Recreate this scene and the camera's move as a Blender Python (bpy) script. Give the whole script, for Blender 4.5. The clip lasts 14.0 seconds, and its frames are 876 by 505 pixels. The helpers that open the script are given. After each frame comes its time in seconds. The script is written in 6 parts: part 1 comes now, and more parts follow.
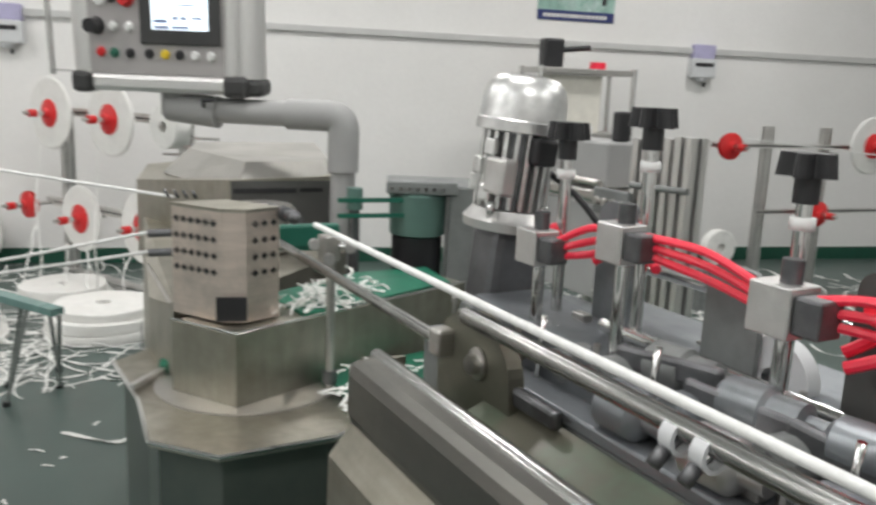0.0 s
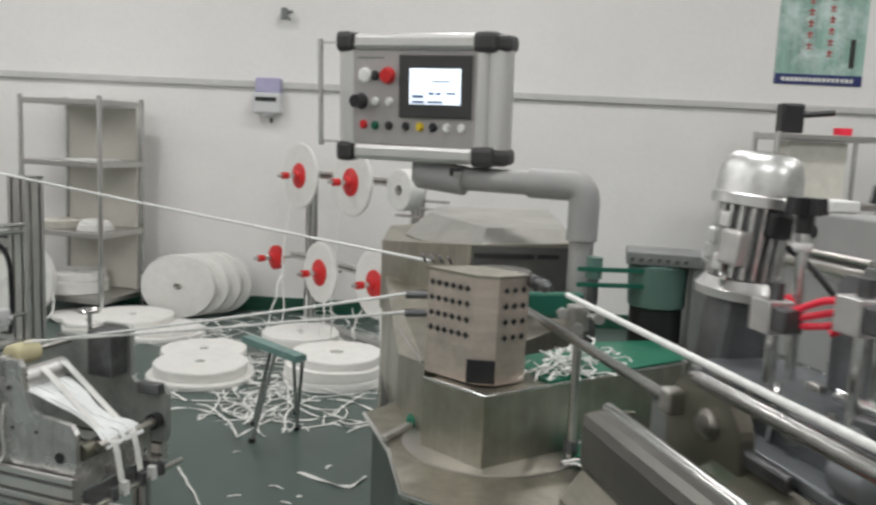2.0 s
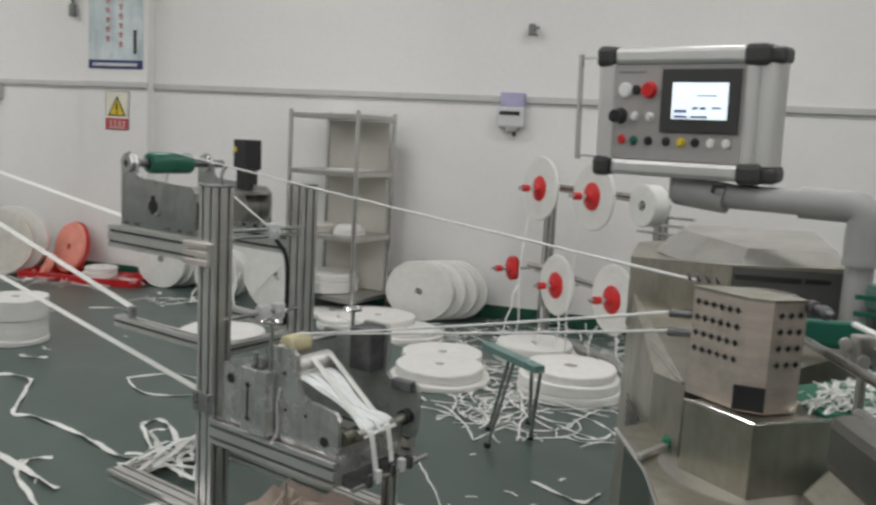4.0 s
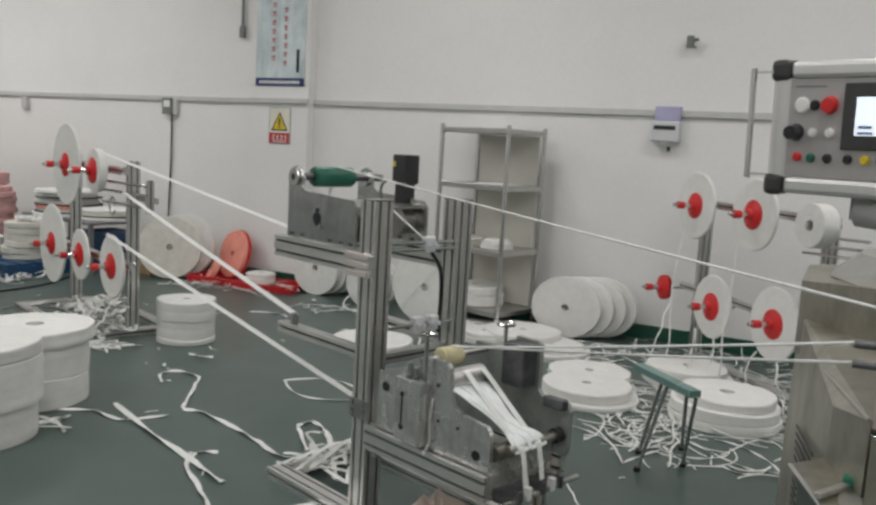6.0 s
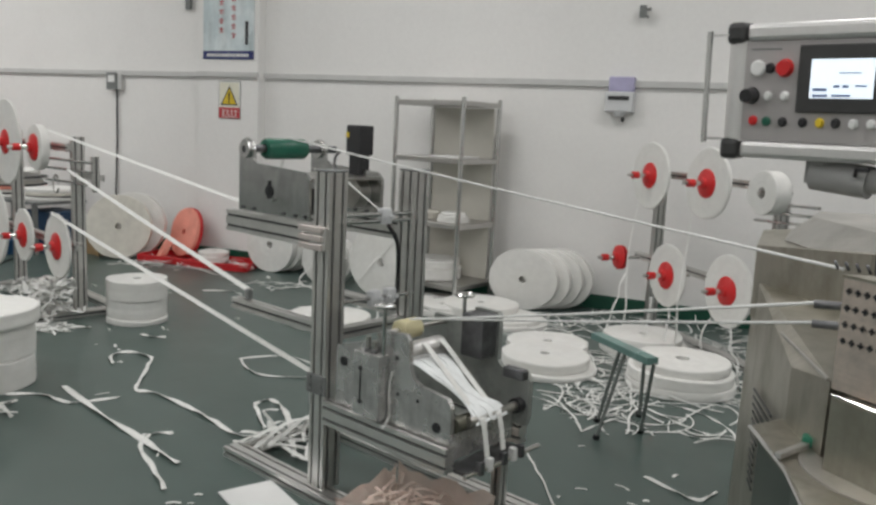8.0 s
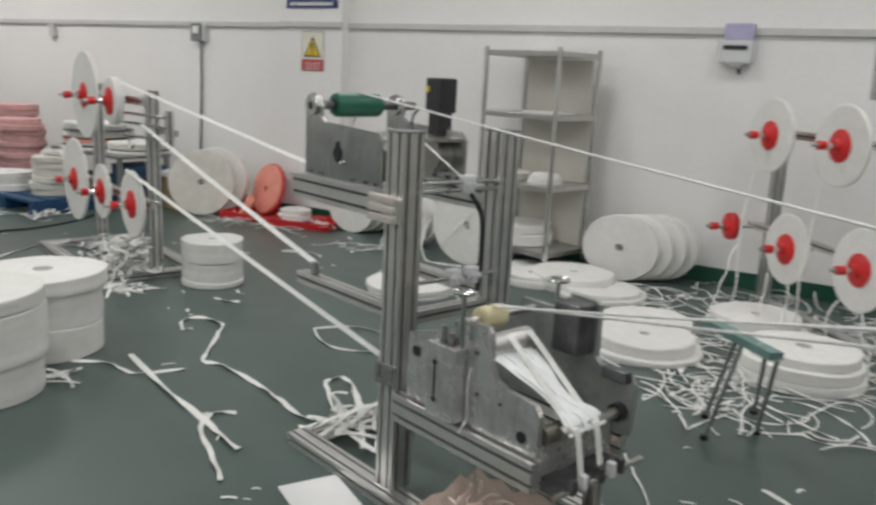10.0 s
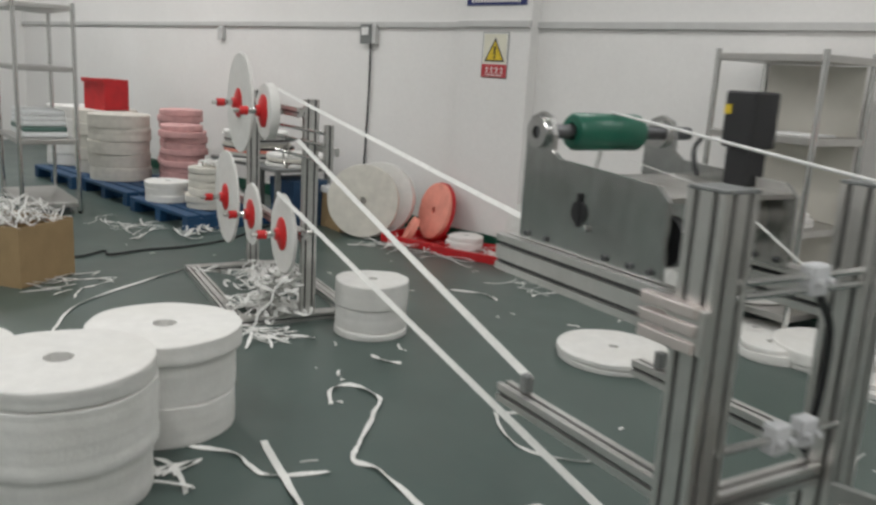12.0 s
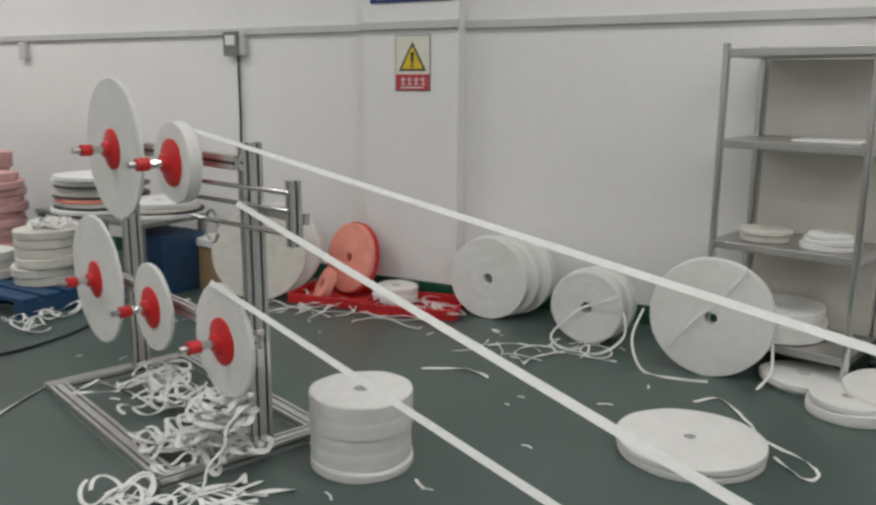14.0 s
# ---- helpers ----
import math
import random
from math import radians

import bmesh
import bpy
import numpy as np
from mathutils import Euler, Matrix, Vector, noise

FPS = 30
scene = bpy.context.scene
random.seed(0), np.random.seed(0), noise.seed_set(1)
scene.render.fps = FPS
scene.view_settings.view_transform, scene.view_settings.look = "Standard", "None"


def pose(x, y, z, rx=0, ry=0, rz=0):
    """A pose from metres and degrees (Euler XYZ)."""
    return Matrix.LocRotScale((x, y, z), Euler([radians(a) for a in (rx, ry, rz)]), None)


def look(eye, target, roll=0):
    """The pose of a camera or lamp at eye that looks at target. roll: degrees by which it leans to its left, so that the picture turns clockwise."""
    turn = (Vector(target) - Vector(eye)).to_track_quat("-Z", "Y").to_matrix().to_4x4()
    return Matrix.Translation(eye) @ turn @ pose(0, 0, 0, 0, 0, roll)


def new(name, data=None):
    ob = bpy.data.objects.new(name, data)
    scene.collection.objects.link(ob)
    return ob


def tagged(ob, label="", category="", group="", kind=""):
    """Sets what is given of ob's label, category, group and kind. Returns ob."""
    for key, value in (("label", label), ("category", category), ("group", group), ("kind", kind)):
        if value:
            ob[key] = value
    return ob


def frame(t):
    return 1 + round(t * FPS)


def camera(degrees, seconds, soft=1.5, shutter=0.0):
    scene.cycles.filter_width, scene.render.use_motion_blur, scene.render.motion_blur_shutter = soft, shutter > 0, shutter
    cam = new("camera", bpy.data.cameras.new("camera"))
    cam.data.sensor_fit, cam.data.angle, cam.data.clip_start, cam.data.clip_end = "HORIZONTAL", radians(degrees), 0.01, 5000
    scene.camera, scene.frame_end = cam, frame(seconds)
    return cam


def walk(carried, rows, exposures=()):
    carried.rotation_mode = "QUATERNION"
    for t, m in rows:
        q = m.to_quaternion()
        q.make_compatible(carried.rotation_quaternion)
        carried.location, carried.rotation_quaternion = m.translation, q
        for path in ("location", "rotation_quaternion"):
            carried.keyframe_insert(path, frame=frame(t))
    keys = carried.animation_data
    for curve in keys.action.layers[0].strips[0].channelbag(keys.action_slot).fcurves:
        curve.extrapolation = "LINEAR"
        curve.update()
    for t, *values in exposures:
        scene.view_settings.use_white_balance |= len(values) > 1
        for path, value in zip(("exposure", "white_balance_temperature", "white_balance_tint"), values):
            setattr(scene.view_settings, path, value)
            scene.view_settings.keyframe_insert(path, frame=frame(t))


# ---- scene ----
cam = camera(56.7, 14.0, soft=2.7, shutter=0.5)
PATH = [
    (0, (0.063, 0.084, 1.376), (0.512, 1.991, 0.978), 2.5),
    (0.5, (0.037, 0.075, 1.385), (0.312, 2.024, 1.029), 1.9),
    (0.6, (0.029, 0.079, 1.382), (0.283, 2.033, 1.038), 2.4),
    (1, (0.012, 0.078, 1.386), (0.163, 2.046, 1.063), 2.3),
    (1.2, (0.004, 0.072, 1.387), (0.119, 2.044, 1.077), 2.4),
    (1.5, (0.0, 0.074, 1.39), (0.048, 2.052, 1.099), 2.5),
    (2, (-0.02, 0.066, 1.392), (-0.078, 2.046, 1.121), 2.6),
    (2.5, (-0.036, 0.053, 1.39), (-0.248, 2.023, 1.122), 2.4),
    (3, (-0.056, 0.045, 1.395), (-0.434, 1.989, 1.121), 2.3),
    (3.5, (-0.075, 0.034, 1.394), (-0.569, 1.952, 1.12), 2.8),
    (4, (-0.09, 0.025, 1.392), (-0.692, 1.913, 1.125), 3.1),
    (6.5, (-0.137, -0.001, 1.399), (-1.077, 1.746, 1.145), 3.3),
    (7, (-0.126, 0.013, 1.391), (-0.996, 1.795, 1.136), 2.9),
    (9.5, (-0.273, 0.209, 1.366), (-1.079, 1.994, 0.961), 2.2),
    (10, (-0.328, 0.405, 1.375), (-1.326, 2.085, 0.948), 2.8),
    (10.5, (-0.418, 0.526, 1.368), (-1.488, 2.156, 0.921), 2.8),
    (11, (-0.561, 0.645, 1.378), (-1.642, 2.272, 0.949), 3.0),
    (11.5, (-0.78, 0.912, 1.366), (-1.991, 2.45, 0.954), 2.9),
    (12, (-1.141, 1.15, 1.364), (-2.441, 2.608, 0.934), 3.3),
    (12.5, (-1.52, 1.35, 1.38), (-2.757, 2.859, 0.939), 2.1),
    (13, (-1.946, 1.457, 1.397), (-3.115, 3.029, 0.995), 1.3),
    (13.5, (-2.311, 1.616, 1.399), (-3.375, 3.26, 0.992), 0.2),
    (14, (-2.569, 1.632, 1.405), (-3.486, 3.362, 0.996), 0.3),
]
walk(cam, [(t, look(eye, target, roll)) for t, eye, target, roll in PATH],
     exposures=[(0.0, 0.55), (0.5, 0.46), (1.0, 0.39), (2.0, 0.28), (3.0, 0.17), (4.0, 0.03), (6.5, -0.05), (9.5, 0.09), (11.5, 0.08), (12.5, -0.02), (13.5, -0.10), (14.0, -0.08)])

# ---- light and world ----
ROOM = (-14.5, 7.6, -3.6, 6.34, 4.0)   # x0, x1, y0, y1 (north wall), ceiling height
world = bpy.data.worlds.new("world")
world.use_nodes = True
scene.world = world
world.node_tree.nodes["Background"].inputs[0].default_value = (0.75, 0.82, 0.9, 1)
world.node_tree.nodes["Background"].inputs[1].default_value = 0.08
LAMP_POWER = 30.0


# ---- materials ----
def material(name, base, rough=0.5, metal=0.0, vary=0.12, scale=9.0, bump=0.0, bump_scale=60.0, stretch=(1, 1, 1),
             stain=None, stain_amount=0.0, stain_scale=1.6, emit=0.0, spec=0.5, per_piece=0.0, rough_vary=0.1):
    m = bpy.data.materials.new(name)
    m.use_nodes = True
    nt = m.node_tree
    bsdf = nt.nodes["Principled BSDF"]

    def node(kind, **sets):
        n = nt.nodes.new(kind)
        for k, v in sets.items():
            n.inputs[k].default_value = v
        return n

    link = nt.links.new
    co = node("ShaderNodeTexCoord")
    mp = node("ShaderNodeMapping")
    mp.inputs["Scale"].default_value = stretch
    link(co.outputs["Object"], mp.inputs["Vector"])
    fine = node("ShaderNodeTexNoise", Scale=scale, Detail=6.0, Roughness=0.6)
    link(mp.outputs["Vector"], fine.inputs["Vector"])
    rough_noise = node("ShaderNodeTexNoise", Scale=stain_scale, Detail=5.0, Roughness=0.65)
    link(co.outputs["Object"], rough_noise.inputs["Vector"])
    hsv = node("ShaderNodeHueSaturation")
    hsv.inputs["Color"].default_value = (*base, 1)
    val = node("ShaderNodeMapRange")
    val.inputs["From Min"].default_value, val.inputs["From Max"].default_value = 0.3, 0.7
    val.inputs["To Min"].default_value, val.inputs["To Max"].default_value = 1 - vary, 1 + vary
    link(fine.outputs["Fac"], val.inputs["Value"])
    last = val.outputs["Result"]
    if per_piece:
        info = node("ShaderNodeObjectInfo")
        pr = node("ShaderNodeMapRange")
        pr.inputs["To Min"].default_value, pr.inputs["To Max"].default_value = 1 - per_piece, 1 + per_piece
        link(info.outputs["Random"], pr.inputs["Value"])
        mul = nt.nodes.new("ShaderNodeMath")
        mul.operation = "MULTIPLY"
        link(last, mul.inputs[0])
        link(pr.outputs["Result"], mul.inputs[1])
        last = mul.outputs[0]
    link(last, hsv.inputs["Value"])
    colour = hsv.outputs["Color"]
    if stain:
        mix = nt.nodes.new("ShaderNodeMix")
        mix.data_type = "RGBA"
        sr = node("ShaderNodeMapRange")
        sr.inputs["From Min"].default_value, sr.inputs["From Max"].default_value = 0.45, 0.72
        sr.inputs["To Max"].default_value = stain_amount
        link(rough_noise.outputs["Fac"], sr.inputs["Value"])
        link(sr.outputs["Result"], mix.inputs[0])
        link(colour, mix.inputs[6])
        mix.inputs[7].default_value = (*stain, 1)
        colour = mix.outputs[2]
    link(colour, bsdf.inputs["Base Color"])
    rr = node("ShaderNodeMapRange")
    rr.inputs["To Min"].default_value, rr.inputs["To Max"].default_value = max(rough - rough_vary, 0.03), min(rough + rough_vary, 1)
    link(rough_noise.outputs["Fac"], rr.inputs["Value"])
    link(rr.outputs["Result"], bsdf.inputs["Roughness"])
    bsdf.inputs["Metallic"].default_value = metal
    bsdf.inputs["Specular IOR Level"].default_value = spec
    if bump:
        bn = node("ShaderNodeTexNoise", Scale=bump_scale, Detail=4.0)
        link(mp.outputs["Vector"], bn.inputs["Vector"])
        bp = node("ShaderNodeBump", Strength=bump, Distance=0.004)
        link(bn.outputs["Fac"], bp.inputs["Height"])
        link(bp.outputs["Normal"], bsdf.inputs["Normal"])
    if emit:
        link(colour, bsdf.inputs["Emission Color"])
        bsdf.inputs["Emission Strength"].default_value = emit
    return m


M = dict(
    wall=material("wall_paint", (0.80, 0.79, 0.775), 0.75, vary=0.02, scale=30, bump=0.08, bump_scale=140, stain=(0.70, 0.69, 0.67), stain_amount=0.5, stain_scale=0.5),
    ceiling=material("ceiling_paint", (0.8, 0.8, 0.79), 0.85, vary=0.02),
    floor=material("floor_paint", (0.068, 0.099, 0.089), 0.36, vary=0.10, scale=3.0, bump=0.05, bump_scale=220, stain=(0.094, 0.122, 0.110), stain_amount=0.8, stain_scale=0.9, rough_vary=0.16),
    skirting=material("green_skirting_paint", (0.008, 0.07, 0.042), 0.45, vary=0.15),
    conduit=material("grey_plastic_trunking", (0.55, 0.55, 0.54), 0.5, vary=0.05),
    steel=material("brushed_stainless", (0.56, 0.545, 0.52), 0.34, 1.0, vary=0.08, scale=6, stretch=(1, 1, 40), bump=0.05, bump_scale=90, stain=(0.30, 0.29, 0.265), stain_amount=0.6, stain_scale=5),
    sheet=material("worn_sheet_steel", (0.43, 0.41, 0.355), 0.42, 1.0, vary=0.10, scale=5, stretch=(8, 8, 1), bump=0.06, bump_scale=60, stain=(0.24, 0.225, 0.17), stain_amount=0.8, stain_scale=4),
    plate=material("bright_streaked_plate", (0.68, 0.67, 0.66), 0.28, 0.8, vary=0.14, scale=7, stretch=(6, 6, 1), bump=0.10, bump_scale=16, stain=(0.30, 0.30, 0.29), stain_amount=0.7, stain_scale=8, rough_vary=0.2),
    headplate=material("polished_worn_plate", (0.62, 0.62, 0.61), 0.22, 1.0, vary=0.10, scale=7, stretch=(6, 6, 1), bump=0.05, bump_scale=14, stain=(0.30, 0.30, 0.29), stain_amount=0.6, stain_scale=9),
    cover=material("bright_perforated_steel", (0.68, 0.585, 0.52), 0.42, 0.8, vary=0.10, scale=9, stretch=(1, 1, 8), bump=0.05, stain=(0.40, 0.37, 0.33), stain_amount=0.8, stain_scale=11),
    # the green stain colour paints a reflected sheen on the olive tray
    oilytray=material("oily_olive_tray_painted_sheen", (0.115, 0.11, 0.082), 0.34, 0.2, vary=0.2, scale=6, stain=(0.10, 0.20, 0.13), stain_amount=0.9, stain_scale=4),
    beamsteel=material("worn_dark_beam", (0.165, 0.16, 0.145), 0.40, 0.9, vary=0.15, scale=5, stretch=(1, 3, 3), bump=0.06, stain=(0.13, 0.13, 0.12), stain_amount=0.7, stain_scale=6),
    dull=material("dull_hood_steel", (0.42, 0.41, 0.385), 0.58, 0.9, vary=0.12, scale=5, bump=0.06, stain=(0.28, 0.27, 0.24), stain_amount=0.7, stain_scale=4),
    backplate=material("greenish_steel_plate", (0.42, 0.44, 0.42), 0.36, 0.55, vary=0.2, scale=7, bump=0.1, bump_scale=20, stain=(0.14, 0.15, 0.14), stain_amount=0.8, stain_scale=7),
    apron=material("oily_apron_steel", (0.32, 0.30, 0.255), 0.46, 0.9, vary=0.16, scale=5, stretch=(1, 10, 10), bump=0.06, stain=(0.18, 0.17, 0.14), stain_amount=0.8, stain_scale=5),
    olive=material("olive_steel_casting", (0.17, 0.165, 0.13), 0.38, 0.6, vary=0.15, scale=8, bump=0.08, stain=(0.10, 0.10, 0.08), stain_amount=0.7, stain_scale=6),
    hoodface=material("dark_hood_face", (0.11, 0.11, 0.105), 0.4, 0.3, vary=0.12, scale=5),
    tube=material("worn_round_tube", (0.36, 0.36, 0.35), 0.24, 1.0, vary=0.12, scale=10, stain=(0.2, 0.2, 0.19), stain_amount=0.5, stain_scale=7),
    bluedeck=material("blue_grey_worn_casting", (0.235, 0.25, 0.265), 0.38, 0.5, vary=0.14, scale=6, bump=0.05, stain=(0.10, 0.105, 0.11), stain_amount=0.7, stain_scale=7),
    # grey mottling in the colour stands in for contrasty reflections on the motor
    motorfin=material("motor_fin_painted_reflections", (0.74, 0.74, 0.73), 0.38, 1.0, vary=0.14, scale=14, bump=0.35, bump_scale=11, stain=(0.42, 0.42, 0.42), stain_amount=0.8, stain_scale=16),
    darksteel=material("oily_dark_steel", (0.17, 0.172, 0.18), 0.42, 0.85, vary=0.2, scale=18, bump=0.1, bump_scale=80, stain=(0.07, 0.07, 0.07), stain_amount=0.7, stain_scale=11),
    castgrey=material("grey_painted_casting", (0.20, 0.21, 0.207), 0.45, 0.1, vary=0.14, scale=14, bump=0.15, bump_scale=50, stain=(0.09, 0.09, 0.09), stain_amount=0.6, stain_scale=8),
    alu=material("aluminium_profile", (0.74, 0.73, 0.71), 0.34, 0.9, vary=0.05, scale=8, stretch=(40, 40, 1), stain=(0.45, 0.44, 0.42), stain_amount=0.5, stain_scale=4),
    # near-black tone for the shade inside the profile slots
    grooveshade=material("shaded_profile_groove", (0.10, 0.10, 0.10), 0.6, 0.5),
    panelalu=material("satin_panel_aluminium", (0.76, 0.75, 0.74), 0.42, 0.9, vary=0.03, stretch=(30, 30, 1)),
    chrome=material("polished_chrome", (0.66, 0.66, 0.65), 0.14, 1.0, vary=0.03),
    castalu=material("cast_aluminium", (0.68, 0.67, 0.66), 0.42, 0.98, vary=0.08, scale=20, bump=0.15, bump_scale=70, stain=(0.45, 0.44, 0.42), stain_amount=0.5, stain_scale=9),
    pipe=material("grey_painted_pipe", (0.33, 0.33, 0.325), 0.5, vary=0.06, bump=0.05),
    tape=material("white_paper_tape", (0.80, 0.80, 0.775), 0.8, vary=0.05, scale=40, bump=0.15, bump_scale=120, per_piece=0.04),
    coil=material("white_coil_edge", (0.76, 0.755, 0.73), 0.85, vary=0.05, scale=16, bump=0.25, bump_scale=70, stain=(0.70, 0.69, 0.65), stain_amount=0.6, stain_scale=3, per_piece=0.05),
    cream=material("cream_coil", (0.70, 0.675, 0.61), 0.85, vary=0.08, scale=14, bump=0.2, per_piece=0.06),
    cord=material("white_cord", (0.76, 0.76, 0.745), 0.8, vary=0.10, scale=90, bump=0.2, bump_scale=200),
    red=material("red_plastic", (0.62, 0.020, 0.022), 0.4, vary=0.08),
    redtube=material("red_air_hose", (0.9, 0.03, 0.07), 0.35, vary=0.06),
    redtray=material("red_tray_plastic", (0.50, 0.015, 0.02), 0.45, vary=0.15),
    pink=material("pink_coil", (0.62, 0.36, 0.35), 0.85, vary=0.10, scale=14, bump=0.2, per_piece=0.08),
    coral=material("coral_coil", (0.78, 0.30, 0.23), 0.8, vary=0.12, scale=10, bump=0.2),
    green=material("green_urethane", (0.012, 0.12, 0.075), 0.35, vary=0.12),
    belt=material("green_belt", (0.006, 0.11, 0.072), 0.5, vary=0.1),
    greentray=material("green_tray_coating", (0.012, 0.155, 0.092), 0.45, vary=0.2, scale=12),
    plinth=material("dark_machine_plinth", (0.075, 0.095, 0.085), 0.3, 0.4, vary=0.15, scale=6, stain=(0.12, 0.13, 0.11), stain_amount=0.6, stain_scale=3),
    greenmach=material("green_grey_machine_paint", (0.10, 0.18, 0.155), 0.45, vary=0.1),
    black=material("black_plastic", (0.018, 0.018, 0.02), 0.4, vary=0.2),
    blackmetal=material("black_motor_paint", (0.022, 0.022, 0.024), 0.45, vary=0.2),
    cap=material("dark_grey_corner_cap", (0.045, 0.045, 0.045), 0.5, vary=0.15),
    facia=material("grey_control_facia", (0.42, 0.40, 0.395), 0.5, 0.2, vary=0.04),
    white=material("white_plastic", (0.78, 0.78, 0.77), 0.45, vary=0.03),
    greybox=material("pale_grey_plastic", (0.60, 0.61, 0.62), 0.5, vary=0.04),
    yellow=material("yellow_plastic", (0.72, 0.52, 0.03), 0.45),
    yellowroll=material("yellowed_roller", (0.58, 0.53, 0.33), 0.6, vary=0.15, bump=0.2),
    screen=material("lit_screen", (0.78, 0.87, 0.95), 0.3, vary=0.02, emit=0.75),
    screenink=material("screen_dark_text", (0.10, 0.14, 0.28), 0.4, emit=0.25),
    blueink=material("navy_print", (0.02, 0.03, 0.14), 0.6),
    purple=material("lilac_label", (0.40, 0.38, 0.55), 0.6),
    poster=material("poster_paper", (0.50, 0.58, 0.60), 0.4, vary=0.22, scale=2.2, stretch=(6, 1, 0.7), stain=(0.80, 0.85, 0.86), stain_amount=1.0, stain_scale=2.4),
    postergreen=material("poster_green_print", (0.26, 0.42, 0.36), 0.4, vary=0.3, scale=3, stretch=(6, 1, 0.5), stain=(0.72, 0.80, 0.80), stain_amount=1.0, stain_scale=4),
    redink=material("red_print", (0.50, 0.05, 0.06), 0.5),
    signwhite=material("sign_white", (0.75, 0.75, 0.72), 0.4),
    signfield=material("sign_pale_yellow", (0.74, 0.72, 0.60), 0.4, vary=0.06),
    pinkwhite=material("pinkish_clamp_metal", (0.74, 0.67, 0.64), 0.4, 0.7, vary=0.05),
    offcut=material("pinkish_paper_offcuts", (0.66, 0.52, 0.45), 0.8, vary=0.3, scale=14, stain=(0.68, 0.60, 0.52), stain_amount=1.0, stain_scale=16),
    cardboard=material("brown_cardboard", (0.36, 0.25, 0.13), 0.85, vary=0.1, scale=7, bump=0.1),
    pinkcard=material("pink_printed_carton", (0.86, 0.77, 0.71), 0.8, vary=0.1, scale=6, stain=(0.80, 0.62, 0.56), stain_amount=0.7, stain_scale=5),
    pallet=material("blue_pallet_plastic", (0.01, 0.058, 0.14), 0.5, vary=0.15),
    bluebin=material("dark_blue_bin", (0.02, 0.06, 0.13), 0.5, vary=0.15),
    board=material("beige_back_board", (0.62, 0.60, 0.54), 0.6, vary=0.06, scale=2, stain=(0.52, 0.50, 0.44), stain_amount=0.8, stain_scale=1.4),
    shelfwire=material("shelf_sheet", (0.52, 0.51, 0.49), 0.35, 0.9, vary=0.06),
    stooltop=material("green_stool_top", (0.14, 0.25, 0.23), 0.28, vary=0.12),
    stoolleg=material("dark_green_leg", (0.22, 0.24, 0.23), 0.45, 0.3, vary=0.15),
    cable=material("black_cable", (0.02, 0.02, 0.022), 0.5),
    lamp=material("lamp_diffuser", (1.0, 0.99, 0.97), 0.5, vary=0.0, emit=4.0),
    cloth=material("white_nonwoven", (0.84, 0.86, 0.86), 0.9, vary=0.06, scale=30, bump=0.2, bump_scale=40),
)


# ---- geometry helpers ----
def box(bm, x0, x1, y0, y1, z0, z1, bev=0.0, m=None):
    vs = [bm.verts.new(c) for c in ((x0, y0, z0), (x1, y0, z0), (x1, y1, z0), (x0, y1, z0), (x0, y0, z1), (x1, y0, z1), (x1, y1, z1), (x0, y1, z1))]
    fs = [bm.faces.new([vs[i] for i in f]) for f in ((3, 2, 1, 0), (4, 5, 6, 7), (0, 1, 5, 4), (1, 2, 6, 5), (2, 3, 7, 6), (3, 0, 4, 7))]
    if bev:
        es = list({e for f in fs for e in f.edges})
        out = bmesh.ops.bevel(bm, geom=es, offset=bev, segments=2, profile=0.5, affect="EDGES")
        vs = list({v for f in out["faces"] for v in f.verts} | {v for v in vs if v.is_valid})
    if m is not None:
        bmesh.ops.transform(bm, matrix=m, verts=vs)
    return bm


def rod(bm, a, b, r0, r1=None, n=14, caps=True):
    """A round bar between two points."""
    a, b = Vector(a), Vector(b)
    r1 = r0 if r1 is None else r1
    d = (b - a).normalized()
    s = d.orthogonal().normalized()
    t = d.cross(s)
    ring = [[bm.verts.new(p + r * (math.cos(2 * math.pi * i / n) * s + math.sin(2 * math.pi * i / n) * t)) for i in range(n)] for p, r in ((a, r0), (b, r1))]
    for i in range(n):
        f = bm.faces.new((ring[0][i], ring[0][(i + 1) % n], ring[1][(i + 1) % n], ring[1][i]))
        f.smooth = True
    if caps:
        bm.faces.new(ring[0][::-1])
        bm.faces.new(ring[1])
    return bm


def lathe(bm, a, axis, profile, n=40, smooth=True):
    """Turns (distance along axis, radius) pairs about an axis from a."""
    a, d = Vector(a), Vector(axis).normalized()
    s = d.orthogonal().normalized()
    t = d.cross(s)
    rings = []
    for h, r in profile:
        if r < 1e-5:
            rings.append([bm.verts.new(a + h * d)] * n)
        else:
            rings.append([bm.verts.new(a + h * d + r * (math.cos(2 * math.pi * i / n) * s + math.sin(2 * math.pi * i / n) * t)) for i in range(n)])
    for p, q in zip(rings, rings[1:]):
        for i in range(n):
            vs = [p[i], p[(i + 1) % n], q[(i + 1) % n], q[i]]
            vs = [v for k, v in enumerate(vs) if v not in vs[:k]]
            if len(vs) > 2:
                f = bm.faces.new(vs)
                f.smooth = smooth
    return bm


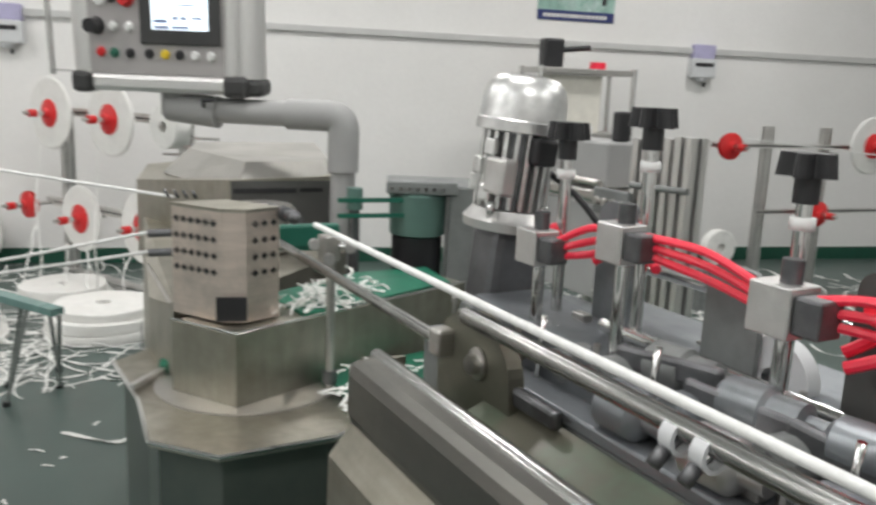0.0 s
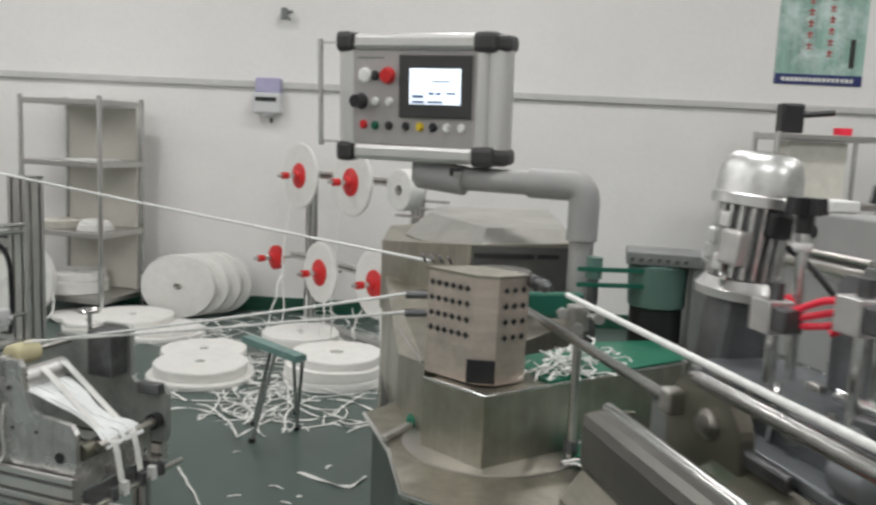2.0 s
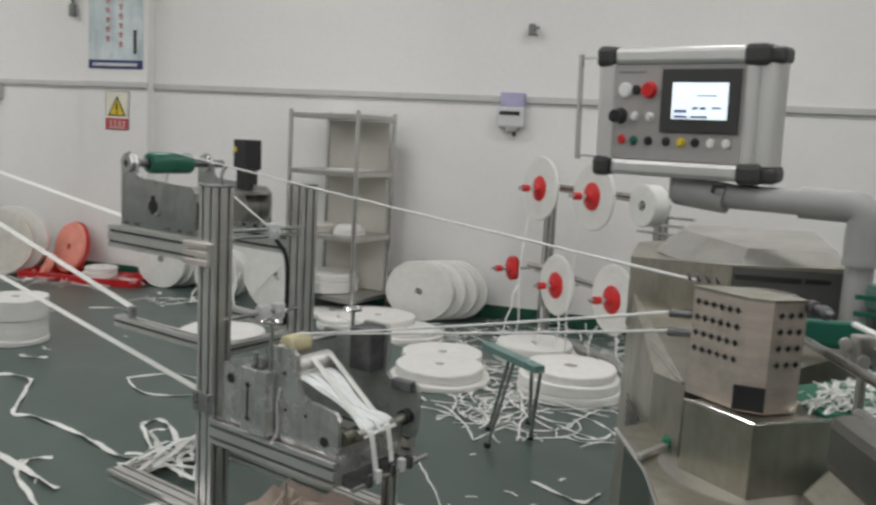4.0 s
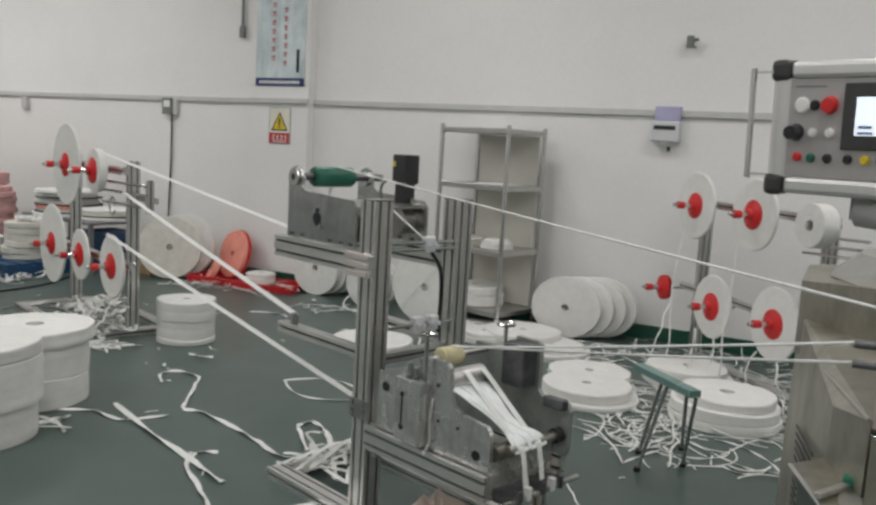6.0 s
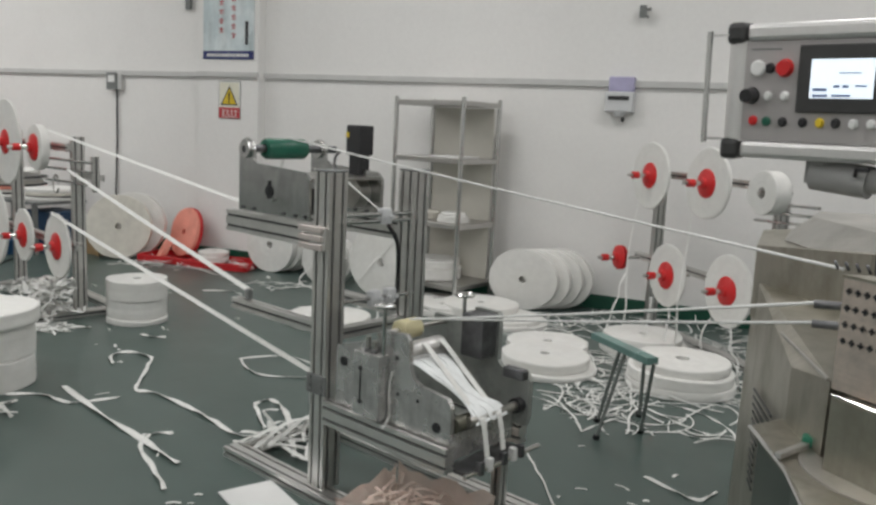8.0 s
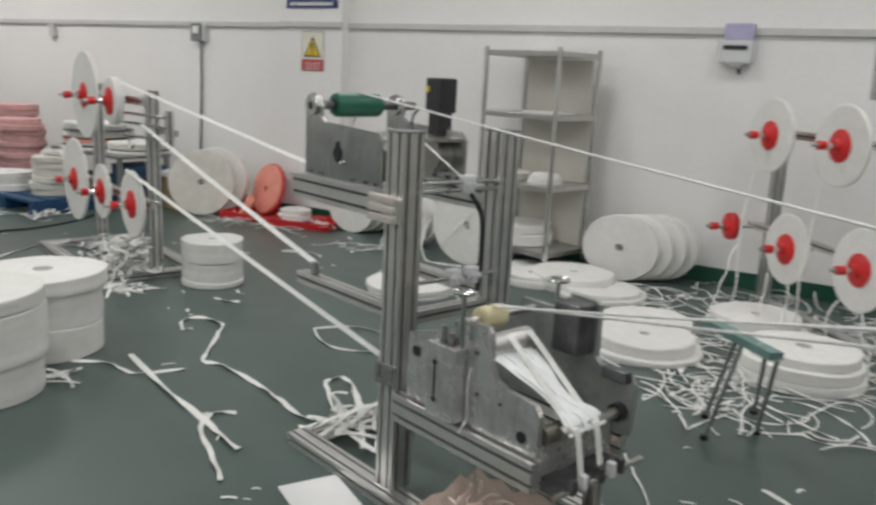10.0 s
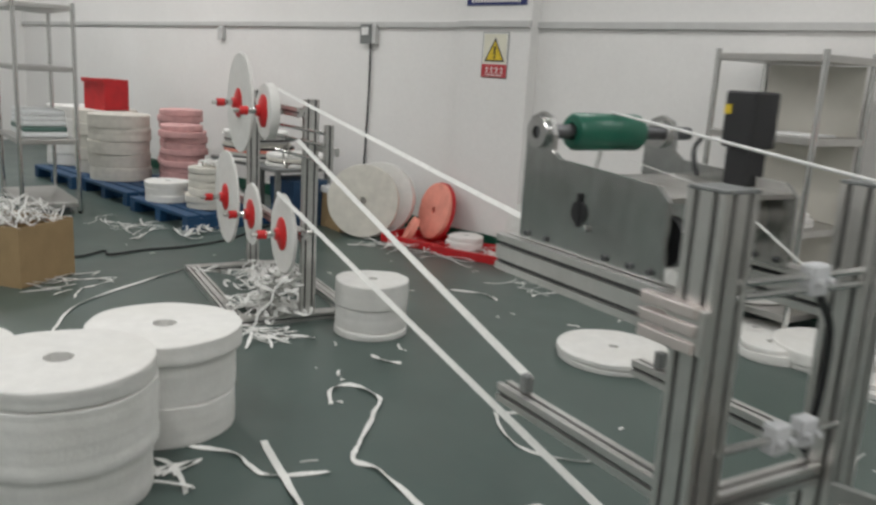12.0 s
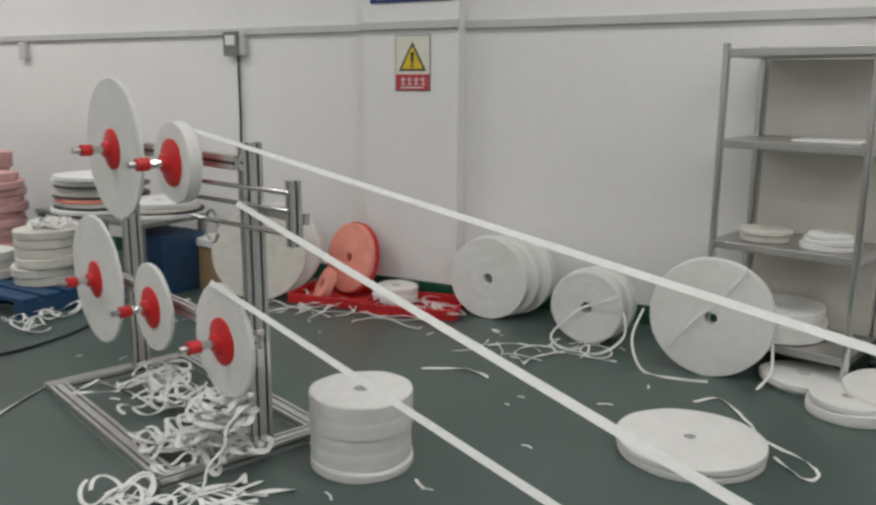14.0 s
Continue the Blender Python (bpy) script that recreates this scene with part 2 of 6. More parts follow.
def sweep(bm, pts, r, n=8):
    """A round tube along points."""
    pts = [Vector(p) for p in pts]
    rings = []
    s = None
    for i, p in enumerate(pts):
        d = (pts[min(i + 1, len(pts) - 1)] - pts[max(i - 1, 0)]).normalized()
        s = d.orthogonal() if s is None else s - d * s.dot(d)
        s = (s if s.length > 1e-4 else d.orthogonal()).normalized()
        t = d.cross(s)
        rings.append([bm.verts.new(p + r * (math.cos(2 * math.pi * k / n) * s + math.sin(2 * math.pi * k / n) * t)) for k in range(n)])
    for p, q in zip(rings, rings[1:]):
        for k in range(n):
            f = bm.faces.new((p[k], p[(k + 1) % n], q[(k + 1) % n], q[k]))
            f.smooth = True
    bm.faces.new(rings[0][::-1])
    bm.faces.new(rings[-1])
    return bm


def smooth_line(pts, steps=6):
    """Points of a Catmull-Rom line through pts."""
    pts = [Vector(p) for p in pts]
    out = []
    for i in range(len(pts) - 1):
        p0, p1, p2, p3 = pts[max(i - 1, 0)], pts[i], pts[i + 1], pts[min(i + 2, len(pts) - 1)]
        for k in range(steps):
            t = k / steps
            out.append(0.5 * (2 * p1 + (p2 - p0) * t + (2 * p0 - 5 * p1 + 4 * p2 - p3) * t * t + (3 * p1 - p0 - 3 * p2 + p3) * t ** 3))
    return out + [pts[-1]]


def ribbon(bm, pts, width, thick=0.0016, up=(0, 0, 1), twist=0.0):
    """A flat tape along points; up is the way its face looks."""
    pts = [Vector(p) for p in pts]
    up = Vector(up)
    rows = []
    for i, p in enumerate(pts):
        d = (pts[min(i + 1, len(pts) - 1)] - pts[max(i - 1, 0)]).normalized()
        s = d.cross(up)
        s = (s if s.length > 1e-3 else d.orthogonal()).normalized()
        if twist:
            s = Matrix.Rotation(twist * math.sin(i * 0.7), 3, d) @ s
        k = s.cross(d) * thick
        h = s * width / 2
        rows.append([bm.verts.new(c) for c in (p - h, p + h, p + h + k, p - h + k)])
    for a, b in zip(rows, rows[1:]):
        for i in range(4):
            bm.faces.new((a[i], a[(i + 1) % 4], b[(i + 1) % 4], b[i]))
    bm.faces.new(rows[0][::-1])
    bm.faces.new(rows[-1])
    return bm


def prism(bm, outline, z0, z1, top=None):
    """An upright prism on an outline; top: another outline for its upper face."""
    a = [bm.verts.new((x, y, z0)) for x, y in outline]
    b = [bm.verts.new((*p, z1) if len(p) == 2 else p) for p in (top or outline)]
    n = len(a)
    for i in range(n):
        bm.faces.new((a[i], a[(i + 1) % n], b[(i + 1) % n], b[i]))
    bm.faces.new(a[::-1])
    bm.faces.new(b)
    return bm


def plate(bm, outline, y0, y1):
    """A sheet cut to an outline in x and z, between two y."""
    a = [bm.verts.new((x, y0, z)) for x, z in outline]
    b = [bm.verts.new((x, y1, z)) for x, z in outline]
    n = len(a)
    for i in range(n):
        bm.faces.new((a[i], b[i], b[(i + 1) % n], a[(i + 1) % n]))
    bm.faces.new(a)
    bm.faces.new(b[::-1])
    return bm


def mesh_of(name, bm, mat):
    bmesh.ops.recalc_face_normals(bm, faces=bm.faces)
    for e in bm.edges:
        if len(e.link_faces) == 2 and e.calc_face_angle(0) > 0.62:
            e.smooth = False
    me = bpy.data.meshes.new(name)
    bm.to_mesh(me)
    bm.free()
    me.materials.append(mat)
    return me


def part(name, bm, mat, parent, label=""):
    ob = new(name, mesh_of(name, bm, mat))
    ob.parent = parent
    return tagged(ob, label)


def thing(name, label, category, at=None, group="", kind=""):
    ob = new(name)
    ob.empty_display_size = 0.05
    if at is not None:
        ob.matrix_basis = at
    return tagged(ob, label, category, group, kind)


def single(name, bm, mat, label, category, group="", kind=""):
    return tagged(new(name, mesh_of(name, bm, mat)), label, category, group, kind)


def B():
    return bmesh.new()


def bx(*a, **k):
    return box(B(), *a, **k)


def rd(*a, **k):
    return rod(B(), *a, **k)


def lt(*a, **k):
    return lathe(B(), *a, **k)


def profile_bar(parent, name, a, b, w=0.08, d=0.08, label=""):
    """A slotted aluminium bar from a to b along one local axis: the bar, and its slots."""
    a, b = Vector(a), Vector(b)
    axis = max(range(3), key=lambda i: abs(b[i] - a[i]))
    L = abs(b[axis] - a[axis])
    m = Matrix.Translation(a if b[axis] > a[axis] else b)
    if axis == 0:
        m = m @ Matrix(((0, 0, 1, 0), (1, 0, 0, 0), (0, 1, 0, 0), (0, 0, 0, 1)))
    elif axis == 1:
        m = m @ Matrix(((1, 0, 0, 0), (0, 0, 1, 0), (0, 1, 0, 0), (0, 0, 0, 1)))
    bm = B()
    # the outline of the section with its slots, turned into a bar
    out = []
    for (ux, uy), (vx, vy), lu, lv in (((1, 0), (0, -1), w, d), ((0, 1), (1, 0), d, w), ((-1, 0), (0, 1), w, d), ((0, -1), (-1, 0), d, w)):
        n = max(1, round(lu / 0.042))
        for i in range(n):
            c = -lu / 2 + lu * (i + 0.5) / n
            for off, dep in ((-0.0052, 0), (-0.0052, 0.009), (0.0052, 0.009), (0.0052, 0)):
                s = c + off
                out.append((ux * s + vx * (lv / 2 - dep), uy * s + vy * (lv / 2 - dep)))
        out.append((ux * lu / 2 + vx * lv / 2, uy * lu / 2 + vy * lv / 2))
    prism(bm, out, 0, L)
    # slot floors get a dark colour that deepens their shade
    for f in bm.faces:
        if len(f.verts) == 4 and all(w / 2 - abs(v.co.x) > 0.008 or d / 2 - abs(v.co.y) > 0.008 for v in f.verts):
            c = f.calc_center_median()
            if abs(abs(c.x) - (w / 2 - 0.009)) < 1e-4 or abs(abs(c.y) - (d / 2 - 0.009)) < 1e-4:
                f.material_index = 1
    bmesh.ops.transform(bm, matrix=m, verts=bm.verts)
    bar = part(name, bm, M["alu"], parent, label)
    bar.data.materials.append(M["grooveshade"])
    return bar


# ---- room ----
x0, x1, y0, y1, zc = ROOM
single("floor", bx(x0 - 0.2, x1 + 0.2, y0 - 0.2, y1 + 0.2, -0.12, 0.0), M["floor"], "grey-green painted concrete factory floor, slightly glossy", "floor", kind="structure")
single("ceiling", bx(x0, x1, y0, y1, zc, zc + 0.15), M["ceiling"], "plain white factory ceiling", "ceiling", kind="structure")
single("wall_north", bx(x0, x1, y1, y1 + 0.2, 0, zc), M["wall"], "white painted workshop wall", "wall", kind="structure")
single("wall_south", bx(x0, x1, y0 - 0.2, y0, 0, zc), M["wall"], "white painted workshop wall", "wall", kind="structure")
single("wall_west", bx(x0 - 0.2, x0, y0, y1, 0, zc), M["wall"], "white painted workshop wall", "wall", kind="structure")
single("wall_east", bx(x1, x1 + 0.2, y0, y1, 0, zc), M["wall"], "white painted workshop wall", "wall", kind="structure")
CX0, CX1, CY = -5.56, -4.87, 6.225
single("wall_column", bx(CX0, CX1, CY, y1 - 0.002, 0, zc - 0.002), M["wall"], "shallow white wall column", "column", kind="structure")
for a, b, y in ((x0, CX0, y1), (CX0 - 0.012, CX1 + 0.012, CY), (CX1, x1, y1)):
    single("baseboard", bx(a, b, y - 0.012, y - 0.001, 0.001, 0.115, bev=0.003), M["skirting"], "dark green painted skirting", "skirting", kind="structure")
    single("trim", bx(a, b, y - 0.03, y - 0.001, 1.735, 1.785, bev=0.005), M["conduit"], "grey plastic cable trunking along the wall", "trunking", kind="structure")

# ceiling lamps in rows, all out of view
for ly, row in ((-1.6, (-10.0, -6.6, -3.2, 0.2, 3.6)), (1.4, (-10.0, -6.6, -3.2, 0.2, 3.6)), (4.4, (-12.4, -9.9, -7.4, -3.2, 0.2, 3.6))):
    for lx in row:
        f = thing("ceiling_light", "long white ceiling strip light, switched on", "lamp", pose(lx, ly, zc), group="ceiling lights")
        part("housing", bx(-0.62, 0.62, -0.09, 0.09, -0.06, -0.001, bev=0.01), M["white"], f)
        part("diffuser", bx(-0.6, 0.6, -0.075, 0.075, -0.072, -0.06), M["lamp"], f, "glowing diffuser")
        lamp = bpy.data.lights.new("strip_light", "AREA")
        # the northwest lamps are added and boosted to brighten the wall there
        lamp.shape, lamp.size, lamp.size_y, lamp.energy, lamp.color = "RECTANGLE", 1.2, 0.3, LAMP_POWER * (1.3 if lx < -9 and ly > 4 else 1.0), (1.0, 0.985, 0.972)
        new("strip_light", lamp).matrix_basis = pose(lx, ly, zc - 0.09)


# ---- coils, reels, ribbons ----
def coil_mesh(R, r, w, seed=0, layers=1, ridge=0.0022):
    """A flat coil of tape lying in z from 0 to w: wound face with fine steps, a hole, slightly uneven rim."""
    rnd = random.Random(seed)
    bm = B()
    n = 56
    prof = []
    steps = 12
    e = min(0.005, w * 0.28)
    for i in range(steps + 1):
        q = r + (R - e - r) * i / steps
        prof.append((w + (ridge * 0.5 if i % 2 else 0) + rnd.uniform(-1, 1) * ridge * 0.5, q))
    prof += [(w - 0.15 * e, R - 0.45 * e), (w - 0.5 * e, R - 0.12 * e), (w - e, R)]
    bands = max(3, int(w / 0.014))
    for k in range(1, bands):
        prof.append((w - e - (w - 2 * e) * k / bands, R + rnd.uniform(-1, 1) * 0.0022))
    prof += [(e, R), (0.4 * e, R - 0.2 * e), (0, R - e), (0, r), (w, r)]
    lathe(bm, (0, 0, 0), (0, 0, 1), prof, n, smooth=False)
    for v in bm.verts:
        ang = math.atan2(v.co.y, v.co.x)
        q = math.hypot(v.co.x, v.co.y) / R
        s = 1 + 0.004 * math.sin(3 * ang + seed) + 0.003 * math.sin(5 * ang + 2 * seed) + 0.003 * math.sin(11 * ang + 7 * v.co.z / w + seed)
        v.co.x *= s
        v.co.y *= s
        if v.co.z > w * 0.5:
            v.co.z += q * min(0.0035, w * 0.1) * (math.sin(2 * ang + 1.7 * seed) + 0.3 * math.sin(7 * ang + seed))
    for f in bm.faces:
        f.smooth = True
    return bm


def coil_stack(name, x, y, z, sizes, mat="coil", label="", group="", hole=0.03, turn=None, seed=0, loose=0.008):
    """A pile of coils, one thing; each coil a part. sizes: (radius, height)."""
    t = thing(name, label, "tape coils", pose(x, y, z) if turn is None else turn, group=group)
    h = 0.0
    rnd = random.Random(seed + 5)
    for k, (R, w) in enumerate(sizes):
        c = part("coil", coil_mesh(R, hole, w, seed + k), M[mat[k % len(mat)] if isinstance(mat, (list, tuple)) else mat], t)
        c.matrix_basis = pose(rnd.uniform(-loose, loose), rnd.uniform(-loose, loose), h, 0, 0, rnd.uniform(0, 360))
        h += w + 0.001
    return t


# ---- wall fittings ----
def poster(x, z0, x2, z1, y, mat, label):
    p = thing("poster", label, "poster", pose(0, y - 0.004, 0))
    part("sheet", bx(x, x2, -0.003, 0, z0, z1), M[mat], p)
    part("footer", bx(x, x2, -0.005, -0.003, z0, z0 + 0.075), M["blueink"], p, "navy band")
    w = x2 - x
    for i in range(16):
        a = x + w * (0.08 + 0.052 * i)
        part("text_bar", bx(a, a + w * 0.038, -0.006, -0.005, z0 + 0.022, z0 + 0.05), M["signwhite"], p, "white bars of small print")
    for col in (0.32, 0.56):
        for i in range(7):
            c = z1 - 0.14 - 0.082 * i - (0.05 if col > 0.5 else 0)
            a = x + w * col
            g = B()
            box(g, a, a + 0.05, -0.005, -0.0035, c, c + 0.010)
            box(g, a + 0.02, a + 0.03, -0.005, -0.0035, c - 0.024, c + 0.022)
            box(g, a + 0.004, a + 0.046, -0.005, -0.0035, c - 0.026, c - 0.018)
            part("text_bar", g, M["redink"], p, "red bars in a column")
    part("mark", bx(x + 0.83 * w, x + 0.89 * w, -0.005, -0.003, z0 + 0.13, z0 + 0.34), M["blackmetal"], p, "dark upright bar")
    return p


poster(-5.50, 1.90, -4.915, 2.80, CY, "poster", "tall pale blue poster with red upright lettering on the wall column")
poster(2.245, 1.935, 2.89, 2.85, y1, "postergreen", "tall green and white poster with red upright lettering on the wall")

s = thing("warning_sign", "white warning sign with a yellow triangle over a red band", "sign", pose(-5.19, CY - 0.004, 1.36))
part("plate", bx(-0.122, 0.122, -0.003, 0, 0, 0.335, bev=0.001), M["signwhite"], s)
part("border", bx(-0.127, 0.127, -0.0025, -0.0005, -0.005, 0.34), M["castgrey"], s, "thin grey border")
part("yellow_field", bx(-0.112, 0.112, -0.0045, -0.003, 0.106, 0.326), M["signfield"], s, "pale yellow field")
part("red_band", bx(-0.122, 0.122, -0.005, -0.003, 0.0, 0.098), M["redink"], s, "red lower band")
for i in range(4):
    g = B()
    c = -0.085 + 0.048 * i
    box(g, c, c + 0.034, -0.0065, -0.005, 0.062, 0.068)
    box(g, c + 0.013, c + 0.021, -0.0065, -0.005, 0.034, 0.08)
    box(g, c + 0.002, c + 0.032, -0.0065, -0.005, 0.032, 0.038)
    part("text_bar", g, M["signwhite"], s, "white bar")
part("text_bar", bx(-0.085, 0.085, -0.0065, -0.005, 0.012, 0.02), M["signwhite"], s, "white bar")
part("triangle_edge", plate(B(), [(-0.1, 0.118), (0.1, 0.118), (0, 0.30)], -0.005, -0.003), M["black"], s, "black triangle outline")
part("triangle", plate(B(), [(-0.078, 0.131), (0.078, 0.131), (0, 0.273)], -0.0065, -0.005), M["yellow"], s, "yellow triangle")
g = plate(B(), [(-0.008, 0.168), (0.008, 0.168), (0.012, 0.235), (-0.012, 0.235)], -0.008, -0.0065)
rod(g, (0, -0.008, 0.15), (0, -0.0065, 0.15), 0.010, n=12)
part("exclamation", g, M["black"], s, "black exclamation mark")

s = thing("wall_socket", "grey wall switch box with a cable hanging down", "socket", pose(-6.74, y1, 1.735))
part("back_box", bx(-0.02, 0.115, -0.045, -0.001, -0.145, 0.03, bev=0.006), M["conduit"], s)
part("face", bx(-0.075, 0.065, -0.06, -0.04, -0.145, 0.028, bev=0.006), M["castgrey"], s, "dark grey switch face")
part("rocker", bx(-0.05, 0.04, -0.066, -0.06, -0.07, 0.0, bev=0.003), M["white"], s, "pale rocker")
part("cable", sweep(B(), [(0.03, -0.02, -0.145), (0.028, -0.02, -0.6), (0.0, -0.02, -1.2), (0.015, -0.025, -1.68)], 0.009), M["cable"], s, "black hanging cable")
s = thing("wall_socket", "small grey socket box under the trunking", "socket", pose(-9.1, y1, 1.69))
part("back_box", bx(-0.04, 0.05, -0.05, -0.001, -0.1, 0.04, bev=0.006), M["conduit"], s)


def dispenser(x, label):
    d = thing("dispenser_box", label, "wall box", pose(x, y1, 0))
    part("upper_box", bx(-0.09, 0.10, -0.07, -0.001, 1.70, 1.81, bev=0.008), M["purple"], d, "lilac printed top")
    part("body", bx(-0.108, 0.108, -0.09, -0.001, 1.545, 1.70, bev=0.012), M["greybox"], d)
    part("window", bx(-0.085, 0.075, -0.094, -0.088, 1.635, 1.665), M["black"], d, "dark slot")
    part("lower_body", lt((0, -0.05, 1.545), (0, 0, -1), [(0, 0.048), (0.015, 0.045), (0.03, 0.03), (0.035, 0)], 24), M["greybox"], d)
    part("nozzle", rd((0.03, -0.05, 1.51), (0.03, -0.05, 1.475), 0.012), M["black"], d, "black nozzle")


dispenser(-1.55, "grey wall dispenser with a lilac label")
dispenser(3.69, "grey wall dispenser with a lilac label")
c = thing("wall_bracket", "small steel bracket fixed high on the wall", "bracket", pose(-1.42, y1, 2.285))
part("arm", rd((0, -0.001, 0), (0.0, -0.06, 0), 0.011), M["castgrey"], c)
part("head", bx(-0.035, 0.016, -0.075, -0.05, -0.045, 0.045, bev=0.008), M["castgrey"], c)
part("clip", rd((0, -0.06, 0.012), (0.05, -0.06, 0.016), 0.012), M["castgrey"], c)
part("clip", rd((0, -0.06, -0.02), (0.035, -0.06, -0.045), 0.009), M["castgrey"], c)
for hx, hz in ((-5.76, 2.42), (3.19, 2.25)):
    c = thing("hanging_cable", "grey conduit end hanging down the wall", "cable", pose(hx, y1 - 0.03, hz))
    part("conduit", rd((0, 0, 0), (0, 0, 1.2), 0.016), M["castgrey"], c)
    part("plug", bx(-0.03, 0.03, -0.02, 0.02, -0.05, 0.06, bev=0.008), M["castgrey"], c)


# ---- steel shelving ----
def shelving(at, W, D, heights, label, H):
    s = thing("shelving_rack", label, "shelf", at)
    for px in (0, W):
        for py in (0, D):
            part("post", rd((px, py, 0.02), (px, py, H), 0.018, n=18), M["chrome"], s, "polished tube post")
            part("foot", rd((px, py, 0.0), (px, py, 0.022), 0.013, 0.02), M["black"], s)
    for h in heights:
        part("shelf", bx(-0.012, W + 0.012, -0.012, D + 0.012, h - 0.04, h, bev=0.004), M["shelfwire"], s, "steel sheet shelf")
    return s


SH = pose(-3.233, 5.863, 0, 0, 0, -15.0)
shelving(SH, 0.68, 0.46, (0.16, 0.637, 1.139, 1.575), "stainless steel shelving rack beside the wall", 1.60)
b = thing("back_board", "beige board standing at the back of the steel shelving", "board", SH)
for z0, z1 in ((0.165, 0.598), (0.64, 1.10), (1.142, 1.53)):
    part("board", bx(0.05, 0.66, 0.425, 0.434, z0, z1, bev=0.003), M["board"], b)
coil_stack("tape_coil", 0, 0, 0, [(0.12, 0.04), (0.13, 0.02)], "cream", "cream tape coil lying on a steel shelf", hole=0.035, turn=SH @ pose(0.2, 0.16, 0.638), seed=3)
coil_stack("tape_coil", 0, 0, 0, [(0.13, 0.025), (0.12, 0.025), (0.10, 0.02)], "coil", "white tape coils piled on a steel shelf", hole=0.035, turn=SH @ pose(0.5, 0.17, 0.638), seed=4)
p = thing("paper_sheet", "white paper lying on a steel shelf", "paper", SH @ pose(0.46, 0.2, 1.14, 0, 0, 4))
part("sheet", bx(-0.15, 0.15, -0.12, 0.12, 0.0, 0.012, bev=0.003), M["white"], p)
coil_stack("tape_coil", 0, 0, 0, [(0.24, 0.09), (0.22, 0.06)], "coil", "flat white coils under the steel shelving", turn=SH @ pose(0.28, 0.2, 0.165), seed=8)


# far wire shelf by the right poster
RS = pose(2.03, 5.55, 0, 0, 0, 3)
shelving(RS, 0.72, 0.38, (0.2, 0.62, 1.10, 1.55), "steel shelving rack against the wall, loaded with small goods", 1.56)
q = thing("black_device", "black square device on top of a shelving rack", "device", RS @ pose(0.08, 0.16, 1.552))
part("body", bx(-0.02, 0.13, -0.06, 0.06, 0.0, 0.20, bev=0.015), M["black"], q)
part("arm", rd((0.1, 0, 0.12), (0.36, 0.02, 0.15), 0.02), M["black"], q)
q = thing("white_carton", "white carton standing on a steel shelf", "carton", RS @ pose(0.3, 0.18, 1.102))
part("body", bx(-0.2, 0.2, -0.12, 0.12, 0, 0.40, bev=0.005), M["cream"], q)
q = thing("red_can", "small red can on top of a shelving rack", "can", RS @ pose(0.5, 0.15, 1.552))
part("body", rd((0, 0, 0), (0, 0, 0.05), 0.06), M["redtube"], q)

# left wire shelf
LS = pose(-8.1, 4.25, 0, 0, 0, 168)
shelving(LS, 1.0, 0.45, (0.1, 0.64, 1.24, 1.74), "steel shelving rack holding pale goods", 1.76)
q = thing("fabric_pile", "pile of pale folded fabric on a steel shelf", "fabric", LS @ pose(0.5, 0.22, 0.642))
for i in range(5):
    part("fold", bx(-0.35 + 0.02 * i, 0.33 - 0.03 * i, -0.18, 0.17, 0.045 * i, 0.045 * i + 0.044, bev=0.015), M["cloth" if i != 1 else "greenmach"], q)


# ---- reel racks ----
def reel(parent_at, R, w, label, seed, shaft=0.16, group="reels", loaded=True):
    """A tape reel on its spindle: the axis is local y, the free end looks to -y."""
    r = thing("tape_reel", label, "reel", parent_at, group=group)
    if loaded:
        c = coil_mesh(R, 0.05, w, seed)
        bmesh.ops.transform(c, matrix=pose(0, 0.0, 0, 90, 0, 0), verts=c.verts)
        part("coil", c, M["coil"], r)
    f = w + 0.004
    part("flange", lt((0, -f + 0.004, 0), (0, -1, 0), [(-0.001, 0.0), (-0.001, 0.088), (0.006, 0.088), (0.014, 0.07), (0.022, 0.034), (0.04, 0.03), (0.042, 0.0)], 36), M["red"], r, "red plastic flange")
    part("rear_flange", lt((0, 0.001, 0), (0, 1, 0), [(0, 0.0), (0, 0.088), (0.008, 0.085), (0.02, 0.035), (0.03, 0.0)], 36), M["red"], r, "red plastic flange")
    part("spindle", rd((0, 0.15, 0), (0, -f - shaft, 0), 0.0115), M["steel"], r, "steel spindle")
    part("collar", rd((0, -f - shaft * 0.52, 0), (0, -f - shaft * 0.52 - 0.045, 0), 0.024), M["red"], r, "red clamping collar")
    part("collar_sleeve", rd((0, -f - 0.03, 0), (0, -f - shaft * 0.5, 0), 0.0165), M["chrome"], r, "chrome sleeve")
    return r


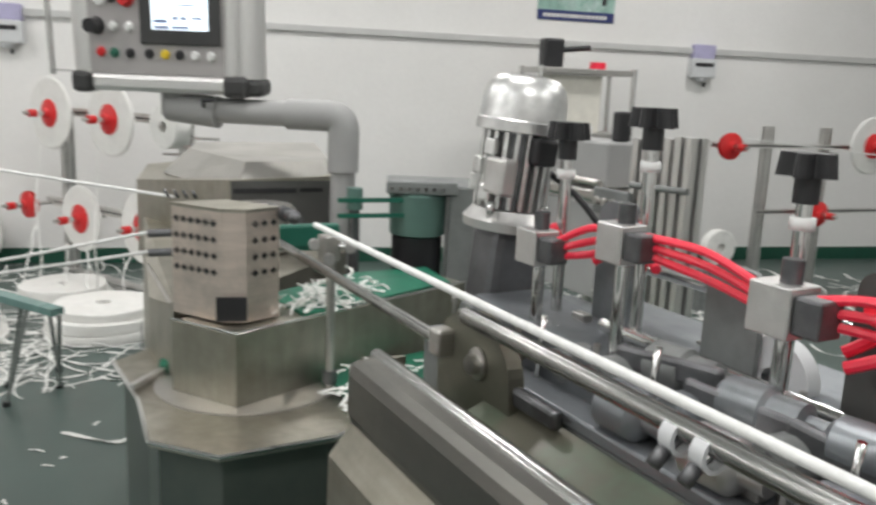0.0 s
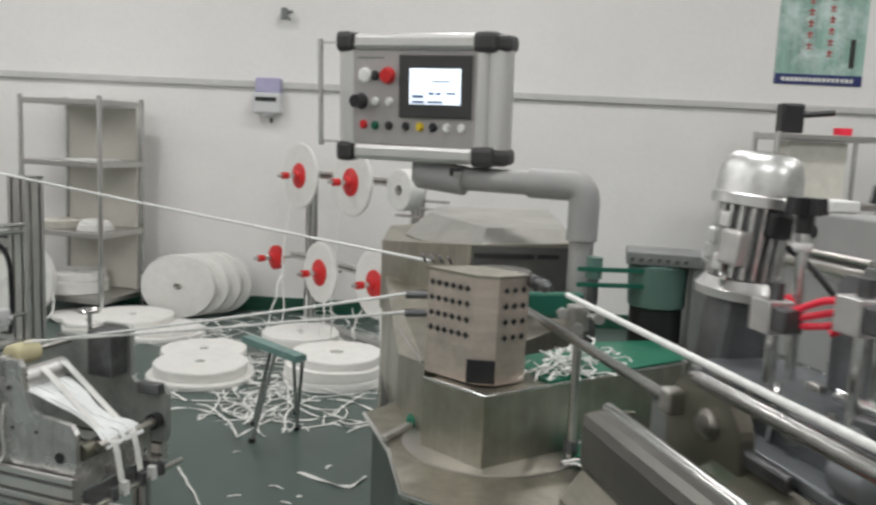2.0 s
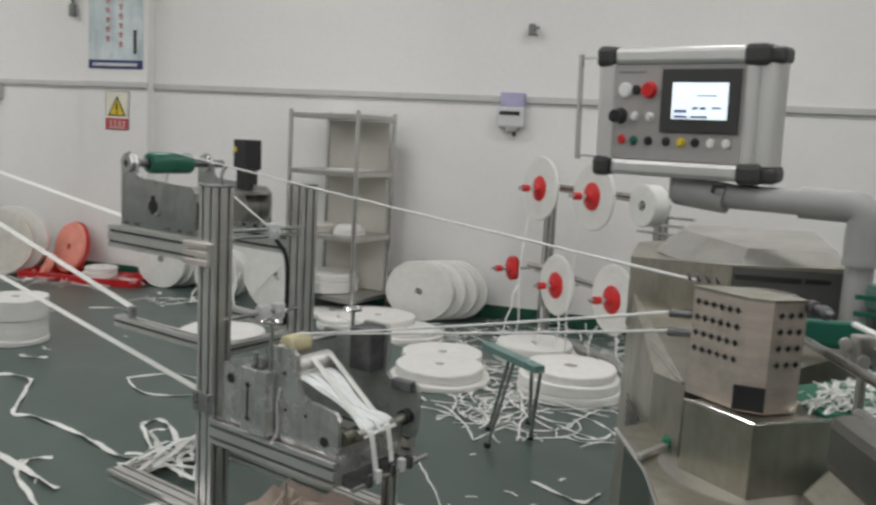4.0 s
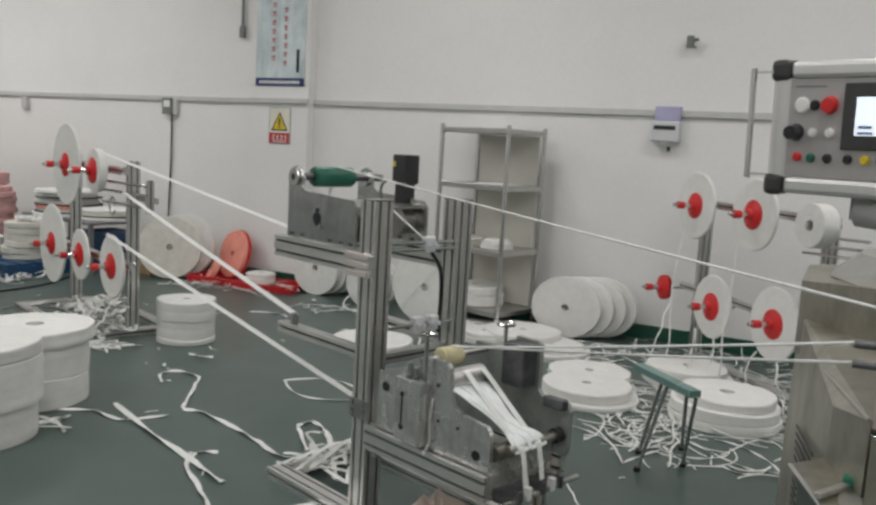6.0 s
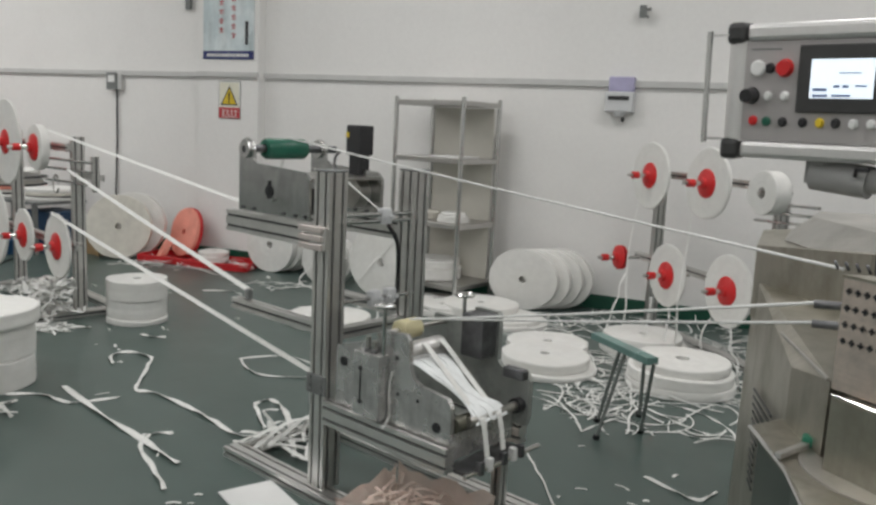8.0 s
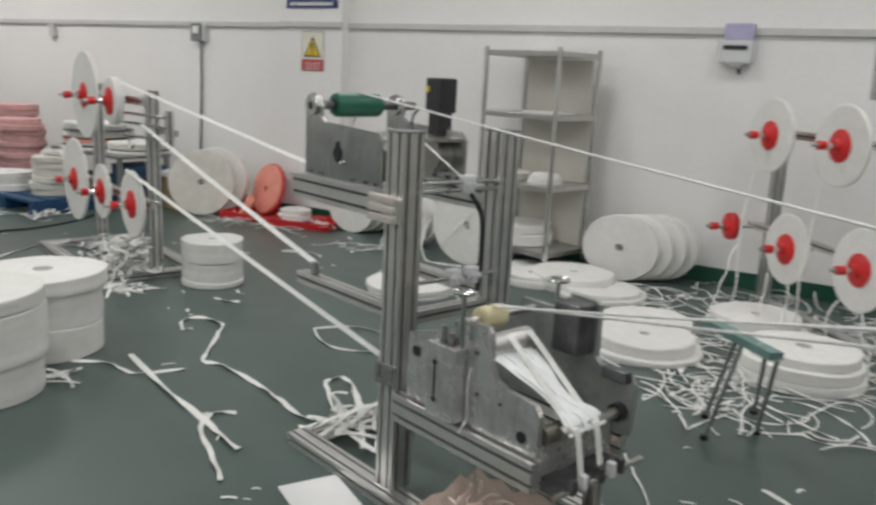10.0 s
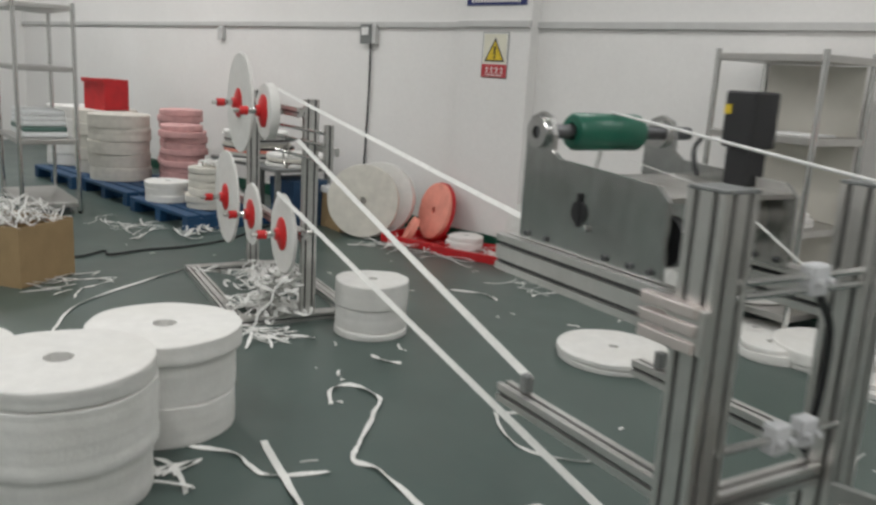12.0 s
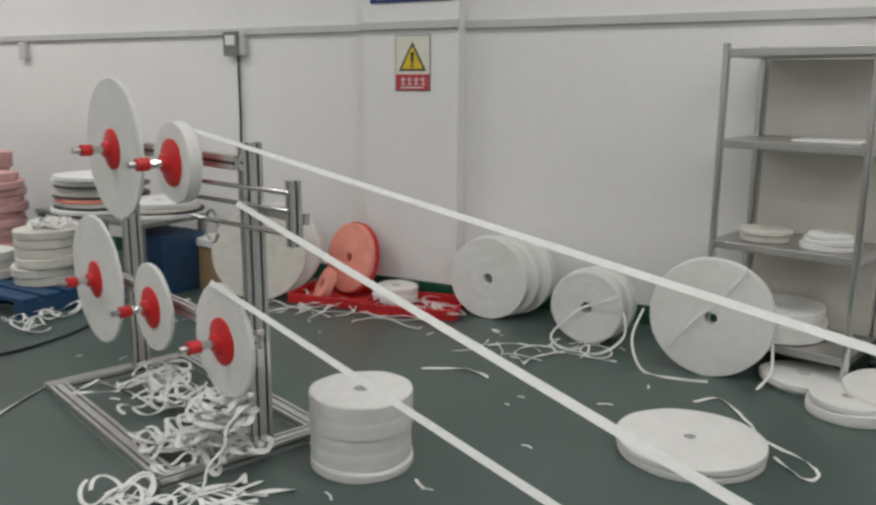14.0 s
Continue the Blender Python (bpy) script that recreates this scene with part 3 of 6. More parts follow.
LR = pose(-4.53, 3.89, 0, 0, 0, -20)
rack = thing("reel_rack", "aluminium profile rack holding five white tape reels", "rack", LR)
profile_bar(rack, "post", (0, 0, 0.04), (0, 0, 1.195), 0.04, 0.08)
profile_bar(rack, "post", (-1.2, 0.02, 0.04), (-1.2, 0.02, 1.195), 0.04, 0.08)
profile_bar(rack, "beam", (-1.35, -0.06, 1.125), (0.02, -0.06, 1.125), 0.04, 0.05)
profile_bar(rack, "beam", (-1.45, -0.06, 0.49), (0.12, -0.06, 0.49), 0.04, 0.05)
profile_bar(rack, "foot_beam", (0, -0.42, 0.02), (0, 0.3, 0.02), 0.08, 0.04)
profile_bar(rack, "foot_beam", (-1.2, -0.42, 0.02), (-1.2, 0.3, 0.02), 0.08, 0.04)
profile_bar(rack, "base_beam", (-1.16, -0.38, 0.02), (-0.04, -0.38, 0.02), 0.08, 0.04)
profile_bar(rack, "base_beam", (-1.16, 0.26, 0.02), (-0.04, 0.26, 0.02), 0.08, 0.04)
profile_bar(rack, "guide_post", (0.29, -0.005, 0.86), (0.29, -0.005, 1.085), 0.04, 0.04)
for z in (1.045, 0.985, 0.905):
    part("guide_bar", rd((0.3, -0.03, z), (-0.28, -0.10, z), 0.009), M["chrome"], rack, "thin chrome guide bar")
part("guide_arm", bx(-0.02, 0.3, 0.03, 0.05, 0.93, 0.97), M["alu"], rack)
part("eyelet", sweep(B(), [(-0.16 + 0.05 * math.cos(a), -0.08, 0.88 + 0.06 * math.sin(a)) for a in [k * 0.45 for k in range(14)]], 0.006), M["steel"], rack, "bent wire eyelet")
for (hx, hz, R, w, sd) in ((-0.90, 1.122, 0.30, 0.018, 11), (-0.241, 1.115, 0.15, 0.05, 12), (-1.235, 0.49, 0.305, 0.018, 13), (-0.60, 0.486, 0.185, 0.018, 14), (0.02, 0.49, 0.212, 0.018, 15)):
    reel(LR @ pose(hx, -0.135, hz), R, w, "white paper tape reel with a red hub on a rack spindle", sd)

RR = pose(-1.02, 5.66, 0, 0, 0, -48)
rack = thing("reel_rack", "aluminium profile rack with white tape reels near the wall", "rack", RR)
for px in (-0.33, 0.92):
    profile_bar(rack, "post", (px, 0.14, 0.0), (px, 0.14, 1.14), 0.04, 0.08)
profile_bar(rack, "beam", (-0.4, 0.085, 1.12), (1.0, 0.085, 1.12), 0.04, 0.05)
profile_bar(rack, "beam", (-0.5, 0.085, 0.505), (1.0, 0.085, 0.505), 0.04, 0.05)
profile_bar(rack, "base_beam", (-0.4, 0.14, 0.02), (1.0, 0.14, 0.02), 0.08, 0.04)
for z in (1.02, 0.97, 0.92):
    part("guide_bar", rd((0.75, 0.1, z), (1.25, 0.1, z + 0.02), 0.009), M["chrome"], rack, "thin chrome guide bar")
for wx, wy, hz, R, sd, ok in ((-1.154, 5.681, 1.114, 0.225, 21, 1), (-0.718, 5.143, 1.114, 0.215, 22, 1), (-1.358, 5.877, 0.504, 0.12, 23, 0), (-0.932, 5.324, 0.502, 0.20, 24, 1), (-0.533, 5.007, 0.502, 0.215, 25, 1)):
    reel(pose(wx, wy, hz, 0, 0, -48), R, 0.02, "white paper tape reel with a red hub on a rack spindle" if ok else "empty red reel hub on a rack spindle", sd, loaded=bool(ok))
t = thing("tape_coil", "plain white tape roll hanging on the rack end", "tape coils", pose(-0.33, 4.86, 1.10, 90, 0, -48))
part("coil", coil_mesh(0.12, 0.03, 0.10, 27), M["coil"], t)
part("pin", rd((0, 0, -0.10), (0, 0, 0.12), 0.012), M["steel"], t)
# reels beyond the cutting machine
R3 = pose(3.16, 4.9, 0, 0, 0, 8)
rack = thing("reel_rack", "aluminium profile rack with reels behind the cutting machine", "rack", R3)
for px in (0.41, 0.93):
    profile_bar(rack, "post", (px, 0.14, 0.0), (px, 0.14, 1.21), 0.08, 0.04)
profile_bar(rack, "beam", (-0.1, 0.10, 1.08), (1.5, 0.10, 1.08), 0.03, 0.03)
profile_bar(rack, "beam", (0.35, 0.10, 0.62), (1.5, 0.10, 0.62), 0.03, 0.03)
for hx, hz, R, ok in ((-0.03, 1.08, 0.2, 0), (0.79, 0.62, 0.2, 0), (1.22, 1.1, 0.2, 1)):
    reel(R3 @ pose(hx, 0, hz), R, 0.02, "white tape reel with a red hub behind the cutting machine" if ok else "empty red reel hub behind the cutting machine", int(hx * 100) + 31, loaded=bool(ok))
t = thing("tape_coil", "white tape roll standing upright on a low crate", "tape coils", R3 @ pose(-0.06, 0.0, 0.41, 90, 0, 0))
part("coil", coil_mesh(0.12, 0.032, 0.07, 37), M["coil"], t)
t = thing("crate", "low grey crate on the floor behind the cutting machine", "crate", R3 @ pose(-0.06, -0.035, 0))
part("body", bx(-0.2, 0.2, -0.12, 0.12, 0, 0.285, bev=0.008), M["castgrey"], t)


# ---- guide and folding station ----
ST = pose(-1.69, 2.475, 0, 0, 0, -17.4)
st = thing("tape_station", "aluminium profile station guiding white tapes, with steel side plates", "machine frame", ST)
profile_bar(st, "post", (0, 0, 0.04), (0, 0, 1.2), 0.082, 0.082)
profile_bar(st, "post", (0.0, 0.42, 0.04), (0.0, 0.42, 1.2), 0.082, 0.082)
for y in (0, 0.42):
    part("post_cap", bx(-0.042, 0.042, y - 0.042, y + 0.042, 1.2, 1.207, bev=0.002), M["castgrey"], st, "flat grey end cap")
profile_bar(st, "upper_rail", (-0.62, 0.0, 0.965), (-0.043, 0.0, 0.965), 0.042, 0.084)
profile_bar(st, "upper_rail", (-0.62, 0.42, 0.965), (-0.043, 0.42, 0.965), 0.042, 0.084)
profile_bar(st, "lower_rail", (-0.56, -0.01, 0.635), (-0.043, -0.01, 0.635), 0.042, 0.042)
profile_bar(st, "lower_rail", (-0.56, 0.42, 0.635), (-0.043, 0.42, 0.635), 0.042, 0.042)
profile_bar(st, "cross_rail", (0.0, 0.043, 0.61), (0.0, 0.377, 0.61), 0.042, 0.042)
profile_bar(st, "base_rail", (-0.54, -0.035, 0.02), (0.66, -0.035, 0.02), 0.084, 0.042)
profile_bar(st, "base_rail", (-0.54, 0.42, 0.02), (0.66, 0.42, 0.02), 0.084, 0.042)
profile_bar(st, "base_cross", (-0.50, 0.01, 0.02), (-0.50, 0.375, 0.02), 0.042, 0.042)
profile_bar(st, "unit_rail", (0.043, -0.035, 0.345), (0.64, -0.035, 0.345), 0.042, 0.084)
profile_bar(st, "unit_rail", (0.043, 0.35, 0.345), (0.64, 0.35, 0.345), 0.042, 0.084)
profile_bar(st, "unit_leg", (0.55, 0.35, 0.045), (0.55, 0.35, 0.30), 0.042, 0.042)
part("bracket", bx(-0.043, 0.043, -0.058, -0.042, 0.925, 1.005, bev=0.003), M["alu"], st, "joint bracket")
for i in range(3):
    part("bracket_rib", bx(-0.10, 0.03, -0.066, -0.04, 0.925 + 0.031 * i, 0.947 + 0.031 * i, bev=0.003), M["pinkwhite"], st, "bright cast rib")
g = B()
box(g, -0.05, 0.05, -0.05, -0.041, 0.40, 0.47)
for bxx in (-0.03, 0.03):
    for bz in (0.41, 0.435, 0.46):
        rod(g, (bxx, -0.05, bz), (bxx, -0.058, bz), 0.008, n=8)
part("joint_plate", g, M["castgrey"], st, "bolted joint plate")
for z, y in ((1.045, 0.0), (1.02, 0.0), (0.73, 0.0)):
    part("guide_rod", rd((0.03, y, z), (0.03, 0.44, z - 0.005), 0.008), M["chrome"], st, "thin chrome rod")
for y, z in ((0.24, 1.035), (0.20, 0.728), (0.28, 0.728)):
    g = bx(0.012, 0.045, y - 0.024, y + 0.024, z - 0.03, z + 0.03, bev=0.006)
    rod(g, (0.05, y - 0.015, z), (0.058, y - 0.015, z), 0.008, n=8)
    rod(g, (0.05, y + 0.015, z), (0.058, y + 0.015, z), 0.008, n=8)
    part("guide_block", g, M["greybox"], st, "pale guide block")
part("hose", sweep(B(), smooth_line([(0.04, 0.25, 1.0), (0.03, 0.31, 0.93), (0.02, 0.33, 0.8), (0.0, 0.34, 0.66)]), 0.008), M["black"], st, "black hose")
for y in (-0.005, 0.42):
    part("tape_lug", bx(-0.495, -0.47, y - 0.01, y + 0.014, 0.657, 0.70, bev=0.004), M["castgrey"], st, "dark tape lug")

# drive head on the upper rails: two side plates, roller, motor
for y in (0.0, 0.36):
    out = [(-0.56, 1.009), (-0.12, 1.009), (-0.12, 1.16), (-0.15, 1.185), (-0.44, 1.20), (-0.465, 1.215), (-0.465, 1.25), (-0.48, 1.285), (-0.512, 1.297), (-0.545, 1.285), (-0.56, 1.25)]
    side = part("side_plate", plate(B(), out, y, y + 0.012), M["headplate"], st, "worn steel side plate")
    part("bearing", lt((-0.512, y - 0.012, 1.252), (0, 1, 0), [(0, 0.014), (0, 0.034), (0.03, 0.034), (0.03, 0.014)], 28), M["chrome"], side, "chrome bearing")
    part("bearing_bore", rd((-0.512, y - 0.006, 1.252), (-0.512, y + 0.02, 1.252), 0.015), M["black"], side, "dark bore")
    g = rd((-0.36, y - 0.004, 1.10), (-0.36, y - 0.001, 1.10), 0.024)
    box(g, -0.365, -0.355, y - 0.006, y - 0.001, 1.07, 1.14)
    part("slot", g, M["black"], side, "dark cut-out")
    part("bolt", rd((-0.335, y - 0.01, 1.07), (-0.335, y, 1.07), 0.008, n=8), M["chrome"], side)
    for q in (-0.53, -0.46, -0.27, -0.20, -0.145):
        part("bolt", rd((q, y - 0.007, 1.024), (q, y, 1.024), 0.0065, n=6), M["darksteel"], side)
part("roller", lt((-0.50, 0.075, 1.255), (0, 1, 0), [(0, 0.02), (0.002, 0.036), (0.012, 0.042), (0.188, 0.042), (0.198, 0.036), (0.2, 0.02)], 32), M["green"], st, "dark green rubber roller")
part("roller_shaft", rd((-0.50, -0.01, 1.255), (-0.50, 0.44, 1.255), 0.016), M["darksteel"], st, "dark steel shaft")
part("cross_plate", bx(-0.45, -0.13, 0.0125, 0.36, 1.155, 1.165), M["steel"], st)
g = bx(-0.305, -0.225, 0.33, 0.41, 1.245, 1.365, bev=0.006)
box(g, -0.295, -0.235, 0.34, 0.40, 1.165, 1.245, bev=0.004)
mot = part("motor", g, M["blackmetal"], st, "black square drive motor")
part("motor_label", bx(-0.302, -0.285, 0.3285, 0.33, 1.315, 1.335), M["yellow"], mot, "yellow sticker")
part("gearbox", lt((-0.24, 0.3, 1.10), (0, 1, 0), [(0, 0.0), (0, 0.062), (0.11, 0.062), (0.11, 0)], 28), M["steel"], st)
part("pulley", lt((-0.15, 0.03, 1.08), (0, 1, 0), [(0, 0), (0, 0.05), (0.02, 0.05), (0.02, 0)], 28), M["black"], st, "black pulley")
part("cable", sweep(B(), smooth_line([(-0.42, 0.40, 1.25), (-0.40, 0.36, 1.23), (-0.36, 0.32, 1.20), (-0.33, 0.3, 1.18)]), 0.006), M["black"], st, "black motor cable")

# folding unit on the low rails
front = [(0.09, 0.388), (0.625, 0.388), (0.632, 0.42), (0.632, 0.512), (0.614, 0.538), (0.50, 0.55), (0.462, 0.565), (0.447, 0.60), (0.44, 0.685), (0.425, 0.705), (0.31, 0.70), (0.295, 0.66), (0.09, 0.60)]
side = part("unit_plate", plate(B(), front, -0.03, -0.012), M["plate"], st, "thick steel side plate with bolt holes")
for hx, hz in ((0.13, 0.55), (0.575, 0.435)):
    part("bore", rd((hx, -0.034, hz), (hx, -0.029, hz), 0.017), M["black"], side, "dark bore")
for hx, hz in ((0.39, 0.62), (0.40, 0.5), (0.49, 0.50)):
    part("bolt_hole", rd((hx, -0.033, hz), (hx, -0.029, hz), 0.006, n=10), M["black"], side, "dark bolt hole")
g = bx(0.228, 0.352, -0.075, -0.031, 0.40, 0.622, bev=0.003)
part("clamp_block", g, M["plate"], st, "upright steel clamp block")
for sx, sh in ((0.272, 0.672), (0.302, 0.66)):
    part("clamp_screw", rd((sx, -0.05, 0.62), (sx, -0.05, sh), 0.009), M["steel"], st)
    part("clamp_nut", rd((sx, -0.05, 0.6225), (sx, -0.05, 0.634), 0.014, n=6), M["darksteel"], st)
g = bx(0.262, 0.267, -0.0775, -0.0752, 0.45, 0.565)
for sz in (0.45, 0.565):
    rod(g, (0.2645, -0.0778, sz), (0.2645, -0.0752, sz), 0.009, n=12)
part("slot", g, M["black"], st, "dark slot with bores")
part("loose_strip", ribbon(B(), smooth_line([(0.372, -0.034, 0.57), (0.366, -0.038, 0.50), (0.370, -0.036, 0.43), (0.364, -0.040, 0.40), (0.366, -0.064, 0.38)], 4), 0.007, up=(0, -1, 0)), M["tape"], st, "white strip hanging on the plate")
back = [(0.09, 0.388), (0.68, 0.388), (0.69, 0.42), (0.69, 0.545), (0.675, 0.57), (0.565, 0.572), (0.55, 0.59), (0.548, 0.745), (0.535, 0.757), (0.44, 0.757), (0.43, 0.70), (0.25, 0.70), (0.24, 0.66), (0.09, 0.64)]
part("unit_plate", plate(B(), back, 0.30, 0.32), M["backplate"], st, "dark greenish steel side plate")
part("unit_block", bx(0.445, 0.54, 0.22, 0.299, 0.60, 0.75, bev=0.006), M["darksteel"], st, "dark steel block")
part("end_block", bx(0.60, 0.685, 0.265, 0.299, 0.552, 0.588, bev=0.005), M["darksteel"], st, "dark end block")


def hand_wheel(x, y, z0, z1):
    g = rd((x, y, z0), (x, y, z1), 0.007)
    lathe(g, (x, y, z1 - 0.006), (0, 0, 1), [(0, 0), (0, 0.012), (0.018, 0.010), (0.018, 0)], 16)
    ring = [(x + 0.030 * math.cos(w), y + 0.030 * math.sin(w), z1 + 0.004) for w in [2 * math.pi * k / 24 for k in range(25)]]
    sweep(g, ring, 0.0055, 8)
    for k in range(3):
        w = 0.4 + 2.094 * k
        rod(g, (x, y, z1 + 0.003), (x + 0.03 * math.cos(w), y + 0.03 * math.sin(w), z1 + 0.004), 0.004, n=8)
    part("hand_wheel", g, M["chrome"], st, "small chrome hand wheel")


hand_wheel(0.43, 0.25, 0.70, 0.80)
hand_wheel(0.345, -0.05, 0.618, 0.785)
part("spool", lt((0.30, 0.06, 0.68), (0, 1, 0), [(0, 0), (0, 0.028), (0.005, 0.035), (0.09, 0.035), (0.095, 0.028), (0.095, 0)], 28), M["yellowroll"], st, "yellowed plastic spool")
part("spool_shaft", rd((0.30, -0.03, 0.68), (0.30, 0.31, 0.68), 0.01), M["steel"], st)
part("tape_roller", rd((0.40, -0.012, 0.632), (0.40, 0.165, 0.632), 0.036, n=28), M["castalu"], st, "steel roller")
part("front_rod", rd((0.655, 0.03, 0.46), (0.655, 0.31, 0.46), 0.016), M["steel"], st, "steel cross rod")
part("front_panel", bx(0.622, 0.630, -0.011, 0.299, 0.335, 0.425, bev=0.002), M["plate"], st, "steel front panel")
part("front_plate", bx(0.60, 0.70, -0.01, 0.30, 0.30, 0.312), M["darksteel"], st)
part("lower_rod", rd((0.70, -0.03, 0.31), (0.70, 0.36, 0.31), 0.009), M["chrome"], st)
part("inner_roller", rd((0.625, -0.008, 0.45), (0.625, 0.075, 0.45), 0.026, n=20), M["olive"], st, "dark olive roller")
part("rod_boss", rd((0.655, 0.27, 0.46), (0.655, 0.298, 0.46), 0.026, n=20), M["black"], st, "black rod boss")
for i, y in enumerate((0.03, 0.075, 0.15, 0.2, 0.24)):
    part("tape_guide", bx(0.69, 0.715, y, y + 0.022, 0.30, 0.345, bev=0.004), M["white" if i % 2 else "darksteel"], st)
for y in (0.062, 0.145):
    g = ribbon(B(), smooth_line([(0.395, y, 0.664), (0.44, y, 0.650), (0.55, y + 0.005, 0.56), (0.65, y + 0.012, 0.478), (0.678, y + 0.014, 0.455), (0.70, y + 0.015, 0.35)], 5), 0.024, up=(0.6, 0, 0.8))
    part("tape", g, M["tape"], st, "white paper tape")
# gathered nonwoven web under the tapes: overlapping pleats drawn together on the front rod
for j in range(11):
    q = j / 10
    dz = 0.0012 * (j % 2)
    line = [(0.405, -0.004 + 0.142 * q, 0.612), (0.455, 0.000 + 0.132 * q, 0.607), (0.51, 0.016 + 0.108 * q, 0.585), (0.56, 0.050 + 0.066 * q, 0.545), (0.605, 0.068 + 0.070 * q, 0.508), (0.65, 0.062 + 0.125 * q, 0.482), (0.674, 0.062 + 0.13 * q, 0.452)]
    part("web", ribbon(B(), smooth_line([(x, y, z + dz + 0.0025 * math.sin(5 * x * 9 + 2 * j)) for x, y, z in line], 5), 0.027, 0.003, up=(0.5, -0.06 + 0.12 * (j % 2), 0.85)), M["cloth"], st, "pleat of gathered white nonwoven web" if j == 0 else "")

# carton under the station, full of pink offcuts
c = thing("carton", "open crumpled pinkish carton full of paper offcuts under the station", "carton", ST @ pose(0.525, -0.055, 0, 0, 0, 8))
CW, CD, CH = 0.185, 0.15, 0.20


def card(a, b, c_, d, seed):
    """A crumpled sheet of card between four corners."""
    rnd = random.Random(seed)
    bm = B()
    a, b, c_, d = (Vector(q) for q in (a, b, c_, d))
    rows = []
    for i in range(9):
        u = i / 8
        row = []
        for j in range(5):
            v = j / 4
            p = a.lerp(b, u).lerp(d.lerp(c_, u), v)
            nrm = (b - a).cross(d - a).normalized()
            row.append(bm.verts.new(p + nrm * rnd.uniform(-0.008, 0.008) * v + Vector((0, 0, rnd.uniform(-0.022, 0.012) * (j == 4)))))
        rows.append(row)
    for p, q in zip(rows, rows[1:]):
        for j in range(4):
            bm.faces.new((p[j], q[j], q[j + 1], p[j + 1]))
    bmesh.ops.solidify(bm, geom=bm.faces[:], thickness=0.004)
    return bm


for k, (p, q) in enumerate((((-CW, -CD), (CW, -CD)), ((CW, -CD), (CW, CD)), ((CW, CD), (-CW, CD)), ((-CW, CD), (-CW, -CD)))):
    e = 1.08
    part("side", card((*p, 0.003), (*q, 0.003), (q[0] * e, q[1] * e, CH), (p[0] * e, p[1] * e, CH), 30 + k), M["pinkcard"], c)
part("bottom", bx(-CW, CW, -CD, CD, 0.0, 0.004), M["pinkcard"], c)
part("flap", card((-CW, -CD * 1.08, CH - 0.012), (CW, -CD * 1.08, CH - 0.012), (CW, -CD * 1.5, CH - 0.06), (-CW, -CD * 1.5, CH - 0.05), 38), M["pinkcard"], c)
bm = B()
rnd = random.Random(9)
for _ in range(150):
    a = Vector((rnd.uniform(-0.155, 0.155), rnd.uniform(-0.11, 0.11), rnd.uniform(0.08, 0.165)))
    h = rnd.uniform(0, 6.28)
    L = rnd.uniform(0.06, 0.16)
    b = a + Vector((math.cos(h), math.sin(h), rnd.uniform(-0.2, 0.25))) * L
    b.x, b.y = max(-0.17, min(0.17, b.x)), max(-0.13, min(0.13, b.y))
    ribbon(bm, smooth_line([a, (a + b) / 2 + Vector((rnd.uniform(-.02, .02), rnd.uniform(-.02, .02), 0.015)), b], 3), 0.009, twist=0.6)
tagged(part("offcut", bm, M["offcut"], c, "tangled pinkish brown paper offcuts"), kind="stuff")

p = thing("paper_sheet", "white sheet of paper lying on the floor", "paper", pose(-1.84, 2.30, 0.0, 0, 0, -30))
part("sheet", bx(-0.15, 0.15, -0.105, 0.105, 0.001, 0.006), M["white"], p)


# ---- winding machine ----
wm = thing("winding_machine", "stainless steel winding machine with an octagonal table and hood", "machine")
table = [(0.24, 1.43), (0.205, 1.40), (0.012, 1.347), (-0.104, 1.419), (-0.145, 1.615), (-0.222, 1.83), (-0.15, 1.93), (-0.12, 2.6), (0.30, 2.6), (0.46, 1.9), (0.42, 1.6)]
part("table", prism(B(), table, 0.766, 0.777), M["sheet"], wm, "worn steel table top")
cen = Vector((0.05, 1.95))
part("plinth", prism(B(), [tuple(cen + (Vector(p) - cen) * 0.93) for p in table], 0.0, 0.765), M["plinth"], wm, "dark grey-green machine plinth")
part("base_housing", prism(B(), [(-0.165, 1.86), (-0.10, 1.70), (0.03, 1.76), (0.31, 2.2), (0.31, 3.0), (-0.313, 3.0)], 0.0, 0.925,
     [(-0.155, 1.90, 0.90), (-0.085, 1.70, 0.935), (0.03, 1.77, 0.935), (0.31, 2.21, 0.935), (0.31, 3.0, 0.935), (-0.30, 3.0, 0.92)]), M["sheet"], wm, "sheet steel housing")
hood = [(0.0, 2.36), (0.315, 2.42), (0.315, 3.2), (-0.30, 3.2), (-0.30, 2.88)]
hd = part("hood", prism(B(), hood, 0.80, 1.08, [(0.0, 2.36, 1.105), (0.315, 2.42, 1.115), (0.315, 3.2, 1.13), (-0.30, 3.2, 1.06), (-0.30, 2.88, 1.04)]), M["sheet"], wm, "folded sheet steel hood")
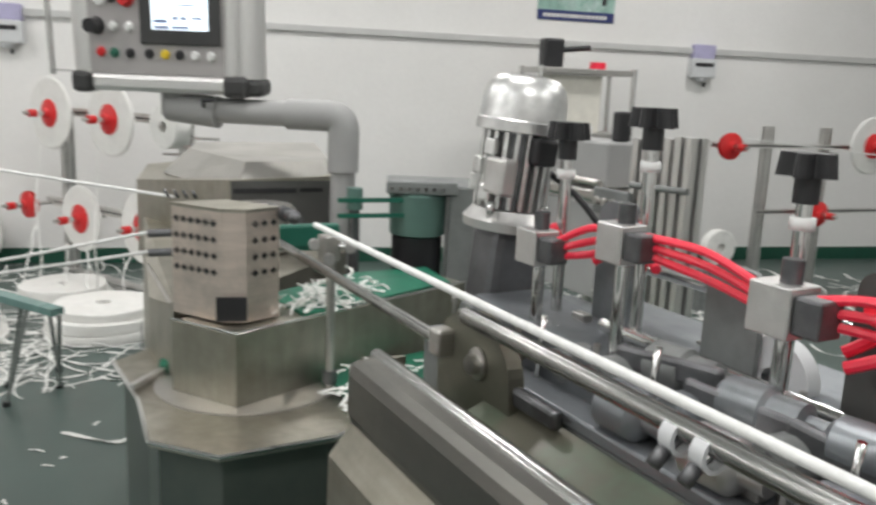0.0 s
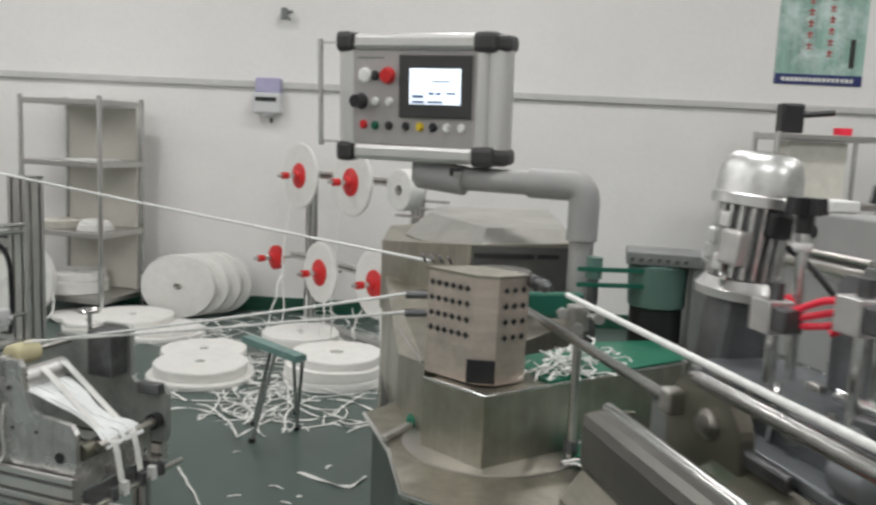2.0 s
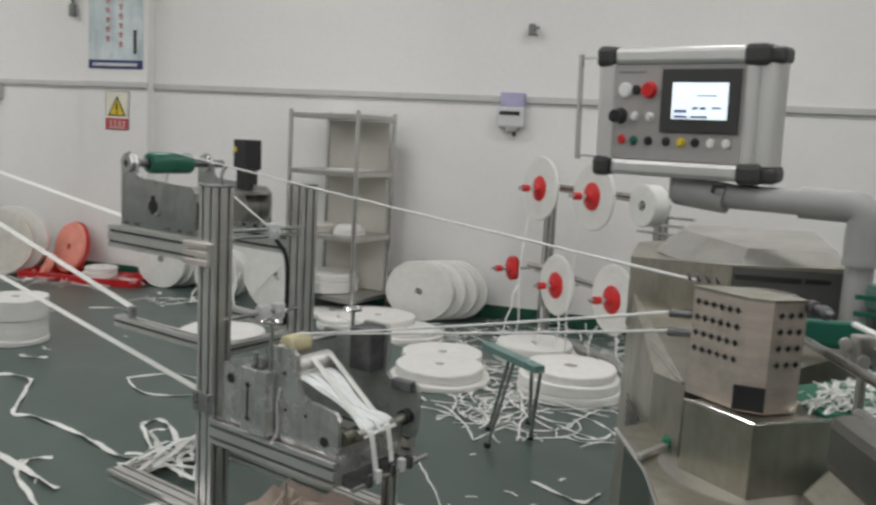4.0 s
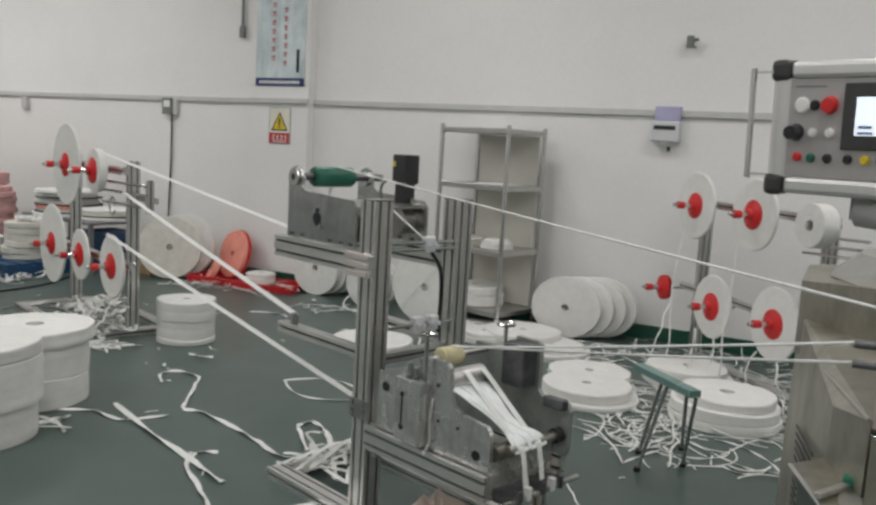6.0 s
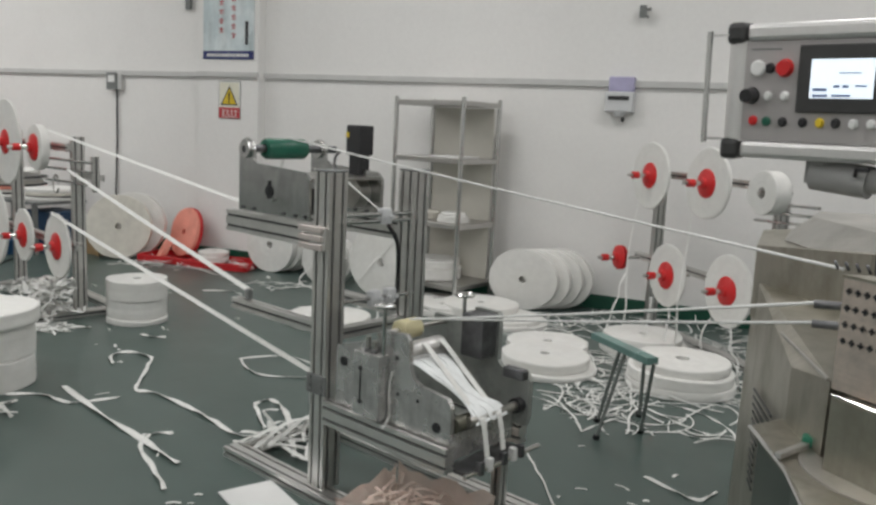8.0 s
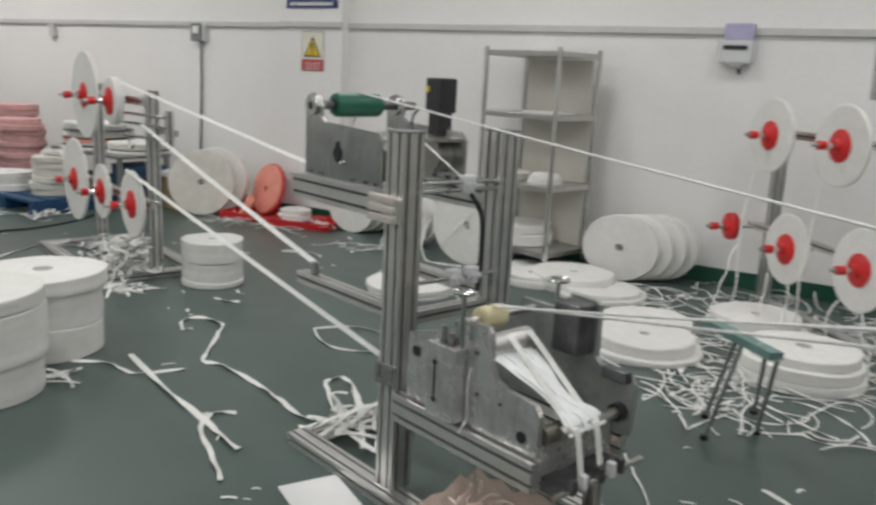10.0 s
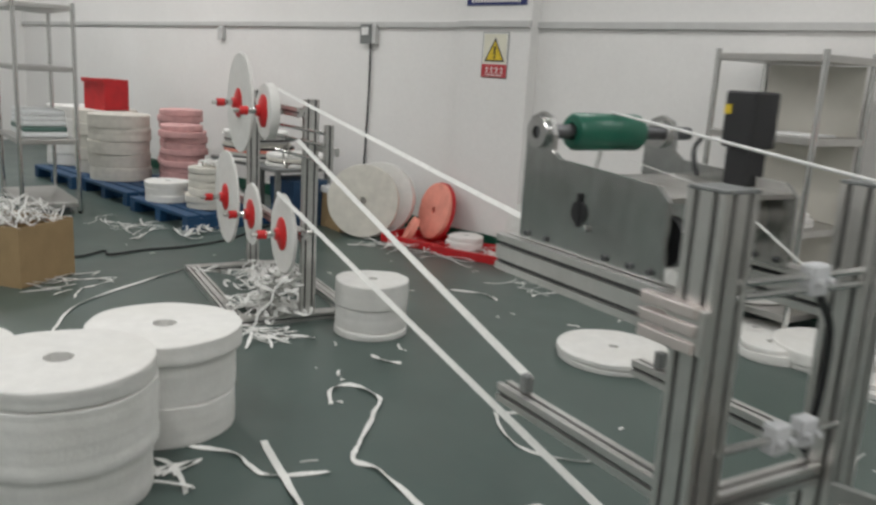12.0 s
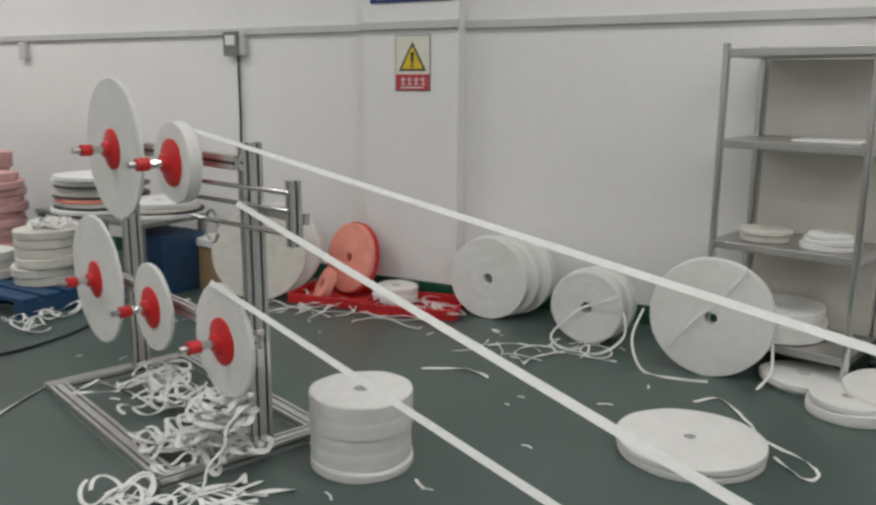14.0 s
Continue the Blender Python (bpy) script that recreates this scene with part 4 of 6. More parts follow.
part("hood_top", prism(B(), [(0.02, 2.385), (0.31, 2.44), (0.31, 3.18), (-0.22, 3.18), (-0.22, 2.92)], 1.06, 1.13,
     [(0.05, 2.46, 1.145), (0.29, 2.5, 1.15), (0.29, 3.1, 1.16), (-0.12, 3.1, 1.15), (-0.14, 2.96, 1.14)]), M["dull"], wm, "sloping hood lid")
HF = pose(0, 2.36, 0, 0, 0, 10.8)
part("hood_face", bx(0.01, 0.312, -0.006, -0.001, 0.80, 1.102, m=HF), M["hoodface"], wm, "dark grey front face")
part("slot", bx(0.015, 0.19, -0.010, -0.006, 1.068, 1.082, m=HF), M["black"], wm, "black slot")
part("slot", bx(0.20, 0.265, -0.010, -0.006, 1.070, 1.082, m=HF), M["black"], wm, "black slot")
part("drum", lt((0.09, 2.25, 0.94), (0, 0, 1), [(0, 0), (0, 0.09), (0.105, 0.09), (0.115, 0.08), (0.115, 0)], 32), M["steel"], wm, "steel drum")
VF = pose(-0.30, 2.9, 0, 0, 0, math.degrees(math.atan2(-1.04, 0.135)))
for i in range(13):
    u0, ln = 0.428 + 0.008 * i, max(0.48 - 0.05 * i, 0.12)
    part("vent", bx(0, ln, -0.003, 0.0, 0, 0.008, m=VF @ pose(u0, -0.0005, 0.668 - 0.0195 * i, 0, -9.2, 0)), M["black"], wm, "dark vent slit")
part("seam", rd((-0.185, 2.15, 0.915), (-0.09, 1.70, 0.937), 0.004), M["steel"], wm)
# column and beam
F, L, R = Vector((0.036, 1.53)), Vector((-0.084, 1.636)), Vector((0.56, 1.905))
beam = [tuple(F), tuple(R), (0.50, 2.02), (0.10, 1.77), tuple(L)]
part("column_foot", lt((0.06, 1.69, 0.7775), (0, 0, 1), [(0, 0.0), (0, 0.185), (0.004, 0.185), (0.006, 0.18), (0.006, 0)], 48), M["steel"], wm, "round steel foot plate")
part("column_beam", prism(B(), beam, 0.784, 0.922), M["sheet"], wm, "folded sheet steel column and beam")
part("green_tray", prism(B(), [(0.165, 1.64), (0.52, 1.89), (0.495, 2.05), (0.31, 1.995), (0.10, 1.80)], 0.9225, 0.929), M["greentray"], wm, "green coated tray top")
part("side_tray", prism(B(), [(0.20, 1.66), (0.32, 1.30), (0.55, 1.45), (0.50, 1.80)], 0.785, 0.80), M["greentray"], wm, "green coated tray")
rim = sweep(B(), [(*p, 0.926) for p in (tuple(L), tuple(F), tuple(R))], 0.0028, 6)
part("rim", rim, M["chrome"], wm, "bright worn edge")
part("table_rim", sweep(B(), [(*p, 0.775) for p in table[:6]], 0.0045, 6), M["chrome"], wm, "bright worn edge")
g = bx(-0.055, 0.055, -0.007, 0.007, 0.0, 0.012, bev=0.002, m=pose(-0.135, 1.70, 0.781, 0, 0, 62))
part("wrench_bar", g, M["castalu"], wm, "bright flat bar")
part("wrench_knob", bx(-0.016, 0.016, -0.016, 0.016, 0, 0.022, bev=0.005, m=pose(-0.105, 1.755, 0.781)), M["greentray"], wm, "green knob")
# perforated cover
d1, d2 = Vector((-0.75, 0.66)).normalized(), Vector((0.81, 0.58)).normalized()
P0 = Vector((0.012, 1.60))
c0, c1 = P0, P0 + d1 * 0.128
e0 = P0 + Vector((0.043, -0.004))
e1 = e0 + d2 * 0.075
cover = [tuple(c0), tuple(e0), tuple(e1), tuple(e1 + d1 * 0.13), tuple(c1)]
cv = part("perforated_cover", prism(B(), cover, 0.926, 1.136), M["cover"], wm, "perforated stainless steel cover")
part("cover_lid", prism(B(), [tuple(Vector(p) + (Vector(p) - Vector((0.03, 1.68))) * 0.04) for p in cover], 1.1365, 1.142), M["sheet"], cv, "steel lid")
cross = B()
box(cross, -0.0062, 0.0062, -0.0008, 0, -0.0022, 0.0022)
box(cross, -0.0022, 0.0022, -0.0009, 0, -0.0062, 0.0062)
cross_me = mesh_of("hole", cross, M["black"])


def holes(a, way, cols, rows, gap, z0, zgap):
    ang = math.degrees(math.atan2(way.y, way.x))
    for i in range(cols):
        for j in range(rows):
            p = a + way * (gap * (i + 0.7))
            o = new("hole", cross_me)
            o.parent = cv
            o.matrix_basis = pose(p.x, p.y, z0 - zgap * j, 0, 0, ang) @ pose(0, -0.0012, 0)


holes(c1, -d1, 6, 4, 0.0188, 1.113, 0.031)
holes(e0 + d2 * 0.004, d2, 3, 4, 0.021, 1.113, 0.031)
part("window", bx(0.0, 0.056, -0.006, -0.001, 0.931, 0.977, m=pose(c0.x - 0.012, c0.y - 0.002, 0, 0, 0, -4)), M["black"], cv, "dark opening")
for z in (1.082, 1.044):
    part("inlet", rd((c1.x + 0.03, c1.y + 0.01, z), (c1.x - 0.045, c1.y + 0.015, z - 0.004), 0.008), M["darksteel"], wm, "dark inlet tube")
for i in range(4):
    part("guide_pin", rd((c1.x + 0.018 * i - 0.01, c1.y + 0.06 - 0.006 * i, 1.142), (c1.x + 0.018 * i - 0.018, c1.y + 0.06 - 0.006 * i, 1.158), 0.003, n=8), M["darksteel"], wm)
# outlet with cord
part("outlet", lt((0.10, 1.70, 1.13), (0.40, -1.0, -0.02), [(0, 0), (0, 0.009), (0.06, 0.009), (0.062, 0.014), (0.078, 0.014), (0.08, 0.009), (0.10, 0.009), (0.102, 0.013), (0.115, 0.013), (0.12, 0.007), (0.14, 0.0065), (0.14, 0)], 24), M["darksteel"], wm, "dark steel outlet nozzle")
part("clamp_post", rd((0.212, 1.60, 0.778), (0.212, 1.60, 1.045), 0.0085), M["steel"], wm, "steel clamp post")
part("clamp_collar", rd((0.212, 1.60, 0.80), (0.212, 1.60, 0.825), 0.015), M["darksteel"], wm, "dark collar")
part("clamp_bar", rd((0.18, 1.615, 1.075), (0.245, 1.585, 1.075), 0.006), M["chrome"], wm, "chrome clamp bar")
part("clamp_bar", rd((0.205, 1.575, 1.055), (0.217, 1.63, 1.055), 0.006), M["chrome"], wm, "chrome clamp bar")
for cx, cy, cz in ((0.18, 1.615, 1.075), (0.245, 1.585, 1.075), (0.205, 1.575, 1.055)):
    part("clamp_screw", lt((cx, cy - 0.004, cz), (0, -1, 0), [(0, 0), (0, 0.011), (0.012, 0.011), (0.012, 0)], 8), M["castalu"], wm)
part("clamp_head", bx(-0.018, 0.018, -0.016, 0.016, 0, 0.05, bev=0.004, m=pose(0.208, 1.60, 1.045, 0, 0, 20)), M["steel"], wm)
g = B()
rnd = random.Random(21)
for _ in range(70):
    q = Vector((0.17, 1.66)).lerp(Vector((0.28, 1.78)), rnd.random()) + Vector((rnd.gauss(0, 0.02), rnd.gauss(0.02, 0.025)))
    p = Vector((*q, rnd.uniform(0.931, 0.965)))
    h, k = rnd.uniform(0, 6.28), rnd.uniform(-1.2, 1.2)
    pts = [p.copy()]
    for _ in range(4):
        h += k
        p = p + Vector((math.cos(h), math.sin(h), 0)) * rnd.uniform(0.008, 0.02)
        p.z = max(0.931, p.z + rnd.uniform(-0.012, 0.010))
        pts.append(p.copy())
    ribbon(g, smooth_line(pts, 3), 0.005, twist=0.8)
for _ in range(60):
    q = Vector((0.24 + rnd.uniform(-0.02, 0.2), 1.55 + rnd.uniform(-0.1, 0.12)))
    h = rnd.uniform(0, 6.28)
    p = Vector((*q, rnd.uniform(0.802, 0.812)))
    v = Vector((math.cos(h), math.sin(h), rnd.uniform(0, 0.15))) * rnd.uniform(0.02, 0.07)
    ribbon(g, [p, p + v * 0.5 + Vector((0.004, 0.002, 0.004)), p + v], 0.007)
tagged(part("scrap", g, M["tape"], wm, "white paper scraps"), kind="stuff")
# belt drive behind
gm = thing("belt_drive", "green belt drive unit with a dark toothed cap behind the winder", "drive unit", pose(0.50, 2.2, 0.0, 0, 0, -10))
part("drum", lt((0, 0, 0.985), (0, 0, 1), [(0, 0.06), (0.005, 0.074), (0.11, 0.078), (0.115, 0.07), (0.115, 0)], 32), M["greenmach"], gm, "green drum")
part("base", lt((0, 0, 0.0), (0, 0, 1), [(0, 0.0), (0, 0.07), (0.984, 0.068), (0.984, 0)], 28), M["black"], gm, "black base")
part("cap", bx(-0.085, 0.10, -0.07, 0.07, 1.101, 1.135, bev=0.004), M["castgrey"], gm, "dark cap")
for i in range(7):
    part("stud", rd((-0.07 + 0.022 * i, -0.0705, 1.116), (-0.07 + 0.022 * i, -0.075, 1.116), 0.005, n=8), M["chrome"], gm)
part("cover", bx(0.082, 0.22, -0.06, 0.16, 0.60, 1.125, bev=0.006), M["castgrey"], gm, "dark cover")
for z in (1.085, 1.045):
    part("belt", bx(-0.215, -0.02, -0.006, 0.002, z - 0.009, z + 0.002, m=pose(0, -0.05, 0.004, 0, 0, 16)), M["belt"], gm, "green flat belt")
part("idler", rd((-0.165, -0.08, 0.86), (-0.165, -0.08, 1.10), 0.014), M["darksteel"], gm)
part("idler_head", rd((-0.165, -0.08, 1.06), (-0.165, -0.08, 1.115), 0.021), M["greenmach"], gm)
part("belt", bx(0.10, 0.21, 1.84, 1.848, 1.015, 1.06), M["belt"], wm, "green flat belt")
part("green_guide", bx(-0.06, 0.08, -0.012, 0.012, 0, 0.05, bev=0.006, m=pose(0.17, 1.80, 1.03, 0, 0, 12)), M["belt"], wm, "green guide")

# control panel on its pipe arm
PF = pose(-0.395, 2.50, 1.33, 4, 0, -17) @ Matrix.Diagonal((1.0, 1, 1.11, 1))
pn = thing("control_panel", "grey control panel with a lit touch screen on a pipe arm", "control panel", PF)
W, Hh = 0.51, 0.325
part("back_box", bx(0.02, 0.44, 0.02, 0.12, 0.02, 0.305, bev=0.01), M["facia"], pn)
part("facia", bx(0.045, 0.412, -0.004, 0.02, 0.043, 0.283), M["facia"], pn, "grey button facia")
g = lt((0.025, 0.035, 0.04), (0, 0, 1), [(0, 0), (0, 0.04), (0.245, 0.04), (0.245, 0)], 24)
part("frame_side", g, M["panelalu"], pn, "rounded aluminium frame")
g = B()
for cx, cy, cr in ((0.425, 0.03, 0.035), (0.468, 0.045, 0.042)):
    lathe(g, (cx, cy, 0.04), (0, 0, 1), [(0, 0), (0, cr), (0.245, cr), (0.245, 0)], 24)
part("frame_side", g, M["panelalu"], pn, "rounded aluminium frame")
for z in (0.0, 0.283):
    part("frame_edge", bx(0.045, 0.415, -0.012, 0.10, z, z + 0.043, bev=0.012), M["panelalu"], pn, "aluminium frame edge")
for x in (-0.012, 0.405):
    for z in (-0.006, 0.278):
        wdt = 0.055 if x < 0.1 else 0.07
        part("corner_cap", bx(x, x + wdt, -0.015, 0.085, z, z + 0.053, bev=0.014), M["cap"], pn, "dark corner cap")
        if x > 0.1:
            part("corner_cap", bx(x + 0.045, x + 0.107, 0.0, 0.095, z + 0.004, z + 0.045, bev=0.012), M["cap"], pn, "dark corner cap")


def pz(px, py):
    x = (px - 866) / 324 * 0.51
    return x + min(0.018, max(0.0, (x - 0.13) * 0.28)), 0.325 - (py - 76) / 221 * 0.325


a, b = pz(978, 112), pz(1113, 219)
part("screen_bezel", bx(a[0], b[0], -0.014, -0.004, b[1], a[1], bev=0.003), M["cap"], pn, "dark screen bezel")
a, b = pz(996, 135), pz(1093, 196)
scr = part("screen", bx(a[0], b[0], -0.0155, -0.014, b[1], a[1]), M["screen"], pn, "bright white touch screen")
for u0, u1, v0, v1 in ((0.05, 0.28, 0.74, 0.82), (0.38, 0.48, 0.66, 0.73), (0.52, 0.62, 0.66, 0.73), (0.05, 0.30, 0.90, 0.97), (0.36, 0.66, 0.90, 0.96), (0.72, 0.9, 0.66, 0.71), (0.45, 0.8, 0.34, 0.37)):
    part("text_bar", bx(a[0] + (b[0] - a[0]) * u0, a[0] + (b[0] - a[0]) * u1, -0.0163, -0.0155, a[1] + (b[1] - a[1]) * v1, a[1] + (b[1] - a[1]) * v0), M["screenink"], scr, "dark bars of screen text")
part("text_bar", bx(0.06, 0.14, -0.005, -0.004, 0.262, 0.266), M["castgrey"], pn, "thin grey bars of print")


def button(px, py, r, d, mat, label):
    x, z = pz(px, py)
    part("button", lt((x, -0.004, z), (0, -1, 0), [(0, 0), (0, r + 0.003), (0.004, r + 0.003), (0.005, r), (d, r * 0.92), (d, 0)], 20), M[mat], pn, label)


button(917, 148, 0.017, 0.008, "white", "round white gauge")
button(938, 148, 0.010, 0.010, "black", "black button")
button(960, 148, 0.019, 0.024, "red", "red emergency button")
button(910, 193, 0.018, 0.05, "black", "black selector knob")
for px, py, mt, lb in ((938, 193, "white", "white button"), (962, 193, "white", "white button"), (915, 234, "red", "red button"), (938, 235, "green", "green button"), (962, 235, "black", "black selector"), (988, 235, "black", "black selector"), (1015, 235, "yellow", "yellow button"), (1040, 235, "black", "black selector"), (1067, 235, "white", "white button"), (1094, 235, "white", "white button")):
    button(px, py, 0.0088, 0.014, mt, lb)
part("grab_rail", rd((-0.055, -0.02, 0.035), (-0.055, -0.02, 0.31), 0.008), M["chrome"], pn, "chrome grab rail")
for z in (0.045, 0.30):
    part("rail_bracket", bx(-0.055, 0.0, -0.021, -0.017, z - 0.003, z + 0.003), M["chrome"], pn)
arm = thing("pipe_arm", "grey painted bent pipe arm carrying the control panel", "arm")
pa = Vector((-0.10, 2.47, 1.288))
part("pipe", rd(pa, (0.208, 2.337, 1.288), 0.034, n=24), M["pipe"], arm)
g = sweep(B(), smooth_line([(0.163, 2.357, 1.288), (0.233, 2.327, 1.288), (0.278, 2.308, 1.287), (0.300, 2.299, 1.276), (0.308, 2.297, 1.25), (0.308, 2.297, 1.20), (0.308, 2.297, 1.14)], 5), 0.042, 20)
part("elbow", g, M["pipe"], arm, "thick pipe elbow")
part("upright", rd((0.308, 2.297, 1.18), (0.308, 2.297, 0.778), 0.034, n=24), M["pipe"], arm)
part("swivel", rd((-0.155, 2.495, 1.295), (-0.02, 2.435, 1.282), 0.043, n=24), M["pipe"], arm)
part("swivel_neck", rd((-0.13, 2.50, 1.27), (-0.13, 2.50, 1.334), 0.05, n=24), M["pipe"], arm)
part("lever", sweep(B(), [(-0.06, 2.40, 1.30), (-0.06, 2.37, 1.315), (-0.03, 2.36, 1.317)], 0.006), M["black"], arm, "black lever")

# ---- cutting machine bed and moving carriage ----
MF = pose(0.313, 1.028, 0, 0, 0, -74.34)
bed = thing("machine_bed", "green-grey machine bed under the moving carriage", "machine bed", MF)
part("bed", bx(0.0, 2.4, -0.06, 0.50, 0.0, 0.80, bev=0.01), M["greenmach"], bed)
part("bed_top", bx(-0.02, 2.42, -0.07, 0.51, 0.80, 0.83, bev=0.004), M["sheet"], bed, "steel bed plate")
cd = thing("cord", "taut white cord running out of the winder", "cord")
g = sweep(B(), [MF @ Vector((a, 0.0, 1.127)) for a in (-0.51, 0.0, 0.6, 1.5, 2.4)], 0.0052, 14)
part("strand", g, M["cord"], cd)

ca = thing("cutting_carriage", "reciprocating steel cutting carriage with motor, valves and red hoses", "machine carriage", MF)
part("push_rod", rd((-0.72, 0.0, 1.055), (-0.03, 0.0, 1.055), 0.0088, n=18), M["tube"], ca, "steel push rod")
part("side_beam", bx(-0.08, 1.6, -0.118, -0.062, 0.945, 1.034, bev=0.018), M["beamsteel"], ca, "rounded dark steel side beam")
part("edge_bar", rd((-0.078, -0.072, 1.03), (1.6, -0.072, 1.03), 0.0105, n=16), M["tube"], ca, "bright round edge bar")
g = B()
prof = [(-0.10, 0.952), (-0.138, 0.905), (-0.142, 0.70), (-0.132, 0.70), (-0.130, 0.90), (-0.10, 0.94)]
va = [g.verts.new((-0.075, y, z)) for y, z in prof]
vb = [g.verts.new((1.6, y, z)) for y, z in prof]
for i in range(len(prof)):
    g.faces.new((va[i], va[(i + 1) % len(prof)], vb[(i + 1) % len(prof)], vb[i]))
g.faces.new(va)
g.faces.new(vb)
part("side_apron", g, M["apron"], ca, "bent steel apron")
part("end_web", bx(-0.075, -0.068, -0.072, -0.035, 0.97, 1.028), M["sheet"], ca)
part("tray", bx(-0.06, 1.6, -0.066, 0.05, 0.965, 0.975), M["oilytray"], ca, "oily steel tray")
part("tray_lip", prism(B(), [(0.06, -0.06), (0.60, -0.06), (0.64, -0.02), (0.64, 0.033), (0.06, 0.033)], 0.9755, 0.98,
     [(0.06, -0.06, 0.98), (0.60, -0.06, 0.98), (0.64, -0.02, 0.998), (0.64, 0.033, 1.018), (0.06, 0.033, 1.018)]), M["oilytray"], ca, "sloping oily tray with a green sheen painted into its colour")
g = B()
n = 20
pts = [(0.025 + 0.085 * math.cos(math.pi * k / n), 1.04 + 0.066 * math.sin(math.pi * k / n)) for k in range(n + 1)] + [(-0.055, 0.976), (0.12, 0.976)]
plate(g, pts, 0.008, 0.03)
part("end_plate", g, M["olive"], ca, "rounded olive-grey steel end plate")
part("hub_bolt", lt((0.045, 0.0075, 1.05), (0, -1, 0), [(0, 0.02), (0.004, 0.02), (0.006, 0.012), (0.014, 0.012), (0.014, 0)], 16), M["steel"], ca)
part("end_arm", bx(0.10, 0.19, 0.014, 0.028, 1.018, 1.04, bev=0.005), M["darksteel"], ca)
part("cord_tube", rd((0.03, -0.004, 1.107), (1.6, -0.004, 1.107), 0.0108, n=20), M["tube"], ca, "polished steel tube")
part("slide_block", bx(-0.045, -0.018, -0.016, 0.016, 1.038, 1.074, bev=0.005), M["steel"], ca)
for a in (0.375, 0.41, 0.70, 0.74):
    part("clamp_ring", lt((a, -0.004, 1.098), (1, 0, 0), [(0, 0.012), (0, 0.0165), (0.015, 0.0165), (0.015, 0.012)], 20), M["greybox"], ca, "pale clamp ring")
    part("clamp_screw", rd((a + 0.007, -0.018, 1.088), (a + 0.007, -0.030, 1.076), 0.007, n=10), M["darksteel"], ca)
part("deck", bx(-0.16, 1.6, 0.035, 0.46, 1.02, 1.036, bev=0.003), M["bluedeck"], ca, "oily dark deck")
part("deck_skirt", bx(-0.15, 1.6, 0.036, 0.045, 0.84, 1.02), M["castgrey"], ca)
part("slope", plate(B(), [(-0.12, 1.036), (0.30, 1.036), (0.24, 1.075), (-0.08, 1.10)], 0.075, 0.19), M["bluedeck"], ca, "smooth blue-grey cast frame")
MT = pose(-0.115, 0.125, 1.036, -5, 2, 0)


def onm(bm):
    bmesh.ops.transform(bm, matrix=MT, verts=bm.verts)
    return bm


part("gear_case", onm(bx(-0.036, 0.036, -0.036, 0.05, 0.0, 0.15, bev=0.012)), M["darksteel"], ca, "worn dark gear case")
part("motor_flange", onm(lt((0, 0, 0.15), (0, 0, 1), [(0, 0), (0, 0.062), (0.012, 0.064), (0.016, 0.06), (0.028, 0.052), (0.028, 0)], 40)), M["castalu"], ca, "bright motor flange")
part("motor_body", onm(lt((0, 0, 0.178), (0, 0, 1), [(0, 0), (0, 0.040), (0.115, 0.040), (0.115, 0)], 32)), M["darksteel"], ca, "dark motor body between the fins")
for k in range(20):
    part("fin", onm(bx(0.038, 0.052, -0.0032, 0.0032, 0.180, 0.288, bev=0.0012, m=pose(0, 0, 0, 0, 0, k * 18))), M["motorfin"], ca)
for k, (an, zz) in enumerate(((-100, 0.235), (-75, 0.262), (-75, 0.20), (-125, 0.21), (-50, 0.235))):
    part("motor_boss", onm(bx(0.045, 0.060, -0.010, 0.010, zz - 0.012, zz + 0.012, bev=0.003, m=pose(0, 0, 0, 0, 0, an))), M["motorfin"], ca, "bright cast boss")
for k in range(4):
    part("flange_bolt", onm(rd((0.054 * math.cos(0.5 + k * 1.571), 0.054 * math.sin(0.5 + k * 1.571), 0.166), (0.054 * math.cos(0.5 + k * 1.571), 0.054 * math.sin(0.5 + k * 1.571), 0.19), 0.006, n=6)), M["chrome"], ca)
part("fan_cowl", onm(lt((0, 0, 0.284), (0, 0, 1), [(0, 0.05), (0.002, 0.0625), (0.016, 0.0625), (0.018, 0.0605), (0.05, 0.058), (0.066, 0.052), (0.075, 0.043), (0.078, 0.03), (0.078, 0)], 40)), M["motorfin"], ca, "bright fan cowl")
for k in range(5):
    part("cowl_slot", onm(rd((0, 0, 0.3622 + 0.0002 * k), (0, 0, 0.3626 + 0.0002 * k), 0.028 - 0.005 * k, n=28)), M["darksteel" if k % 2 == 0 else "castalu"], ca)
part("terminal_box", onm(bx(0.040, 0.066, -0.016, 0.022, 0.245, 0.283, bev=0.006)), M["black"], ca, "black terminal box")
part("terminal_cover", onm(bx(0.015, 0.06, -0.06, -0.035, 0.2, 0.25, bev=0.005)), M["castalu"], ca)


